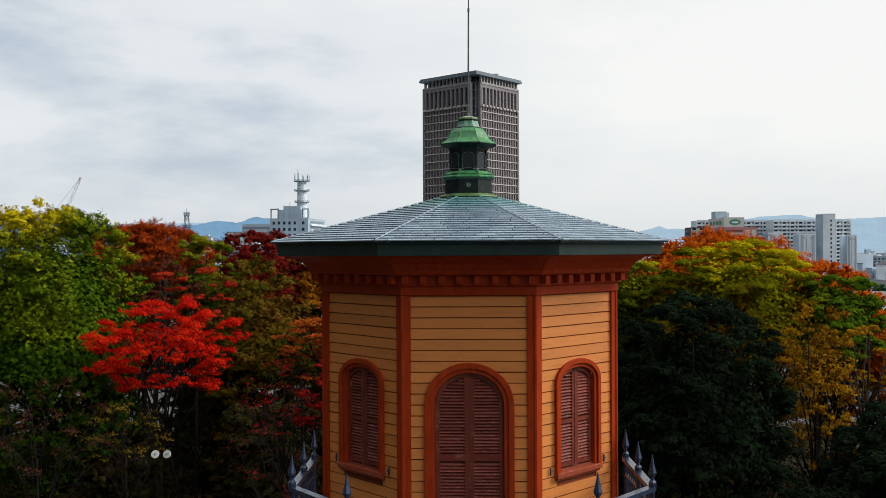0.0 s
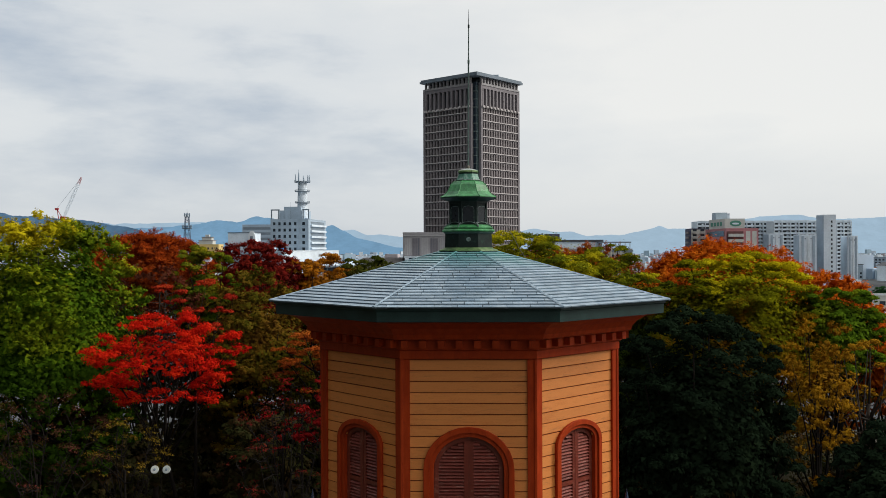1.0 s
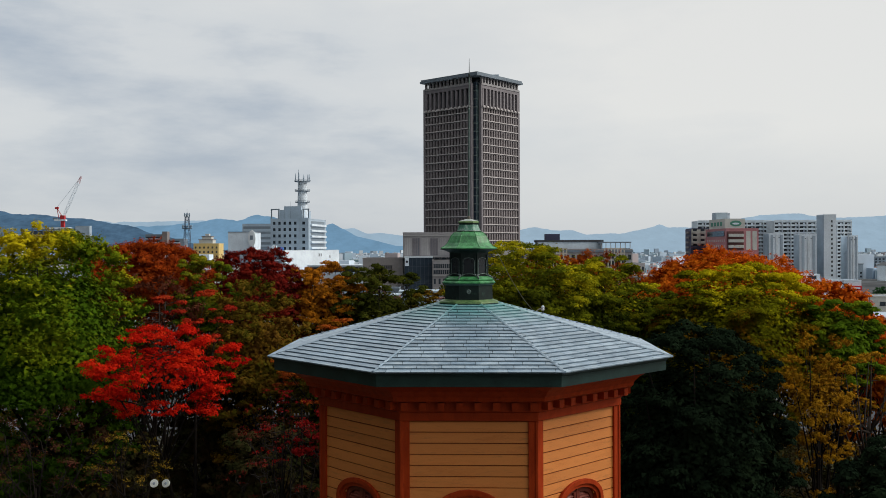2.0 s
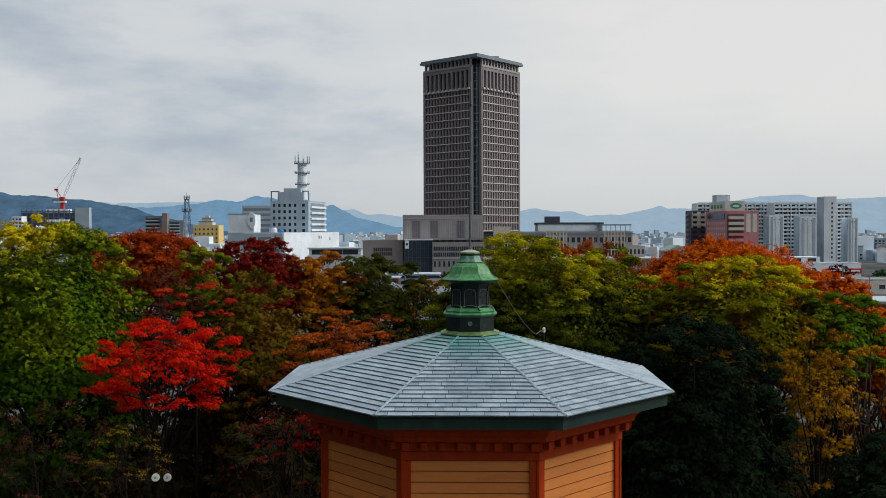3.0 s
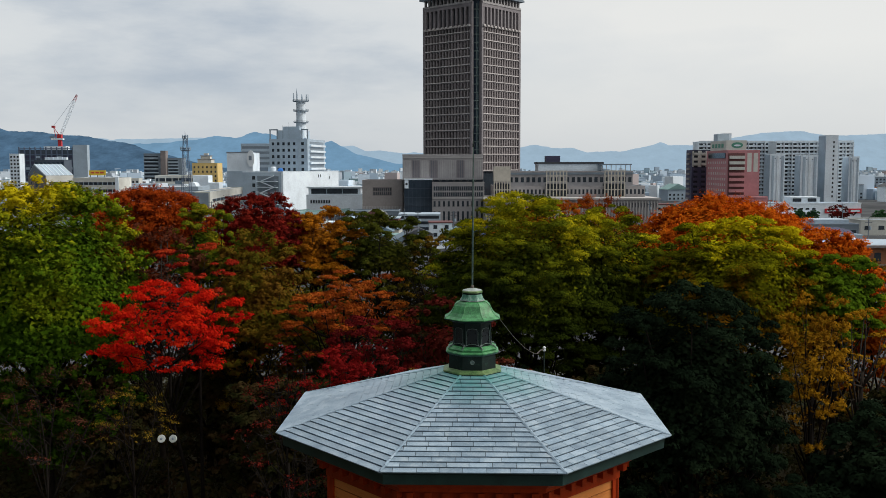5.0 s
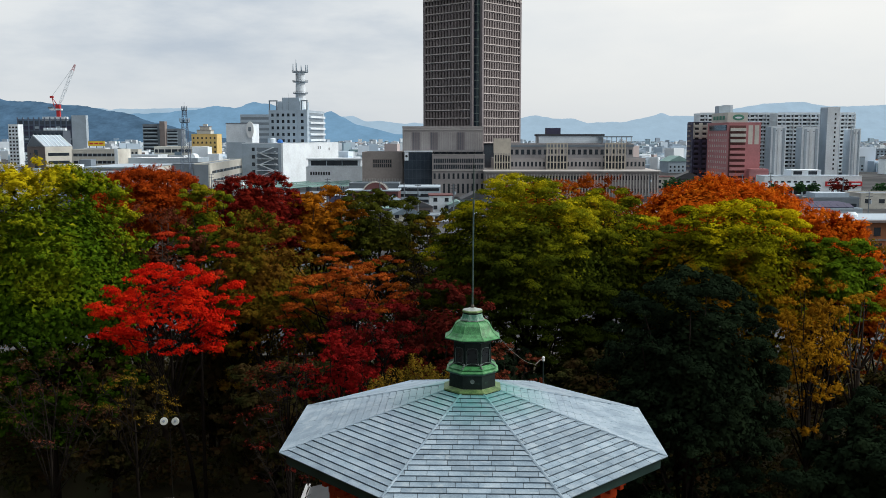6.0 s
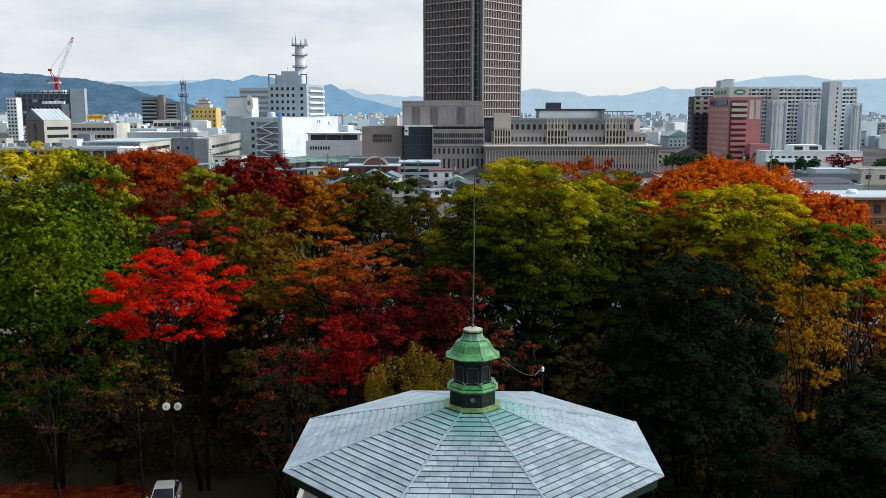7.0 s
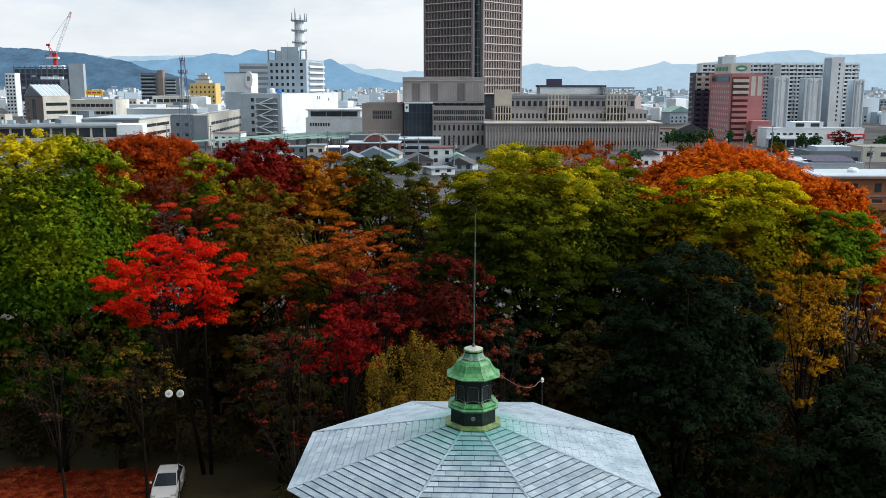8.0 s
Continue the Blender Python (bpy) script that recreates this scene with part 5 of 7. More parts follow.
# --- the tower's podium and its long stone wing
def podium():
    ob, w = block("podium_hall", "grey-brown panelled hall at the tower's foot", -19.1, 18.0, 411, 24, 25.0, P_STONE, base=14.4, parapet=0.8)
    for i in range(9):
        x = -w / 2 + w * (i + 0.5) / 9
        dark = i in (1, 3, 6)
        part("wall_panel", Build().box(x - w / 18 + 0.2, -0.25, 15.0, x + w / 18 - 0.2, 0.05, 23.0), P_BROWN if dark else P_STONE, ob)
        for j in range(1, 4):
            xx = x - w / 18 + w / 9 * j / 4
            part("panel_rib", Build().box(xx - 0.08, -0.4, 15.0, xx + 0.08, -0.251, 23.0), P_STONE2 if not dark else P_STEEL, ob)
    part("roof_rail", Build().box(-w / 2, -0.4, 24.0, w / 2, -0.1, 24.4), P_STONE2, ob)
    ob, w = block("podium_office", "dark stone office block with louvre bands and tall windows", -5.3, 18.3, 401, 30, 12.6, P_STONE)
    # solid dark slab stands in for the shade of the open gap
    part("recess", Build().box(-w / 2 - 12, 12, 13.11, w / 2, 28, 14.39), P_GLASS, ob)
    for i in range(9):
        x = -w / 2 - 6 + 3.2 * i
        part("v_brace", Build().tube([(x - 0.9, 11.2, 14.38), (x, 11.2, 13.12), (x + 0.9, 11.2, 14.38)], [0.14, 0.14, 0.14], 4), P_STONE, ob)
    for z in (9.3, 6.6):
        part("louvre_band", Build().box(-w / 2 + 0.4, -0.08, z, w / 2 - 0.4, 0.05, z + 1.9), P_GLASS, ob)
        for i in range(24):
            x = -w / 2 + 0.6 + (w - 1.2) * i / 23
            part("louvre_post", Build().box(x - 0.09, -0.2, z, x + 0.09, -0.081, z + 1.9), P_STONE, ob)
    windows(ob, w, 0, 1.5, 5.2, 1, 11, (0.9, 2.3))
    windows(ob, w, 0, -5.5, 1.0, 1, 11, (0.9, 4.2))
    part("belt", Build().box(-w / 2, -0.4, 5.6, w / 2, 0.1, 6.1), P_STONE2, ob)
    ob, w = block("fin_wall_hall", "brown stone hall with close vertical fins below", -38.3, -19.4, 416, 22, 13.4, P_WARM)
    for i in range(26):
        x = -w / 2 + w * (i + 0.5) / 26
        part("fin", Build().box(x - 0.2, -0.5, -6, x + 0.2, 0.05, 1.5), P_STONE2, ob)
    part("louvre_panel", Build().box(-4.6, -0.08, 6.6, 4.6, 0.05, 10.6), P_TAN, ob)
    for r in range(2):
        for i in range(9):
            x = -4.4 + 8.8 * (i + 0.5) / 9
            part("louvre_slot", Build().box(x - 0.28, -0.14, 6.8 + 2 * r, x + 0.28, -0.081, 8.3 + 2 * r), P_GLASS, ob)
    ob, w = block("glass_entrance", "dark blue glass entrance block with white top edge", -18.2, -5.4, 406, 20, 14.0, P_GLASSB, parapet=0)
    part("top_edge", Build().box(-w / 2 - 0.2, -0.3, 14.01, w / 2 + 0.2, 20, 14.6), P_WHITE, ob)
    for i in range(1, 7):
        part("glass_mullion", Build().box(-w / 2 + w * i / 7 - 0.06, -0.1, -6, -w / 2 + w * i / 7 + 0.06, 0.05, 13.9), P_STEEL, ob)
    for z in (-2, 2, 6, 10):
        part("glass_transom", Build().box(-w / 2, -0.12, z, w / 2, 0.05, z + 0.14), P_STEEL, ob)
    part("sign_board", Build().box(-w / 2 + 0.2, -0.45, 10.2, -w / 2 + 2.0, -0.13, 13.9), P_WHITE, ob)
    part("sign_mark", Build().ring([(0.55, 0), (0.55, 0.05)], 16, 0, pose(-w / 2 + 1.1, -0.46, 12.2, 90, 0, 0)), P_GLASS, ob)
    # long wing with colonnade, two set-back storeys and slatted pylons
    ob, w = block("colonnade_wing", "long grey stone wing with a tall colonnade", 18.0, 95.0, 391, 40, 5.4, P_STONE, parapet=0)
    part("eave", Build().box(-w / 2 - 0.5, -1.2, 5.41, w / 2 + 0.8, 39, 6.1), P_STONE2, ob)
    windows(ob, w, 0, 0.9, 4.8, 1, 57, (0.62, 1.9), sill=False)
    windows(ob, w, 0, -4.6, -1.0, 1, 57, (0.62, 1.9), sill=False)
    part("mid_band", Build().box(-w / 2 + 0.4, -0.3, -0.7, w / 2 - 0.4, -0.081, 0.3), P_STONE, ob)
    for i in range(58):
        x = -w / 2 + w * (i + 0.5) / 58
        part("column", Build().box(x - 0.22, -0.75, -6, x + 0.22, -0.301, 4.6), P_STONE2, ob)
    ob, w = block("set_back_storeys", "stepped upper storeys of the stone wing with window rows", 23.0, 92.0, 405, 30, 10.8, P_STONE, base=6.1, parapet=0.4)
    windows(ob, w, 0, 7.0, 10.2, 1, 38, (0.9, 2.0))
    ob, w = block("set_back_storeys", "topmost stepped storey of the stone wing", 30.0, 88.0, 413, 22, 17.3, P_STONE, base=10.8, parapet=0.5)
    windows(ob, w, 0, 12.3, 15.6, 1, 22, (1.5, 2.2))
    part("dark_cornice", Build().box(-w / 2 - 0.3, -0.5, 16.3, w / 2 + 0.3, 0.05, 17.2), P_GREY, ob)
    for x0, x1, top in ((22.6, 30.4, 20.2), (46.5, 56.2, 18.2), (73.0, 82.5, 18.2)):
        py = thing("slatted_pylon", "pale stone pylon with open vertical slats", "pylon", pose((x0 + x1) / 2, 403, 0), group="wing pylons")
        ww = x1 - x0
        part("pylon_wall", Build().box(-ww / 2 + 0.3, 0.4, 6.1, ww / 2 - 0.3, 6, 12.2), P_GLASS, py)
        n = 7
        for i in range(n):
            x = -ww / 2 + 0.3 + (ww - 0.6) * i / (n - 1)
            part("slat", Build().box(x - 0.22, -0.3, 6.1, x + 0.22, 0.39, top if top < 19 or i in (0, n - 1) else 13.4), P_CREAM, py)
        for z in (6.11, 9.3, 12.9) + ((15.6, top - 0.4) if top < 19 else ()):
            part("beam", Build().box(-ww / 2, -0.2, z, ww / 2, 0.38, z + 0.4), P_CREAM, py)
        if top > 19:
            part("solid_head", Build().box(-ww / 2 + 0.1, -0.35, 13.41, ww / 2 - 0.1, 5.5, top), P_CREAM, py, "solid cream stone upper part")
    ob, w = block("white_roof_hall", "low white hall with dark roof edge above the stone wing", 46.4, 78.0, 436, 16, 21.2, P_WHITE, base=10, parapet=0)
    part("roof_edge", Build().box(-w / 2 - 0.5, -0.5, 21.21, w / 2 + 0.5, 16.5, 22.2), P_ROOF, ob)
    part("roof_box", Build().box(-w / 2 + 4, 3, 22.21, -w / 2 + 11, 9, 25.2), P_NAVY, ob)
    ob, w = block("pergola_roof", "flat open pergola roof on thin posts", 76.0, 90.0, 428, 8, 18.0, P_GREY, base=17.3, parapet=0)
    part("pergola_slab", Build().box(-w / 2 - 0.5, -0.5, 20.6, w / 2 + 0.5, 8, 21.2), P_GREY, ob)
    for i in range(7):
        part("post", Build().box(-w / 2 + w * i / 6 - 0.15, 0, 18.0, -w / 2 + w * i / 6 + 0.15, 0.3, 20.59), P_STONE2, ob)


podium()


# --- white exchange building with the round aerial tower
def exchange():
    x0, x1, y = corner(-90.0, 500, 26.5, -20.5)
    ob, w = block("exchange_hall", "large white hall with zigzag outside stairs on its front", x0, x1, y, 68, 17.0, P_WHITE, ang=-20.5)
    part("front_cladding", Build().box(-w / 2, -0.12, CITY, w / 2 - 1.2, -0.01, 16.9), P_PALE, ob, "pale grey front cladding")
    part("stair_shaft", Build().box(-3.4, -0.2, CITY, 10.4, -0.121, 14.8), P_GREY, ob)
    for i in range(6):
        z = -4.6 + 3.25 * i
        st = part("stair_landing", Build().box(-3.0, -2.0, z, 10.2, -0.201, z + 0.35).box(-3.0, -2.1, z + 0.9, -1.6, -2.0, z + 1.1).box(8.6, -2.1, z + 0.9, 10.2, -2.0, z + 1.1), P_WHITE, ob)
        mm = Matrix.Translation((3.6, -1.4, z + 1.75)) @ Matrix.Rotation(radians(-20 if i % 2 else 20), 4, "Y")
        part("flight", Build().box(-4.6, -0.5, -0.2, 4.6, 0.4, 0.25, mm), P_WHITE, st)
    windows(ob, w, -0.12, -5, 16, 5, 1, (1.9, 1.9), x0=-8.2, x1=-3.4)
    for yy, zz, hh in ((33, 5.5, 2.4), (35.5, 5.5, 2.4), (41, 13.6, 1.8), (43.5, 13.6, 1.8), (55, 12.6, 1.6), (47, 4.5, 2.0)):
        part("window", Build().box(w / 2 - 0.03, yy, zz, w / 2 + 0.08, yy + 0.9, zz + hh), P_GLASS, ob)
    ob, w = block("exchange_office", "pale grey office block with square windows and roof frame", *corner(-84.0, 553, 24.5, -9)[:2], corner(-84.0, 553, 24.5, -9)[2], 38, 36.6, P_PALE, ang=-9)
    windows(ob, w, 0, 16.5, 36.2, 5, 5, (1.5, 1.7), x0=-11.5, x1=5.5)
    part("corner_shaft", Build().box(6.4, -0.9, CITY, 12.6, -0.01, 37.2), P_PALE, ob)
    windows(ob, w, -0.9, 16.5, 36.2, 5, 1, (1.7, 1.7), x0=7.4, x1=11.6)
    for r in range(6):
        part("balcony", Build().box(w / 2 + 0.01, 4, 14.5 + 3.6 * r, w / 2 + 1.2, 36, 15.7 + 3.6 * r), P_WHITE, ob)
        part("window_band", Build().box(w / 2 - 0.02, 5, 15.9 + 3.6 * r, w / 2 + 0.06, 35, 17.6 + 3.6 * r), P_GREY, ob)
    part("penthouse", Build().box(-8, 4, 36.7, 7, 22, 42.6).box(-5.5, 6, 42.61, 5.5, 20, 45.0), P_PALE, ob)
    for x in (-12, -7.2, 8.5, 12):
        part("frame_post", Build().box(x - 0.3, 1, 37.11, x + 0.3, 1.7, 42.5), P_GREY, ob)
    for a, c in ((-12.4, -6.8), (8.1, 12.4)):
        part("frame_beam", Build().box(a, 0.9, 42.51, c, 1.8, 43.2), P_GREY, ob)
    at = thing("aerial_tower", "round white aerial tower with platforms and whip aerials", "tower", pose(-89.6, 566, 43.2))
    part("shaft", Build().ring([(3.4, -5.2), (3.1, 5), (2.9, 12), (2.9, 17.4)], 20), P_WHITE, at, smooth=False)
    for z, r in ((4.2, 4.6), (11.4, 4.8), (17.4, 5.0)):
        d = part("platform", Build().ring([(r, z), (r, z + 0.5)], 20), P_GREY, at)
        part("guard_rail", Build().ring([(r, z + 1.1), (r, z + 1.25)], 20, cap=False), P_GREY, d)
        for k in range(10):
            a = 2 * math.pi * k / 10
            part("rail_post", Build().box(r * math.cos(a) - 0.1, r * math.sin(a) - 0.1, z + 0.5, r * math.cos(a) + 0.1, r * math.sin(a) + 0.1, z + 1.25), P_GREY, d)
    rnd = random.Random(5)
    for k in range(9):
        a = 2 * math.pi * k / 9 + 0.2
        h = rnd.uniform(3.0, 5.2) if k != 3 else 8.0
        part("aerial", Build().ring([(0.28, 17.91), (0.25, 17.9 + h * 0.6), (0.1, 17.9 + h)], 6, 0, Matrix.Translation((4.6 * math.cos(a), 4.6 * math.sin(a), 0))), P_PALE, at)
    for k in range(3):
        b = Build().tube([(0, 0, 0), (0, 0, 7 + 2 * k)], [0.15, 0.06], 5)
        lone("whip_aerial", b, P_GREY, "thin whip aerial on the office roof", "aerial", pose(-104 + 4 * k, 560 - k, 36.7), group="whip aerials")
    roof_unit(-99, 516, 17.0, 4, 4, 3)
    roof_unit(-103, 522, 17.0, 8, 5, 2.4, P_GREY)
    lone("water_tank", Build().ring([(1.5, 0), (1.5, 2.4), (0.9, 3.0)], 14), P_WHITE, "white round water tank on a roof", "tank", pose(-97, 508, 17.2))
    lone("blue_tarpaulin", Build().ring([(1.6, 0), (1.5, 1.4), (0.7, 2.2)], 10, 0.3), paint("blue_sheet", (0.03, 0.18, 0.55)), "bright blue sheeted bundle on a roof", "tarpaulin", pose(-93.2, 510, 17.2))


exchange()


# --- other town blocks
def town():
    ob, w = block("white_lowrise", "white low block with a dark upper window band", -73.6, -43.7, 476, 20, 4.6, P_WHITE)
    windows(ob, w, 0, -1.0, 4.0, 1, 8, (0.9, 1.6), x0=-13, x1=-2)
    part("upper_storey", Build().box(-w / 2 + 1, 1.5, 5.11, w / 2 - 1, 19, 8.8).box(-w / 2, 0.8, 8.81, w / 2, 20, 9.4), P_WHITE, ob)
    ribbons(ob, w, 1.5, 5.2, 8.7, 1, 2.7, x0=-12.5, x1=12.5, mull=3)
    x0, x1, y = corner(-110.0, 416.3, 7.0, 2.9)
    ob, w = block("beige_offices", "long beige office block with three rows of window bands", x0, x1, y, 92, 8.1, P_BEIGE, ang=2.9, parapet=0.5)
    part("end_wall", Build().box(-w / 2, -0.3, CITY, w / 2 - 0.6, -0.01, 8.0), P_GREY, ob, "grey blind end wall")
    side_bands(ob, w / 2, 6, 90, (-4.4, -0.6, 3.6), 1.3, 9)
    ob, w = block("grey_link", "low grey block between two office wings", -134.5, -118, 430, 30, 7.6, P_GREY)
    windows(ob, w, 0, -4, 6, 2, 4, (1.6, 1.3))
    ob, w = block("grey_ended_offices", "long beige block with grey end wall and window bands", -152, -128.6, 374.6, 44, 8.0, P_BEIGE, parapet=0)
    part("end_wall", Build().box(-w / 2, -0.3, CITY, w / 2 - 0.5, -0.01, 7.6), P_GREY, ob, "grey blind end wall")
    part("roof_edge", Build().box(-w / 2 - 0.5, -0.6, 8.01, w / 2 + 0.5, 44.3, 8.5), P_PALE, ob)
    side_bands(ob, w / 2, 3, 42, (0.6, 4.2), 1.3, 2)
    roof_unit(-156.4, 372, CITY, 7.2, 7, 15.4, P_WHITE, "stair_block", "white stair block with a small dark window")
    roof_unit(-154.5, 384, CITY, 5.0, 6, 17.2, P_GREY, "lift_block", "grey windowless lift block")
    x0, x1, y = corner(-118.5, 346, 72, 12)
    ob, w = block("long_depot", "long low pale depot with broad dark windows between piers", x0, x1, y, 14, 6.6, P_BEIGE, ang=12, parapet=0)
    part("flat_eave", Build().box(-w / 2 - 0.8, -1.6, 6.61, w / 2 - 9, 14.5, 7.3), P_PALE, ob)
    part("white_end", Build().box(w / 2 - 8.9, -1.7, 3.2, w / 2 + 0.6, 14.5, 7.1), P_WHITE, ob)
    part("roof_deck", Build().box(-w / 2, -1.0, 7.31, w / 2 - 9.2, 14.0, 7.45), P_GREY, ob)
    windows(ob, w, 0, 2.0, 6.4, 1, 13, (4.0, 3.4), x1=w / 2 - 9)
    for k in range(7):
        roof_unit(-176 + 4.2 * k, 341 + 0.9 * k, 7.42, 2.4, 1.8, 1.3, P_PALE if k % 3 else P_GREY)
    ob, w = block("banded_lowrise", "pale office block with two long window bands", -196, -171.8, 470, 20, 14.0, P_BEIGE)
    ribbons(ob, w, 0, 2, 13.4, 3, 1.5, mull=9)
    part("stair_pier", Build().box(w / 2 - 1.6, -0.5, CITY, w / 2 + 0.2, -0.02, 14.9), P_WHITE, ob)
    ob, w = block("flat_hall", "low wide hall with a pale metal roof", -172, -134, 486, 24, 9.0, P_PALE)
    part("pale_roof", Build().box(-w / 2 + 0.4, 0.4, 9.09, w / 2 - 0.4, 23.6, 9.3), P_BRIGHT, ob)
    part("curved_vent", Build().ring([(2.2, 0), (2.2, 8)], 16, 0, pose(w / 2 - 4, 2, 9.6, -90, 0, 0)), P_WHITE, ob)
    ob, w = block("white_stair_block", "white blind block stepping down below the yellow hotel", -146.2, -137.2, 520, 10, 15.1, P_WHITE, parapet=0)
    part("lower_step", Build().box(w / 2 + 0.01, 0, CITY, w / 2 + 6.4, 9, 11.0), P_WHITE, ob)
    windows(ob, w, 0, 4, 12, 2, 1, (0.9, 1.2), x0=-4, x1=0)
    ob, w = block("parking_deck", "open parking deck with dark storeys between pale parapets", -206, -172, 640, 20, 14.0, P_BEIGE, parapet=0)
    for j in range(4):
        # dark strip on the wall stands in for shade inside the open storey
        part("open_storey", Build().box(-w / 2 + 0.6, -0.06, -3.6 + 4.4 * j, w / 2 - 0.6, 0.1, -1.2 + 4.4 * j), P_GLASS, ob)
        for i in range(7):
            x = -w / 2 + 0.6 + (w - 1.2) * (i + 0.5) / 7
            part("column", Build().box(x - 0.25, -0.2, -3.6 + 4.4 * j, x + 0.25, -0.061, -1.2 + 4.4 * j), P_BEIGE, ob)
    ob, w = block("dark_plant_block", "dark office block with white ducts along its roof", -354, -328, 780, 16, 25.6, P_STEEL)
    windows(ob, w, 0, 6, 25, 5, 7, (2.2, 2.4), P_GLASSB)
    for k in range(5):
        roof_unit(-346 + 4.0 * k, 788, 25.7, 3.0, 3.0, 2.6, P_WHITE)
    ob, w = block("white_offices", "white office block with long window bands", -262, -196, 616, 22, 8.0, P_WHITE)
    ribbons(ob, w, 0, -5, 7.4, 3, 1.3, mull=9)
    # hall with the sloping glass roof: brown gable front, beige side with window bands
    ob, w = block("glass_roof_hall", "brown and beige hall with a sloping glass roof", -281.4, -257.4, 593, 19, 14.6, P_TAN, ang=-40, parapet=0)
    part("glass_strip", Build().box(-1.6, -0.3, CITY, 2.6, -0.01, 12.5), P_GLASSB, ob)
    windows(ob, w, 0, -2, 12, 3, 1, (1.2, 1.6), x0=-9.5, x1=-6)
    part("beige_side", Build().box(w / 2 + 0.01, 0.2, CITY, w / 2 + 0.4, 19, 14.5), P_BEIGE, ob)
    for j in range(3):
        part("window_band", Build().box(w / 2 + 0.401, 2, -2 + 5.2 * j, w / 2 + 0.5, 16.5, 0 + 5.2 * j), P_GLASS, ob)
    r = Build().add([(-w / 2, -0.2, 14.61), (w / 2 + 0.4, -0.2, 14.61), (w / 2 + 0.4, 19, 14.61), (-w / 2, 19, 14.61), (-3, -0.2, 22.0), (-3, 19, 22.0)], [(0, 1, 4), (1, 2, 5, 4), (2, 3, 5), (3, 0, 4, 5), (3, 2, 1, 0)])
    part("glass_roof", r, P_PALE, ob, "pale sloping glazed roof")
    part("gable_wall", Build().add([(-w / 2 + 1, -0.3, 14.8), (w / 2 - 1, -0.3, 14.8), (-3, -0.3, 21.3), (-w / 2 + 1, -0.21, 14.8), (w / 2 - 1, -0.21, 14.8), (-3, -0.21, 21.3)], [(0, 1, 2), (5, 4, 3), (0, 3, 4, 1), (1, 4, 5, 2), (2, 5, 3, 0)]), P_GREY, ob)
    for i in range(7):
        yy = 0.4 + 18 * i / 6
        part("glazing_bar", Build().tube([(w / 2 + 0.4, yy, 14.75), (-3, yy, 22.15)], [0.28, 0.28], 4), P_WHITE, ob)
    # unfinished steel-framed block and its crane
    ob, w = block("unfinished_block", "dark steel-framed block under construction", -417, -364.2, 890, 14, 36.6, P_STEEL, parapet=0)
    for i in range(11):
        x = -w / 2 + w * i / 10
        part("column", Build().box(x - 0.5, -1.2, CITY, x + 0.5, -0.01, 39.5), P_FRAME, ob)
    for j in range(8):
        z = -2 + 5.6 * j
        part("beam", Build().box(-w / 2, -1.0, z, w / 2, -0.012, z + 0.9), P_FRAME, ob)
    for i in range(10):
        for j in range(6):
            x = -w / 2 + w * (i + 0.5) / 10
            part("bay_net", Build().box(x - 2.2, -0.4, 0.5 + 5.6 * j, x + 2.2, -0.02, 2.8 + 5.6 * j), P_NAVY if (i * 7 + j * 3) % 4 else P_PALE, ob)
    part("white_screen", Build().box(w / 2 + 0.6, -2, CITY, w / 2 + 14.6, 4, 41.4), P_PALE, ob, "pale grey sheeted end")
    part("white_deck", Build().box(-4, 4, 36.01, 18, 13, 40.2), P_WHITE, ob)
    cr = thing("tower_crane", "red and white luffing tower crane on the unfinished block", "crane", pose(-379.5, 897, 41.5))
    P_CRANE = paint("crane_red", (0.50, 0.03, 0.035))
    part("mast", Build().box(-1.6, -1.6, -5.5, 1.6, 1.6, 5.0), P_CRANE, cr)
    part("slew_deck", Build().box(-8.0, -2.0, 5.01, 3.5, 2.0, 6.6), P_WHITE, cr)
    part("cab", Build().box(-2.2, -2.0, 6.61, 2.0, 1.8, 10.6), P_CRANE, cr)
    part("counterweight", Build().box(-9.5, -1.6, 6.61, -5.2, 1.6, 8.4), P_GREY, cr)
    for q in ((-4.5, 1.0), (0.5, -1.0)):
        part("a_frame_leg", Build().tube([(q[0], q[1], 8.4), (-6.0, 0, 18.0)], [0.4, 0.3], 5), P_CRANE, cr)
    part("head_sheave", Build().box(-7.6, -0.9, 17.0, -4.4, 0.9, 19.0), P_CRANE, cr)
    a, c = Vector((1.5, 0, 11.0)), Vector((18.5, 0, 49.5))
    side_ = Vector((c.z - a.z, 0, -(c.x - a.x))).normalized()
    for sx in (-1, 1):
        for sy in (-0.9, 0.9):
            for i in range(6):
                p, q = a.lerp(c, i / 6), a.lerp(c, (i + 1) / 6)
                o0 = side_ * sx * (1.1 if 0 < i < 6 else 0.6) + Vector((0, sy, 0))
                o1 = side_ * sx * (1.1 if i < 5 else 0.4) + Vector((0, sy, 0))
                part("jib_chord", Build().tube([p + o0, q + o1], [0.17, 0.17], 4), P_CRANE if i == 5 else P_WHITE, cr)
    for i in range(12):
        p, q = a.lerp(c, i / 12), a.lerp(c, (i + 1) / 12)
        s = 1 if i % 2 else -1
        part("jib_lacing", Build().tube([p + side_ * s * 1.1, q - side_ * s * 1.1], [0.2, 0.2], 4), P_WHITE, cr)
    part("jib_line", Build().tube([(-6, 0, 18.5), c], [0.12, 0.12], 4), P_GREY, cr)
    # lattice mast
    lm_ = thing("lattice_mast", "dark steel lattice telecom mast", "mast", pose(-113.8, 391, CITY))
    H, r0, r1 = 38.6, 2.5, 0.75
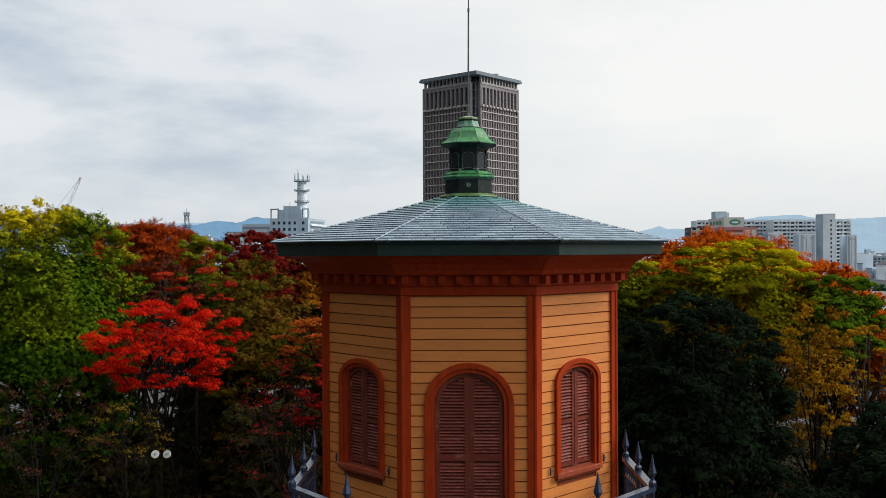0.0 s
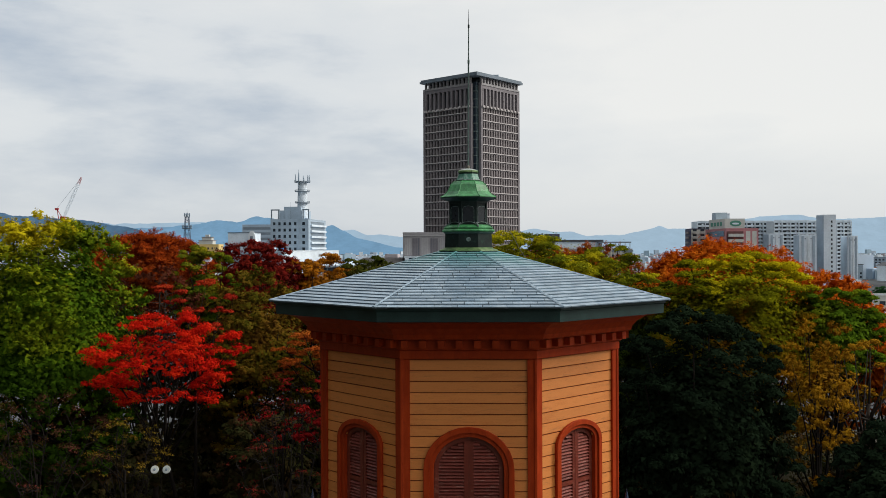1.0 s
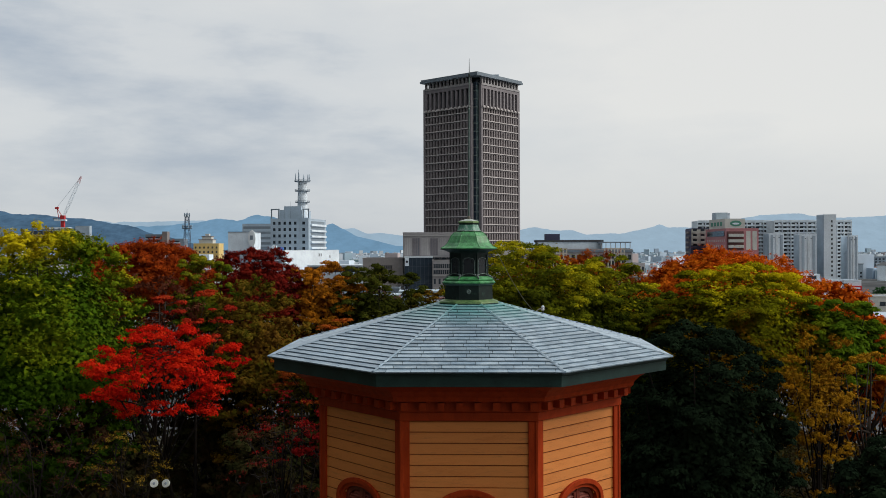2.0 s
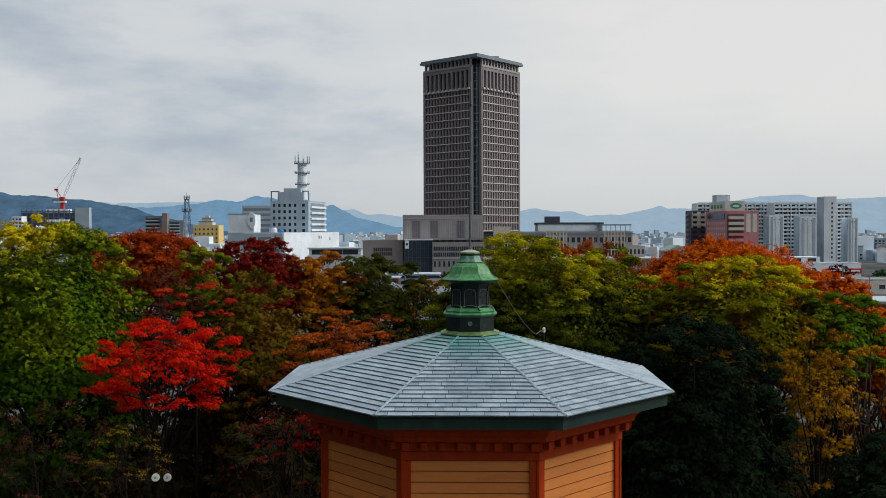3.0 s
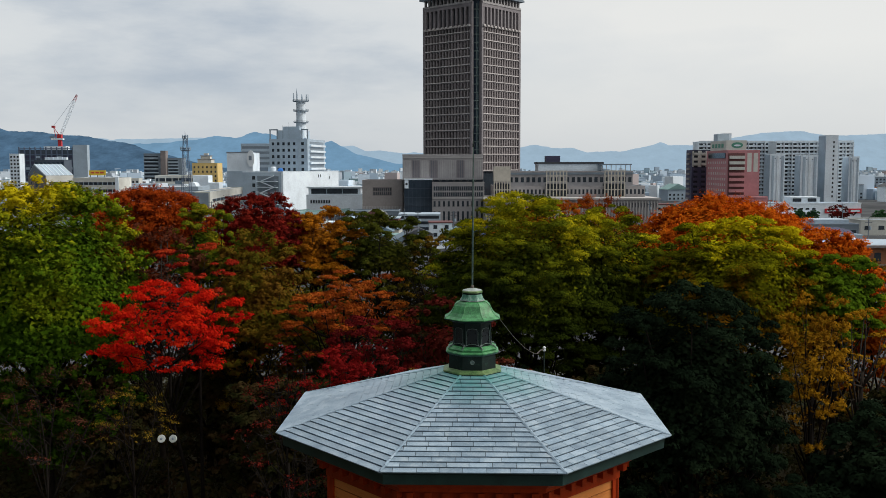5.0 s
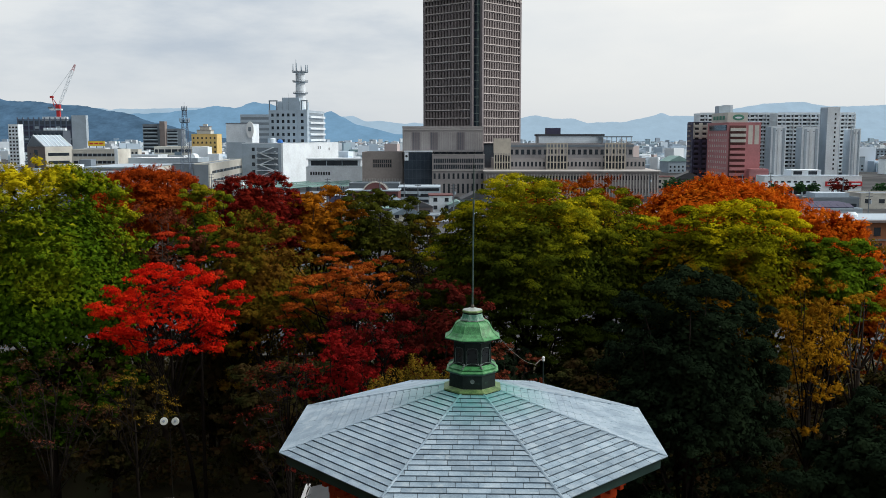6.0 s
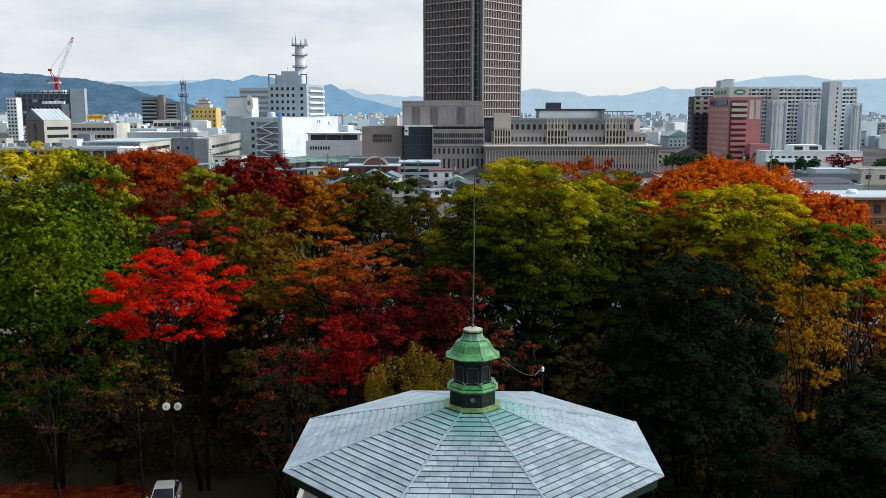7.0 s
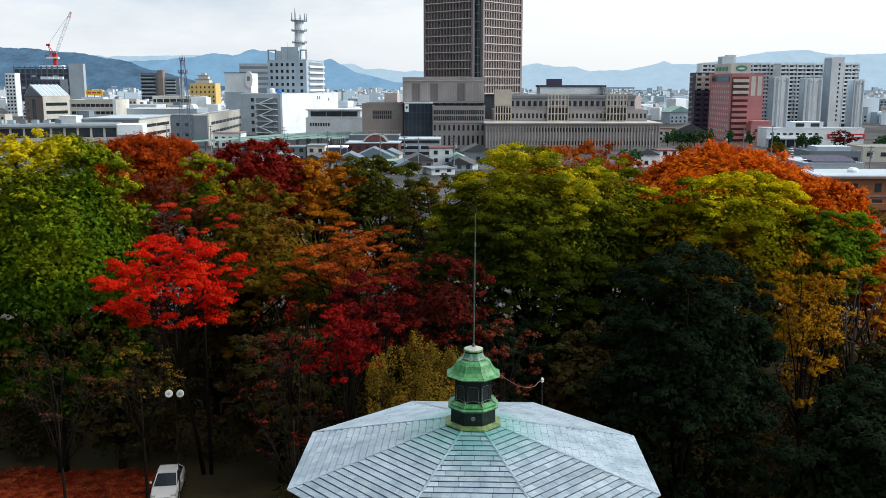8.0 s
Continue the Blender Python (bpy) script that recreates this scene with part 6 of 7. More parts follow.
    for sx, sy in ((-1, -1), (1, -1), (1, 1), (-1, 1)):
        part("leg", Build().tube([(sx * r0, sy * r0, 0), (sx * r1, sy * r1, H)], [0.17, 0.12], 4), P_FRAME, lm_)
    n = 12
    for i in range(n):
        for (ax, ay), (bx, by) in (((-1, -1), (1, -1)), ((1, -1), (1, 1)), ((1, 1), (-1, 1)), ((-1, 1), (-1, -1))):
            ra, rb = r0 + (r1 - r0) * i / n, r0 + (r1 - r0) * (i + 1) / n
            za, zb = H * i / n, H * (i + 1) / n
            part("brace", Build().tube([(ax * ra, ay * ra, za), (bx * rb, by * rb, zb)], [0.07, 0.07], 4).tube([(bx * ra, by * ra, za), (ax * rb, ay * rb, zb)], [0.07, 0.07], 4), P_FRAME, lm_)
    for z, r in ((33.2, 2.1), (38.4, 1.2)):
        part("platform", Build().ring([(r, z), (r, z + 0.3)], 10), P_STEEL, lm_)
        part("rail", Build().ring([(r, z + 1.1), (r + 0.05, z + 1.15), (r, z + 1.25), (r - 0.06, z + 1.15)], 10), P_FRAME, lm_)
        for k in range(6):
            aa = math.pi * k / 3
            part("panel_aerial", Build().box(r * math.cos(aa) - 0.14, r * math.sin(aa) - 0.14, z + 0.31, r * math.cos(aa) + 0.14, r * math.sin(aa) + 0.14, z + 1.9), P_PALE, lm_)
    part("whip", Build().tube([(0, 0, 38.71), (0, 0, 42.0)], [0.12, 0.05], 5), P_FRAME, lm_)
    # flats and others on the left
    for x0, x1, top in ((-295, -277, 32.4), (-271.4, -257.6, 28.0)):
        ob, w = block("grey_flats", "grey block of flats with balcony rows", x0, x1, 890, 16, top, P_GREY)
        for j in range(10):
            z = -4 + (top + 3) * j / 10
            part("balcony", Build().box(-w / 2 + 0.4, -1.3, z, w / 2 - 3.5, -0.01, z + 1.1), P_PALE, ob)
            part("window_band", Build().box(-w / 2 + 0.6, -0.08, z + 1.11, w / 2 - 3.7, 0.03, z + 2.6), P_GLASS, ob)
    ob, w = block("dark_slab_tower", "narrow dark stair tower beside the flats", -276.6, -271.6, 884, 8, 35.0, P_TAN)
    ob, w = block("yellow_hotel", "bright yellow block with a stepped roof crown", -219, -197, 786, 18, 22.6, P_YELLOW)
    windows(ob, w, 0, 2, 21.5, 5, 6, (1.3, 1.6))
    part("crown", Build().box(-7, 3, 23.11, 5, 14, 26.3).box(-4.6, 4.5, 26.31, 3.6, 12, 29.2).box(-2.0, 5, 29.9, 1.5, 9, 31.6), P_BEIGE, ob)
    part("crown_roof", Build().box(-7.6, 2.4, 26.301, 5.6, 14.6, 26.7).box(-5.2, 4, 29.21, 4.2, 12.6, 29.7), P_TAN, ob)
    ob, w = block("white_cinema", "white blind-walled block with grey lower cladding", -151, -133, 626, 24, 29.4, P_WHITE)
    part("grey_cladding", Build().box(-w / 2, -0.4, CITY, w / 2 - 5, -0.01, 17), P_PALE, ob)
    part("roof_edge", Build().box(-w / 2 - 0.3, -0.3, 29.9, w / 2 + 0.3, 24, 30.3), P_STEEL, ob)
    part("sign_drum", Build().ring([(2.6, 0), (2.6, 1.2)], 20, 0, pose(w / 2 - 1.2, -0.1, 25.6, 90, 0, 0) @ Matrix.Diagonal((1, 2.2, 1, 1))), P_BRIGHT, ob)
    part("sign_mark", Build().box(w / 2 - 2.4, -1.5, 24.6, w / 2 - 0.4, -1.31, 27.6), P_GREY, ob)
    ob, w = block("banded_offices", "pale office block with grey window bands", -158.6, -126, 706, 20, 37.5, P_PALE)
    ribbons(ob, w, 0, 8, 37, 7, 2.0, P_GREY)
    tb = random.Random(31)
    for i in range(44):
        y = tb.uniform(600, 900)
        x = -tb.uniform(0.30, 0.60) * (y + 14) if i % 3 else -tb.uniform(0.27, 0.46) * (y + 14)
        if -425 < x < -335 and y > 840 or -282 < x < -228 and 570 < y < 640 or -268 < x < -190 and y < 645 or -222 < x < -192 and y > 770 or -155 < x < -125 or -300 < x < -240 and y > 860:
            continue
        w_, top = tb.uniform(8, 17), tb.choice([-0.5, 1.5, 3, 4, 6, 8, 11])
        m_ = tb.choice([P_WHITE, P_PALE, P_BEIGE, P_PALE, P_GREY, P_TAN])
        ob, w = block("town_block", "small plain town block with rows of windows", x - w_ / 2, x + w_ / 2, y, tb.uniform(8, 14), top, m_, ang=tb.uniform(-20, 20))
        windows(ob, w, 0, -4.5, top - 0.6, max(1, int((top + 5) / 3.2)), max(2, int(w / 2.6)), (1.4, 1.4))
        if tb.random() < 0.4:
            roof_unit(x, y + 5, top, tb.uniform(2, 5), tb.uniform(2, 4), tb.uniform(1.5, 3), tb.choice([P_WHITE, P_PALE, P_ROOFB]))
    ob, w = block("white_flats", "narrow white block of flats at the town's edge", -384.5, -375.8, 800, 10, 31.2, P_WHITE)
    windows(ob, w, 0, -4, 30.6, 11, 3, (1.6, 1.4))
    ob, w = block("shop_block", "white block under a yellow roof sign", -303, -285, 760, 12, 11, P_WHITE)
    windows(ob, w, 0, -4, 10.4, 4, 5, (1.6, 1.4))
    rs = thing("roof_sign", "yellow roof sign board with red lettering on legs", "sign", pose(-293.5, 764, 11.1))
    part("board", Build().box(-7, -0.4, 1.8, 7, 0.4, 6.0), P_SIGNY, rs)
    for x in (-6, 0, 6):
        part("leg", Build().box(x - 0.2, -0.3, 0, x + 0.2, 0.3, 1.799), P_STEEL, rs)
    for k in range(3):
        part("lettering_bar", Build().box(-5.6 + 4 * k, -0.46, 3.4, -2.6 + 4 * k, -0.401, 4.4), P_SIGNR, rs)
    # station canopies
    for i in range(7):
        b = Build().box(-34, -1.5, 0, 34, 1.5, 0.25).box(-34, -0.2, 0.251, 34, 0.2, 0.6)
        can = thing("platform_canopy", "long pale green station platform canopy on posts", "canopy", pose(-92 + 9.5 * i, 404 + 4 * i, -1.6 + 0.3 * (i % 2), 0, 0, 62), group="station canopies")
        part("roof", b, P_ROOFG, can)
        for k in range(9):
            part("post", Build().box(-32 + 8 * k - 0.15, -0.15, CITY + 1.3, -32 + 8 * k + 0.15, 0.15, -0.001), P_STEEL, can)
    # right-hand group
    ob, w = block("pink_brick_hotel", "pink-red brick hotel with balconied bay and roof sign", 145.2, 161.8, 456, 37, 27.6, P_RED)
    bay = part("balcony_bay", Build().box(-w / 2 + 0.5, -0.6, CITY, 0.4, -0.01, 26.5), P_DRED, ob)
    for j in range(11):
        part("balcony", Build().box(-w / 2 + 0.8, -1.9, -4.8 + 2.85 * j, 0.2, -0.61, -3.3 + 2.85 * j), P_RED if j < 8 else P_BEIGE, bay)
    side = Build().box(-0.06, -0.45, 0, 0.05, 0.45, 1.1).box(-0.14, -0.55, -0.12, 0.05, 0.55, -0.001).mesh("side_window", P_BEIGE)
    for r in range(10):
        for c in range(10):
            part("window", side, None, ob, m=pose(-w / 2 - 0.01, 3.5 + 3.3 * c, -4.4 + 2.85 * r))
    part("top_glass", Build().box(-w / 2 - 0.3, 3, 24.0, -w / 2 - 0.01, 33, 26.8), P_GLASS, ob)
    for x in (3.0, 6.2):
        part("beige_panel", Build().box(x - 1.1, -0.1, 17, x + 1.1, 0.02, 26.6), P_BEIGE, ob)
    part("annexe", Build().box(0.6, -8, CITY, w / 2 + 2.0, -2.0, 3.8).box(0.9, -8.2, 3.81, w / 2 + 1.7, -2.2, 4.7), P_RED, ob)
    windows(ob, w, -8.0, -3, 2.5, 1, 2, (1.2, 1.4), x0=1.4, x1=7.5)
    sg = thing("hotel_roof_sign", "pale roof sign box with green oval emblem", "sign", pose(150.6, 459, 28.15))
    part("board", Build().box(-5.2, 0, 0, 5.2, 28, 5.0), P_BEIGE, sg)
    part("roof_house", Build().box(-1.2, 28.01, 0, 4.8, 36, 9.2), P_PALE, sg)
    b = Build()
    b.ring([(1, 0), (1, 0.15)], 20, 0, pose(0.4, -0.01, 2.5, 90, 0, 0) @ Matrix.Diagonal((3.0, 1.5, 1, 1)))
    part("oval_emblem", b, P_SIGNG, sg)
    part("oval_mark", Build().ring([(1, 0), (1, 0.1)], 16, 0, pose(0.4, -0.17, 2.4, 90, 0, 0) @ Matrix.Diagonal((1.8, 0.5, 1, 1))), P_WHITE, sg)
    for k in range(4):
        part("lettering_bar", Build().box(-5.32, 4.5 + 5.4 * k, 1.4, -5.21, 8.2 + 5.4 * k, 3.4), P_SIGNG, sg)
    ob, w = block("navy_flats", "navy tiled block of flats with pale top storeys", 139.2, 152.5, 500, 12, 28.5, P_NAVY)
    part("tiled_side", Build().box(-w / 2 - 0.25, 0.1, CITY, -w / 2 - 0.01, 11.9, 28.4), P_NAVY, ob)
    part("pale_top", Build().box(-w / 2, -0.15, 19.5, w / 2, -0.01, 28.4), P_BEIGE, ob)
    for j in range(12):
        z = -4.6 + 2.8 * j
        for k in range(3):
            x = -w / 2 + 0.6 + 4.3 * k
            part("balcony", Build().box(x, -1.3, z, x + 2.6, -0.16, z + 1.15), P_NAVY if j < 9 else P_BEIGE, ob)
            part("window", Build().box(x + 0.2, -0.22, z + 1.2, x + 2.4, -0.155, z + 2.4), P_GLASS, ob)
        part("side_balcony", Build().box(-w / 2 - 0.9, 3, z, -w / 2 - 0.251, 9, z + 1.1), P_TAN, ob)

    def balcony_flats(name, label, x0, x1, y, top, fl, bays, wall):
        """A slab of flats: one balcony to each bay and storey between party walls, dark glazing set back behind."""
        ob, w = block(name, label, x0, x1, y, 14, top, wall)
        part("set_back_glazing", Build().box(-w / 2 + 0.5, -0.1, CITY, w / 2 - 0.5, -0.01, top - 0.8), P_GLASS, ob)
        bw = w / bays
        slab = Build().box(-bw / 2 + 0.28, -1.8, 0, bw / 2 - 0.28, -0.101, 0.22).box(-bw / 2 + 0.28, -1.8, 0.221, bw / 2 - 0.28, -1.62, 1.25).mesh("balcony", P_WHITE)
        leaf = Build().box(-0.7, -0.35, 0, 0.7, -0.102, 2.1).mesh("wall_panel", P_FLATS)
        for j in range(fl):
            z = -4.0 + (top + 3.2) * j / fl
            for i in range(bays):
                x = -w / 2 + bw * (i + 0.5)
                part("balcony", slab, None, ob, m=pose(x, 0, z))
                part("wall_panel", leaf, None, ob, m=pose(x + bw * 0.2, 0, z + 0.23))
        for i in range(bays + 1):
            x = -w / 2 + bw * i
            part("party_wall", Build().box(x - 0.25, -2.0, CITY, x + 0.25, -0.105, top), wall, ob)
        part("roof_rail", Build().box(-w / 2, -2.0, top + 0.2, w / 2, -1.7, top + 0.9), P_WHITE, ob)
        return ob, w

    balcony_flats("white_flats", "pale block of flats behind the hotel", 181.2, 234.3, 640, 36.6, 15, 9, P_FLATS)
    roof_unit(202.6, 646, 36.7, 6.2, 6, 6, P_WHITE, "lift_house", "white lift house on a flat roof")
    balcony_flats("white_flats", "tall white block of flats with balcony rows", 229.5, 264.0, 622, 36.2, 15, 6, P_FLATS)
    balcony_flats("white_flats", "tall white block of flats beside a stair tower", 268.0, 283.0, 622, 36.2, 15, 3, P_FLATS)
    for x0, x1, y, top in ((217.0, 227, 596, 27.1), (237.4, 248.9, 596, 26.4), (269.6, 276.4, 596, 25.4)):
        ob, w = block("ribbed_wall_tower", "pale grey windowless tower volume with vertical ribs", x0, x1, y, 10, top, P_WHITE)
        # darker paint panel puts the left face's shade into its colour
        part("shaded_side", Build().box(-w / 2 - 0.2, 0.2, CITY, -w / 2 - 0.01, 9.8, top - 0.2), P_PALE, ob)
        for k, x in enumerate((-w * 0.30, w * 0.02, w * 0.34)):
            part("rib", Build().box(x - w * 0.07, -0.45, CITY, x + w * 0.07, -0.01, top - 0.6), P_FLATS if k % 2 else P_PALE, ob)
        for x in (-w * 0.16, w * 0.18):
            part("vent", Build().ring([(0.4, 0), (0.4, 0.1)], 10, 0, pose(x, -0.02, top - 2.4, 90, 0, 0)), P_GREY, ob)
    ob, w = block("stair_tower", "tall white stair tower with small square windows", 254.6, 262.8, 598, 12, 39.6, P_WHITE)
    # shade of the tower's left face, painted on as a darker panel
    part("shaded_side", Build().box(-w / 2 - 0.2, 0.2, CITY, -w / 2 - 0.01, 11.8, 39.4), P_PALE, ob)
    windows(ob, w, 0, -2, 37, 13, 1, (1.0, 1.3), x0=-1.0, x1=3.4)
    ob, w = block("shopping_hall", "long white shopping hall with red signs and dark ground-floor openings", 148.6, 193.5, 410, 12, 2.4, P_WHITE)
    part("ground_opening", Build().box(-w / 2 + 0.4, -0.1, CITY, w / 2 - 22, 0.02, -2.2), P_GLASS, ob)
    for i in range(6):
        x = -w / 2 + 0.6 + 4.2 * i
        part("pier", Build().box(x - 0.35, -0.4, CITY, x + 0.35, -0.101, -2.0), P_PALE, ob)
    part("canopy", Build().box(-w / 2, -1.6, -2.2, w / 2 - 21, -0.05, -1.6), P_WHITE, ob)
    windows(ob, w, 0, -0.9, 1.4, 1, 8, (1.6, 0.7), x0=-w / 2 + 1, x1=2)
    part("roof_storey", Build().box(-9.5, 2, 2.5, 4.2, 11, 5.6), P_WHITE, ob)
    for x in (-6.6, 0.4):
        part("window", Build().box(x - 2.0, 1.9, 3.4, x + 2.0, 2.02, 5.0), P_GLASS, ob)
    for x in (8.6, 19.6):
        part("red_sign", Build().box(x - 3.0, -0.5, -1.9, x + 3.0, -0.05, 0.3), P_SIGNR, ob)
        part("lettering_bar", Build().box(x - 2.1, -0.6, -1.2, x + 2.1, -0.501, -0.4), P_WHITE, ob)
    ob, w = block("terracotta_house", "terracotta rendered house with dark windows and flat roof", 84.5, 122, 192, 16, 2.0, P_ORANGE, parapet=0)
    part("flat_eave", Build().box(-w / 2 - 0.9, -1.4, 2.01, w / 2 + 0.7, 16.5, 2.5), P_TAN, ob)
    part("roof_deck", Build().box(-w / 2, -0.6, 2.51, w / 2, 16.0, 2.62), P_PALE, ob)
    windows(ob, w, 0, -1.6, 1.4, 1, 7, (1.5, 1.8))
    windows(ob, w, 0, -5.4, -2.2, 1, 7, (2.4, 2.0))
    part("string_course", Build().box(-w / 2, -0.35, -2.2, w / 2, 0.02, -1.8), P_TAN, ob)
    part("balcony_front", Build().box(-8, -1.8, -5.0, -2, -0.02, -3.6), P_ORANGE, ob)
    lone("roof_tank", Build().ring([(1.3, 0), (1.3, 0.5), (0.8, 1.0)], 14), P_WHITE, "low round white tank on a flat roof", "tank", pose(95.5, 200, 2.62))
    ob, w = block("solar_roof_house", "grey-white flat-roofed house with solar panels", 104, 121, 250, 26, 0.0, P_PALE)
    windows(ob, w, 0, -4, -0.8, 1, 5, (1.8, 1.4))
    for i in range(6):
        for j in range(3):
            part("solar_panel", Build().box(-1.0, -1.6, 0, 1.0, 1.6, 0.1, pose(-4.2 + 2.1 * i, 4.5 + 3.6 * j, 1.0 + 0.1 * j, 16, 0, 0)), P_NAVY, ob)
    for i in range(3):
        part("panel_stand", Build().box(-5, 3.0 + 3.6 * i, 0.1, 7.4, 3.2 + 3.6 * i, 0.5), P_STEEL, ob)
    ob, w = block("grey_annexe", "grey block with dark strip window behind the solar roof", 122, 139, 292, 14, 0.4, P_GREY)
    ribbons(ob, w, 0, -4, 0.0, 1, 1.5, mull=5)
    part("roof_storey", Build().box(-5.5, 2, 0.5, 6, 10, 2.2), P_PALE, ob)
    ob, w = block("beige_corner_house", "beige flat-roofed block with small dark windows", 157, 178, 330, 14, -0.6, P_BEIGE)
    windows(ob, w, 0, -5.2, -0.9, 1, 4, (2.2, 1.4))
    ob, w = block("orange_shop", "low orange and yellow rendered shop", 350, 378, 760, 14, 0.6, P_ORANGE)
    part("yellow_front", Build().box(0, -0.3, -8, w / 2, -0.01, -0.6), P_YELLOW, ob)
    windows(ob, w, -0.3, -5, 0, 1, 4, (1.8, 1.8), x0=0)
    ob, w = block("grey_far_flats", "grey block of flats at the town's edge", 377, 400, 800, 16, 9.0, P_GREY)
    windows(ob, w, 0, -5, 8.6, 5, 7, (1.8, 1.5))


town()


# --- small houses
def house(x, y, w, d, h, ang, wall, roof, gable=True, rnd=random):
    ob = thing("house", "small pale town house with pitched roof" if gable else "small flat-roofed town house", "house", pose(x, y, CITY, 0, 0, ang), group="town houses")
    part("wall", Build().box(-w / 2, -d / 2, -0.2, w / 2, d / 2, h), wall, ob)
    if gable:
        e, rz = 0.6, w * 0.24
        b = Build().add([(-w / 2 - e, -d / 2 - e, h - 0.1), (w / 2 + e, -d / 2 - e, h - 0.1), (w / 2 + e, d / 2 + e, h - 0.1), (-w / 2 - e, d / 2 + e, h - 0.1),
                         (0, -d / 2 - e, h + rz), (0, d / 2 + e, h + rz)], [(0, 1, 4), (2, 3, 5), (1, 2, 5, 4), (3, 0, 4, 5), (3, 2, 1, 0)])
    else:
        b = Build().box(-w / 2 - 0.3, -d / 2 - 0.3, h + 0.001, w / 2 + 0.3, d / 2 + 0.3, h + 0.4)
    part("roof", b, roof, ob)
    me = bpy.data.meshes.get("house_window") or Build().box(-0.7, -0.06, 0, 0.7, 0.05, 1.3).box(-0.8, -0.1, -0.1, 0.8, 0.05, -0.001).mesh("house_window", P_GLASS)
    for zz in ([1.0, 3.8] if h > 5 else [1.0]):
        for i in range(max(2, int(w / 3))):
            part("window", me, None, ob, m=pose(-w / 2 + w * (i + 0.5) / max(2, int(w / 3)), -d / 2, zz))


def houses():
    rnd = random.Random(11)
    walls = [P_WHITE, P_PALE, P_BEIGE, P_GREY, P_WHITE, P_TAN]
    roofs = [P_ROOF, P_ROOFB, P_GREY, P_ROOF, P_ROOFG, P_DRED]
    # row seen over the low trees
    house(-41.6, 336, 9, 9, 5.0, 2, P_NAVY, P_WHITE, False)
    house(-27.9, 348, 20.5, 12, 6.0, -2, P_DRED, P_PALE, False)
    ar = thing("arched_roof", "dark barrel roof with pale rim on the red-brown hall", "roof", pose(-27.0, 346, 0.4))
    part("vault", Build().ring([(5.2, 0), (5.2, 10)], 28, 0, pose(0, 0, -2.2, -90, 0, 0)), P_ROOF, ar)
    part("rim", Build().ring([(5.5, -0.6), (5.5, -0.01)], 28, 0, pose(0, 0, -2.2, -90, 0, 0)), P_BEIGE, ar)
    part("gable_face", Build().ring([(5.0, -0.9), (5.0, -0.61)], 28, 0, pose(0, 0, -2.2, -90, 0, 0)), P_DRED, ar)
    house(-31.8, 296, 12.6, 10, 3.2, 2, P_BEIGE, P_ROOFB)
    house(-25.1, 312, 13.4, 10, 3.6, 2, P_BEIGE, P_ROOFB)
    house(-17.2, 303, 8, 9, 2.6, 4, P_TAN, P_ROOFG, False)
    house(-47.8, 331, 6.5, 9, 6.0, 0, P_BEIGE, P_GREY, False)
    house(-58.5, 332, 13, 9, 5.4, 3, P_GREY, P_ROOFB, False)
    house(-74, 345, 12, 9, 4.6, 0, P_PALE, P_ROOF)
    house(-98.5, 408, 13, 9, 6.6, -4, P_BRIGHT, P_TAN, False)
    house(-1.4, 322, 8.2, 9, 5.8, 3, P_WHITE, P_DRED, False)
    house(4.5, 316, 6, 8, 3.0, 3, P_PALE, P_ROOFG)
    for x, y, w, h, ang, wall, roof, pitched in ((-9, 300, 9, 3.4, 8, P_TAN, P_ROOF, True), (-20, 322, 8, 3.6, -6, P_BEIGE, P_ROOFB, True), (6, 296, 9, 2.4, -14, P_PALE, P_ROOF, True),
                                                  (-13, 286, 10, 2.2, 12, P_BEIGE, P_ROOFB, True), (-44, 300, 10, 3.0, -10, P_WHITE, P_ROOF, True), (-2, 284, 8, 1.8, 20, P_WHITE, P_GREY, False),
                                                  (12, 330, 11, 4.2, 6, P_GREY, P_ROOF, True), (-56, 308, 9, 3.4, 14, P_BEIGE, P_ROOFG, True), (-70, 316, 10, 3.8, -8, P_PALE, P_ROOF, True)):
        house(x, y, w, 9, h, ang, wall, roof, pitched)
    house(70, 312, 9, 9, 4.4, 12, P_WHITE, P_ROOF)
    house(80, 318, 7, 8, 5.2, 8, P_BRIGHT, P_DRED, False)
    pk, w = block("parking_deck", "open parking deck with dark storeys between pale parapets", -18.6, -1.5, 356, 16, 1.0, P_PALE, parapet=0)
    for j in range(3):
        # shade inside each open level, put on as a dark strip
        part("open_storey", Build().box(-w / 2 + 0.5, -0.06, -5.4 + 2.3 * j, w / 2 - 0.5, 0.1, -4.2 + 2.3 * j), P_GLASS, pk)
    pk, w = block("long_shed", "long grey shed with dark openings", -40, -19, 372, 12, 1.2, P_GREY)
    windows(pk, w, 0, -4.5, 1.0, 1, 3, (4.0, 2.2))
    for i in range(110):
        y = rnd.uniform(150, 380)
        x = rnd.choice([rnd.uniform(-0.55, -0.10), rnd.uniform(0.03, 0.56)]) * (y + 14)
        if -0.06 < x / (y + 14) < 0.20 or 60 < x < 125 and 170 < y < 285:
            continue
        if y > 240 and 0.19 < x / (y + 14) < 0.53 or -82 < x < 14:
            continue
        if -240 < x < -100 and y > 360:
            continue
        house(x, y, rnd.uniform(7, 13), rnd.uniform(8, 12), rnd.choice([3.6, 5.8, 6.2, 6.8]), rnd.uniform(-25, 25), rnd.choice(walls), rnd.choice(roofs), rnd.random() < 0.6, rnd)
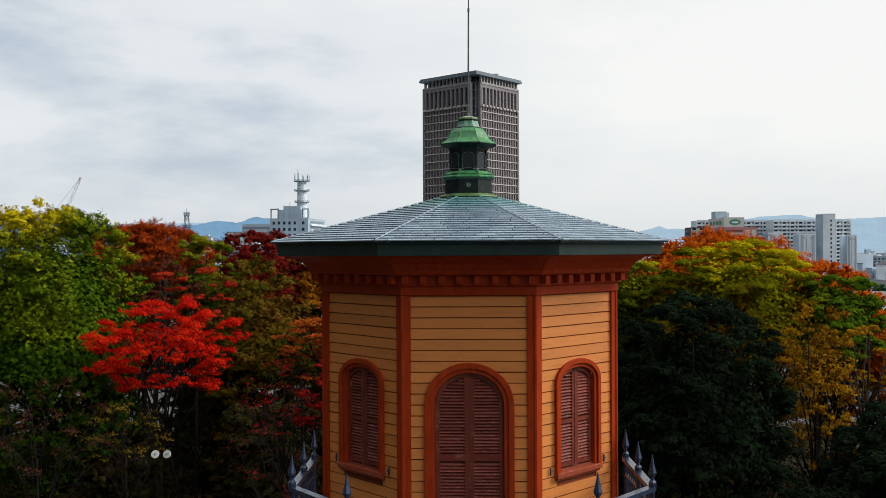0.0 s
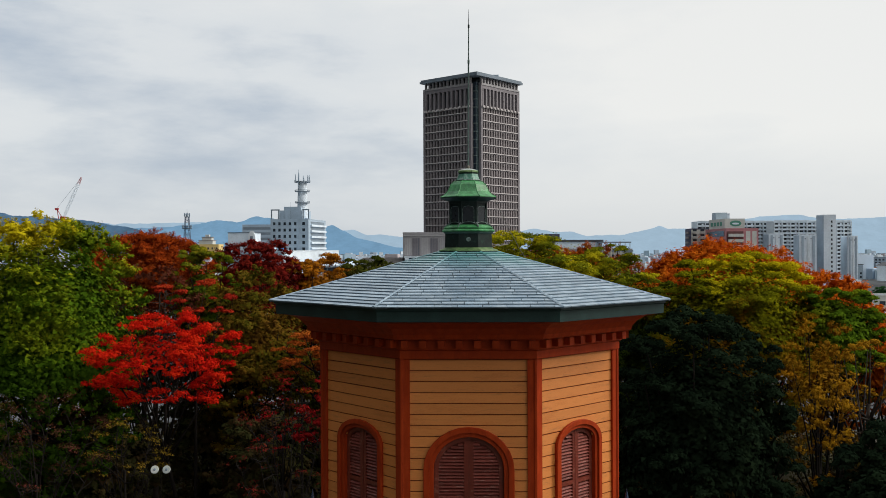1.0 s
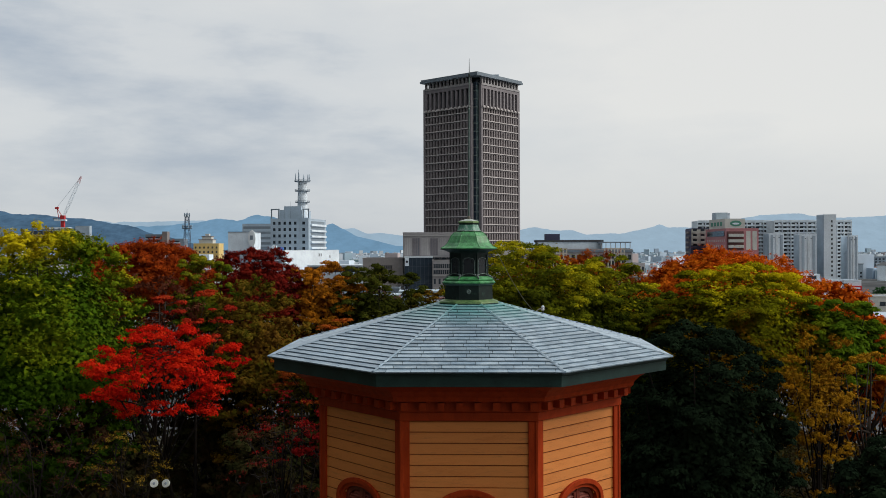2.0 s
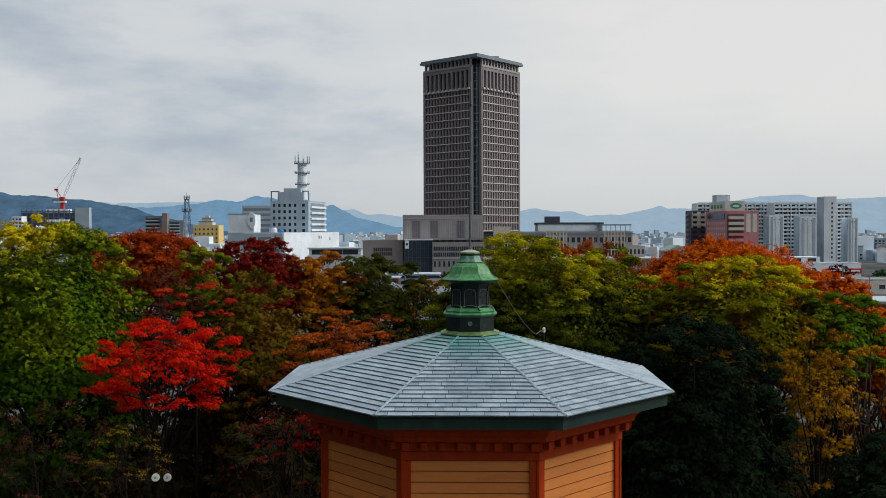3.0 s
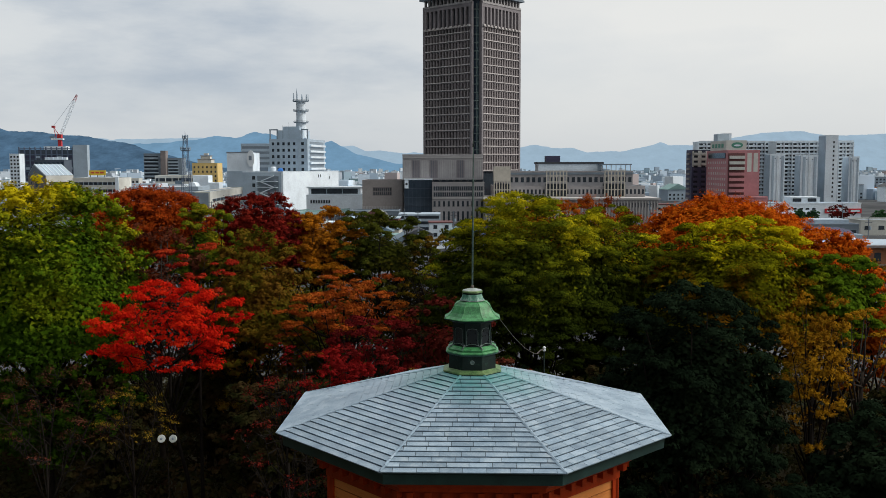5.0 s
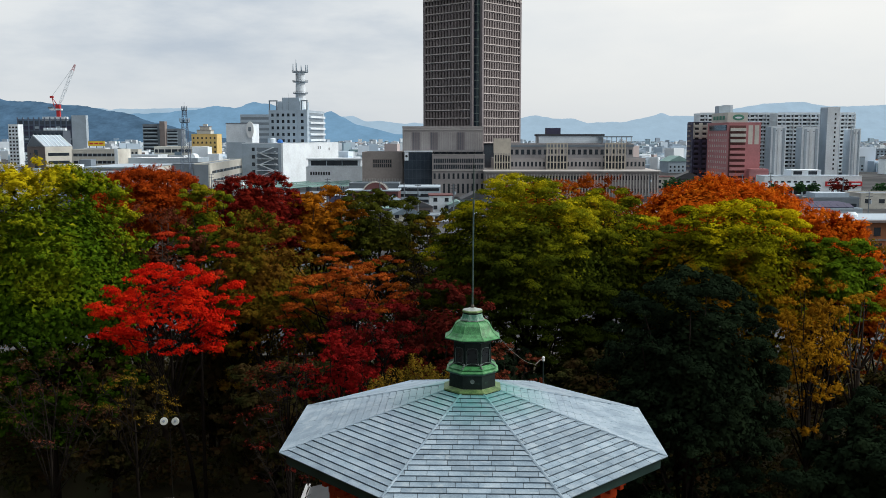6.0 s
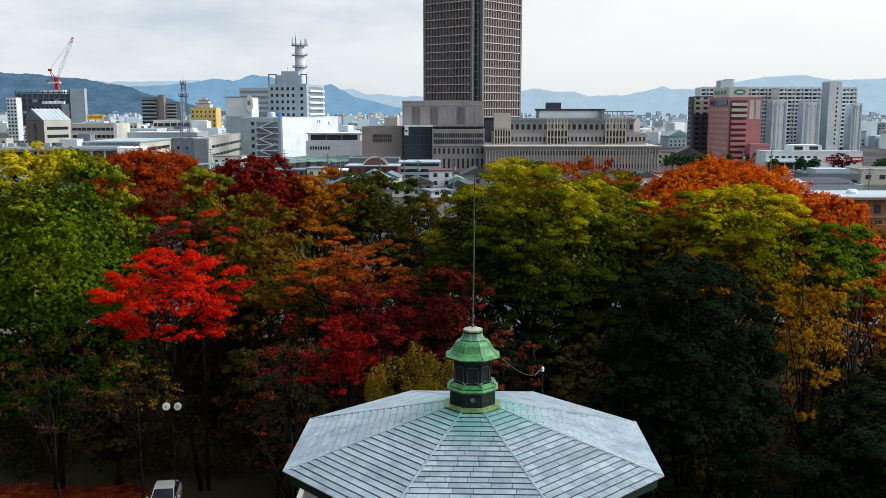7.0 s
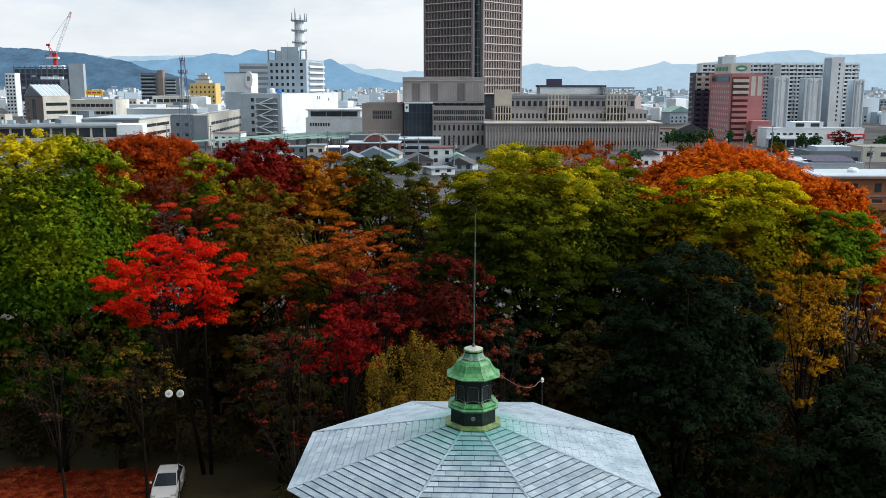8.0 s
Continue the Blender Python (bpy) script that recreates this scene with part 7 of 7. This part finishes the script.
    for i in range(70):
        y = rnd.uniform(430, 760)
        x = rnd.choice([rnd.uniform(0.20, 0.34), rnd.uniform(0.44, 0.56), rnd.uniform(-0.56, -0.40), rnd.uniform(-0.10, -0.04), rnd.uniform(0.2, 0.3)]) * (y + 14)
        if -60 < x < 100 and 385 < y < 475 or -135 < x < -38 and 460 < y < 600 or 120 < x < 300 and 440 < y < 660:
            continue
        if x < -150 and y < 660:
            continue
        house(x, y, rnd.uniform(8, 20), rnd.uniform(9, 14), rnd.choice([5.8, 6.5, 8.5, 11]), rnd.uniform(-25, 25), rnd.choice(walls), rnd.choice(roofs), rnd.random() < 0.4, rnd)


houses()


def town_carpet():
    """The far town: roofs and walls too small to pick apart."""
    mat = bpy.data.materials.new("far_town_hazed_walls")
    mat.use_nodes = True
    n, l = mat.node_tree.nodes, mat.node_tree.links
    geo = n.new("ShaderNodeNewGeometry")
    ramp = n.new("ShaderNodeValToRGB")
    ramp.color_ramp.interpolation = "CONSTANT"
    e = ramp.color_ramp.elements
    # wall colours are mixed with pale blue for the haze of distance
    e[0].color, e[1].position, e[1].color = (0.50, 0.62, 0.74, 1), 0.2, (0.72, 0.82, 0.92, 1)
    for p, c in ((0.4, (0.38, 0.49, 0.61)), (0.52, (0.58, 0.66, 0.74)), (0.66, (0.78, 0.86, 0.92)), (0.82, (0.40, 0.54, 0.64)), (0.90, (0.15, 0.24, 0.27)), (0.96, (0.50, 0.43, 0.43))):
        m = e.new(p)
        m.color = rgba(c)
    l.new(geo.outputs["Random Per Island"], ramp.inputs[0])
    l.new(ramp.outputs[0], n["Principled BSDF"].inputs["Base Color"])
    n["Principled BSDF"].inputs["Roughness"].default_value = 0.8
    rnd = random.Random(3)
    b = Build()
    for i in range(7500):
        y = 620 + 2600 * rnd.random() ** 1.5
        x = rnd.uniform(-0.62, 0.62) * (y + 14)
        if y < 960 and x < -120 or y < 720 and 120 < x < 320:
            continue
        w, d, h = rnd.uniform(5, 13), rnd.uniform(5, 10), rnd.choice([4, 5, 6, 6.5, 7, 8, 10])
        if rnd.random() < 0.05:
            h, w = rnd.uniform(12, 20), rnd.uniform(10, 18)
        b.box(-w / 2, -d / 2, CITY - 0.2, w / 2, d / 2, CITY + h, pose(x, y, 0, 0, 0, rnd.uniform(-40, 40)))
    lone("far_town", b, mat, "far town of small houses and blocks, haze painted into their pale colours", "town", kind="stuff")


town_carpet()


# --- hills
# Distance haze is put into each ridge's colour, which is emitted, not lit.
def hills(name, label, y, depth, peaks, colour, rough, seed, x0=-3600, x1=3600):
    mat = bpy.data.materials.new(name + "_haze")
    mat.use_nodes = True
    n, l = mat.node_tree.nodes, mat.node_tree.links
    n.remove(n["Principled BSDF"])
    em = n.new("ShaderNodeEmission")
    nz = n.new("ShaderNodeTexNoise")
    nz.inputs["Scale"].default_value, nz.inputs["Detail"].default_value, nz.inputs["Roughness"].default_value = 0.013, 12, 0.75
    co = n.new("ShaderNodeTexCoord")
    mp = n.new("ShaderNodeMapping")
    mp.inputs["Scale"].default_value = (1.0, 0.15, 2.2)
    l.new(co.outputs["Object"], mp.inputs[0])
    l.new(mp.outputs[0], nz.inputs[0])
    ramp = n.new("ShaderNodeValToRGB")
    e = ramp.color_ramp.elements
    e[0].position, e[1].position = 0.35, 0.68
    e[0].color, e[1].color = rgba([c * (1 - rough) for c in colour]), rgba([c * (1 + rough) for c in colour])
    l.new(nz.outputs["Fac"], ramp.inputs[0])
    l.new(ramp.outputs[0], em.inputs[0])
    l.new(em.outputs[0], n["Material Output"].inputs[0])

    def h(x):
        for (xa, ha), (xb, hb) in zip(peaks, peaks[1:]):
            if xa <= x <= xb:
                k = (x - xa) / (xb - xa)
                k = k * 0.5 + (k * k * (3 - 2 * k)) * 0.5
                return ha + (hb - ha) * k + 5 * noise.fractal(Vector((x * 0.012, seed, 0)), 0.7, 2.1, 7)
        return peaks[0][1] if x < peaks[0][0] else peaks[-1][1]
    b = Build()
    n_ = 900
    steps = [(0, -0.02), (0.25, 0.22), (0.5, 0.5), (0.75, 0.8), (1.0, 1.0), (1.3, 0.5)]
    for dy, k in steps:
        for i in range(n_ + 1):
            x = x0 + (x1 - x0) * i / n_
            hh = h(x)
            b.v.append((x, y + dy * depth, CITY - 2 + (hh - CITY) * k))
    for j in range(len(steps) - 1):
        for i in range(n_):
            b.f.append((j * (n_ + 1) + i, j * (n_ + 1) + i + 1, (j + 1) * (n_ + 1) + i + 1, (j + 1) * (n_ + 1) + i))
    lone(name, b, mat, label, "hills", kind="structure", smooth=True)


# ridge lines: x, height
hills("backdrop_far_hills", "far mountain ridges, glowing evenly in painted pale haze blue", 4200, 250, [(-2700, 250), (-2180, 205), (-2045, 182), (-1830, 172), (-1600, 150), (-1390, 154), (-1200, 158), (-1020, 143), (-480, 115), (-430, 116), (-375, 94), (-110, 80), (375, 106), (450, 122), (530, 105), (630, 104), (700, 84), (880, 90), (1010, 116), (1058, 131), (1110, 116), (1220, 118), (1500, 166), (1545, 176), (1740, 184), (1810, 170), (1870, 160), (2060, 166), (2180, 172), (2700, 185)], (0.48, 0.665, 0.83), 0.07, 3.0)
hills("backdrop_middle_hills", "wooded ridges behind the town, painted haze blue", 3700, 250, [(-2600, 140), (-1900, 120), (-1290, 118), (-1075, 132), (-985, 150), (-890, 142), (-815, 168), (-750, 158), (-640, 120), (-520, 118), (-481, 127), (-430, 100), (-368, 74), (-293, 50), (-200, 30), (100, -4), (1300, -4), (2600, -4)], (0.24, 0.445, 0.66), 0.12, 7.0)
hills("backdrop_near_hills", "wooded slope on the town's edge, painted darker haze blue", 3000, 300, [(-3200, 205), (-2200, 172), (-1600, 157), (-1545, 150), (-1430, 142), (-1295, 130), (-1152, 106), (-1030, 72), (-925, 42), (-800, 18), (-650, 2), (-560, -12)], (0.108, 0.208, 0.33), 0.34, 11.0, -3200, -560)


# --- small things of the town
def parked_car(x, y, ang, mat):
    ob = thing("parked_car", "small parked car on the town car park", "car", pose(x, y, CITY, 0, 0, ang), group="parked cars")
    part("body", Build().add([(a * 0.85, b_ * 2.1, z) for z, k in ((0.3, 1.0), (0.9, 0.97)) for a, b_ in ((-k, -k), (k, -k), (k, k), (-k, k))], [(3, 2, 1, 0), (4, 5, 6, 7), (0, 1, 5, 4), (1, 2, 6, 5), (2, 3, 7, 6), (3, 0, 4, 7)]), mat, ob)
    part("cabin", Build().add([(-0.75, -1.0, 0.901), (0.75, -1.0, 0.901), (0.75, 1.7, 0.901), (-0.75, 1.7, 0.901), (-0.6, -0.4, 1.45), (0.6, -0.4, 1.45), (0.6, 1.2, 1.45), (-0.6, 1.2, 1.45)], [(3, 2, 1, 0), (4, 5, 6, 7), (0, 1, 5, 4), (1, 2, 6, 5), (2, 3, 7, 6), (3, 0, 4, 7)]), P_GLASS, ob)
    part("roof", Build().box(-0.6, -0.4, 1.451, 0.6, 1.2, 1.5), mat, ob)
    for sx in (-0.78, 0.78):
        for sy in (-1.3, 1.3):
            part("wheel", Build().ring([(0.3, -0.09), (0.3, 0.09)], 10, 0, pose(sx, sy, 0.3, 0, 90, 0)), P_ROOF, ob)
    return ob


rnd = random.Random(21)
cars = [parked_car(182, 396, 80, P_WHITE), parked_car(184, 390, 85, P_PALE), parked_car(188, 396, 78, P_NAVY), parked_car(179, 391, 82, P_SIGNR)]
for i in range(64):
    src = cars[rnd.choice([0, 0, 0, 1, 1, 1, 2, 2, 2, 3])]
    copy_thing(src, pose(134 + 3.1 * (i % 13) + 5 * (i // 13) + rnd.uniform(-0.3, 0.3), 340 + 13 * (i // 13) + rnd.uniform(-0.5, 0.5), CITY, 0, 0, 4 + rnd.choice([0, 180])))


def street_pole(x, y, h):
    ob = thing("street_pole", "grey concrete street pole with cross-arms", "utility pole", pose(x, y, CITY, 0, 0, rnd.uniform(-30, 30)), group="street poles")
    part("pole", Build().ring([(0.2, 0), (0.13, h)], 8), P_GREY, ob)
    for z in (h - 0.5, h - 1.5):
        part("cross_arm", Build().box(-1.0, -0.07, z, 1.0, 0.07, z + 0.14), P_STEEL, ob)
    part("transformer", Build().ring([(0.28, h - 3.4), (0.28, h - 2.5)], 8, 0, Matrix.Translation((0.5, 0, 0))), P_PALE, ob)


for x, y, h in ((-12.5, 270, 13), (-8.0, 262, 13), (-33, 276, 12), (-40, 300, 13), (-21, 284, 13), (-52, 290, 12), (-60, 330, 13), (-70, 300, 12), (3, 282, 12), (-90, 340, 13), (96, 300, 13), (112, 330, 13), (128, 345, 13), (84, 360, 12), (150, 330, 12), (-110, 350, 13), (118, 240, 12)):
    street_pole(x, y, h)

# green trees along the hotel forecourt, a dark red one by the shopping hall
for i in range(9):
    tree("street_tree", "small clipped green street tree", (105.5 + 3.2 * i if i < 7 else 125 + 9.5 * (i - 6)) + rnd.uniform(-0.4, 0.4), 420 + rnd.uniform(-2, 2), 1.0 + rnd.uniform(-0.9, 0.6), -5.4, 2.0, F_STREET, 1500, 0.26, 14, 0.42, 1.5, lower=-0.8, per=5, trunk=0.15, seed=200 + i)
for i, (x, y, top, half, mt) in enumerate(((172.5, 384, 1.8, 5.4, F_DUSK), (160, 398, 0.2, 2.6, F_STREET), (168, 402, -0.2, 2.4, F_STREET), (190, 384, 0.6, 3.2, F_STREET), (150, 402, -0.4, 2.0, F_STREET), (100, 560, 1.5, 4, F_STREET), (118, 640, 1.0, 5, F_STREET), (132, 350, -0.5, 3, F_OLIVE), (-78, 372, -1.0, 2.5, F_STREET), (90, 330, 0, 3, F_OLIVE), (64, 300, 0.5, 3.2, F_STREET), (-100, 330, 0.5, 3, F_OLIVE))):
    tree("street_tree", "rounded town tree between the buildings", x, y, top, -4.6, half, mt, 1800, 0.30, 14, 0.38, 0.9, lower=-0.8, per=5, trunk=0.2, seed=230 + i)


# ---------------------------------------------------------------- small things in the park
def white_car(x, y, ang):
    ob = thing("white_car", "white compact car parked under the trees", "car", pose(x, y, rise(x, y), 0, 0, ang))
    M_PAINT = surface("white_car_paint", [(0.84, 0.85, 0.86), (0.88, 0.89, 0.90)], 0.2, 1.0, 20, 0.0, spread=0.0)
    M_TYRE = surface("tyre_rubber", [(0.012, 0.012, 0.013), (0.022, 0.022, 0.022)], 0.85, 8, 60, 0.2)
    M_RIM = surface("alloy_rim", [(0.35, 0.36, 0.37), (0.5, 0.51, 0.52)], 0.3, 8, 60, 0.05, metal=0.8)
    M_LENS = surface("lamp_lens", [(0.45, 0.48, 0.5), (0.6, 0.62, 0.64)], 0.1, 8, 60, 0.0)
    M_BLACK = surface("black_trim", [(0.015, 0.015, 0.017), (0.03, 0.03, 0.032)], 0.5, 8, 60, 0.05)

    def loft(sections):
        """Sections across the car: (y, half width, z low, z high, inset at the top)."""
        b = Build()
        for yy, hw, z0, z1, ins in sections:
            b.v += [(-hw, yy, z0), (-hw - 0.02, yy, (z0 + z1) / 2), (-hw + ins, yy, z1), (hw - ins, yy, z1), (hw + 0.02, yy, (z0 + z1) / 2), (hw, yy, z0)]
        n = len(sections)
        for i in range(n - 1):
            for k in range(6):
                j = (k + 1) % 6
                b.f.append((i * 6 + k, i * 6 + j, (i + 1) * 6 + j, (i + 1) * 6 + k))
        b.f += [tuple(range(5, -1, -1)), tuple((n - 1) * 6 + k for k in range(6))]
        return b
    # front towards -y
    part("body", loft([(-2.1, 0.62, 0.30, 0.62, 0.06), (-1.98, 0.76, 0.22, 0.74, 0.06), (-1.4, 0.83, 0.20, 0.86, 0.06), (-0.8, 0.84, 0.20, 0.94, 0.05), (1.2, 0.84, 0.20, 0.96, 0.05), (1.9, 0.80, 0.22, 0.93, 0.06), (2.08, 0.70, 0.32, 0.82, 0.06)]), M_PAINT, ob, bevel=0.07)
    part("cabin_glass", loft([(-1.05, 0.70, 0.92, 0.94, 0.02), (-0.10, 0.74, 0.93, 1.39, 0.16), (1.0, 0.74, 0.93, 1.42, 0.17), (1.72, 0.72, 0.93, 0.97, 0.05)]), P_GLASS, ob, "dark car windows")
    part("roof", loft([(-0.16, 0.57, 1.37, 1.415, 0.04), (0.2, 0.60, 1.40, 1.455, 0.06), (0.9, 0.60, 1.41, 1.455, 0.06), (1.14, 0.57, 1.34, 1.40, 0.04)]), M_PAINT, ob, bevel=0.01)
    for s in (-1, 1):
        for a, c in (((s * 0.71, -1.05, 0.94), (s * 0.585, -0.10, 1.41)), ((s * 0.72, 1.73, 0.97), (s * 0.58, 1.1, 1.38)), ((s * 0.755, 0.45, 0.94), (s * 0.60, 0.45, 1.42))):
            part("pillar", Build().tube([a, c], [0.035, 0.035], 5), M_PAINT, ob)
        part("mirror", Build().ring([(0.05, -0.07), (0.09, -0.03), (0.09, 0.05), (0.05, 0.08)], 8, 0, pose(s * 0.95, -0.55, 0.98, 0, 90, 0)), M_PAINT, ob)
        part("headlight", Build().box(-0.16, -0.05, -0.06, 0.16, 0.10, 0.06, pose(s * 0.60, -1.97, 0.68, 0, 0, s * 18)), M_LENS, ob)
        part("tail_light", Build().box(-0.12, -0.03, -0.09, 0.12, 0.05, 0.09, pose(s * 0.62, 2.03, 0.76, 0, 0, s * -10)), P_SIGNR, ob)
        for yy in (-1.3, 1.28):
            t = part("wheel", Build().ring([(0.30, -0.10), (0.315, -0.07), (0.315, 0.07), (0.30, 0.10)], 20, 0, pose(s * 0.76, yy, 0.315, 0, 90, 0)), M_TYRE, ob)
            part("rim", Build().ring([(0.19, -0.107), (0.19, 0.107)], 12, 0, pose(s * 0.76, yy, 0.315, 0, 90, 0)), M_RIM, t)
    part("grille", Build().box(-0.40, -2.125, 0.50, 0.40, -2.08, 0.62), M_BLACK, ob)
    part("lower_intake", Build().box(-0.50, -2.08, 0.26, 0.50, -2.02, 0.40), M_BLACK, ob)
    part("plate_bar", Build().box(-0.17, -2.14, 0.42, 0.17, -2.10, 0.50), M_PAINT, ob)
    part("wiper", Build().box(-0.5, -0.84, 0.955, 0.1, -0.80, 0.985), M_BLACK, ob)


white_car(-17.85, 40.3, 8)


def park_lamp(x, y, top):
    g = rise(x, y)
    ob = thing("park_lamp", "tall park lamp with two round white lamp heads", "street lamp", pose(x, y, g))
    h = top - g
    part("pole", Build().ring([(0.05, 0), (0.03, 0.4), (0.022, h - 0.3), (0.02, h)], 10), M_BARK, ob)
    part("cross_arm", Build().tube([(-0.32, 0, h - 0.05), (0.32, 0, h - 0.05)], [0.03, 0.03], 6), M_BARK, ob)
    M_GLOBE = surface("lamp_glass", [(0.42, 0.46, 0.43), (0.55, 0.57, 0.54)], 0.25, 5, 30, 0.0, spread=0.02)
    for s in (-1, 1):
        m = pose(s * 0.31, -0.02, h + 0.02, 68, 0, s * -6)
        gl = part("lamp_head", Build().ring([(0.06, -0.22), (0.14, -0.16), (0.20, -0.04), (0.215, 0.03), (0.20, 0.06)], 18, 0, m), M_GLOBE, ob, "white dished lamp head")
        part("lens", Build().ring([(0.07, 0.061), (0.05, 0.085)], 12, 0, m), P_GREY, gl)


park_lamp(-15.15, 33.9, 6.25)


def utility_pole(x, y, top):
    g = rise(x, y)
    ob = thing("utility_pole", "grey concrete pole with cross-arms and white insulators", "utility pole", pose(x, y, g, 0, 0, 14))
    h = top - g
    part("pole", Build().ring([(0.08, 0), (0.05, h)], 10), M_BARK, ob)
    for z in (h - 0.35, h - 1.0):
        arm = part("cross_arm", Build().box(-0.42, -0.04, z - 0.04, 0.42, 0.05, z + 0.05), M_BARK, ob)
        for xx in (-0.38, -0.2, 0.2, 0.38):
            part("insulator", Build().ring([(0.03, z + 0.051), (0.05, z + 0.09), (0.03, z + 0.12), (0.045, z + 0.15), (0.015, z + 0.19)], 8, 0, Matrix.Translation((xx, 0, 0))), M_CABLE, arm)


utility_pole(-8.1, 36.0, 9.7)


# low rear wing of the old hall, seen past the eave
wing = thing("rear_wing", "low rear wing with red-brown wall and white eave boards", "building", pose(0, 0, 0))
part("wall", Build().box(-6.9, 14, GROUND - 0.3, 7.0, 33, 2.6), M_RED, wing)
part("wing_roof", Build().add([(-7.6, 13.5, 2.7), (7.7, 13.5, 2.7), (7.7, 33.6, 2.7), (-7.6, 33.6, 2.7), (0, 13.5, 4.6), (0, 33.6, 4.6)], [(0, 1, 4), (2, 3, 5), (1, 2, 5, 4), (3, 0, 4, 5), (3, 2, 1, 0)]), M_TILE, wing)
part("eave_board", Build().box(-7.85, 13.4, 2.55, -7.61, 33.7, 2.85), M_WHITE, wing, "white-painted eave board")
part("eave_board", Build().box(7.71, 13.4, 2.55, 7.95, 33.7, 2.85), M_WHITE, wing, "white-painted eave board")
part("porch", Build().box(-11.0, 25.0, GROUND - 0.2, -7.9, 28.0, 2.2), M_RED, wing)
part("porch_roof", Build().box(-11.3, 24.6, 2.21, -7.86, 28.3, 2.5), M_TILE, wing)
part("porch_edge", Build().box(-11.4, 28.31, 2.25, -7.86, 28.5, 2.55), M_WHITE, wing, "white-painted roof edge")
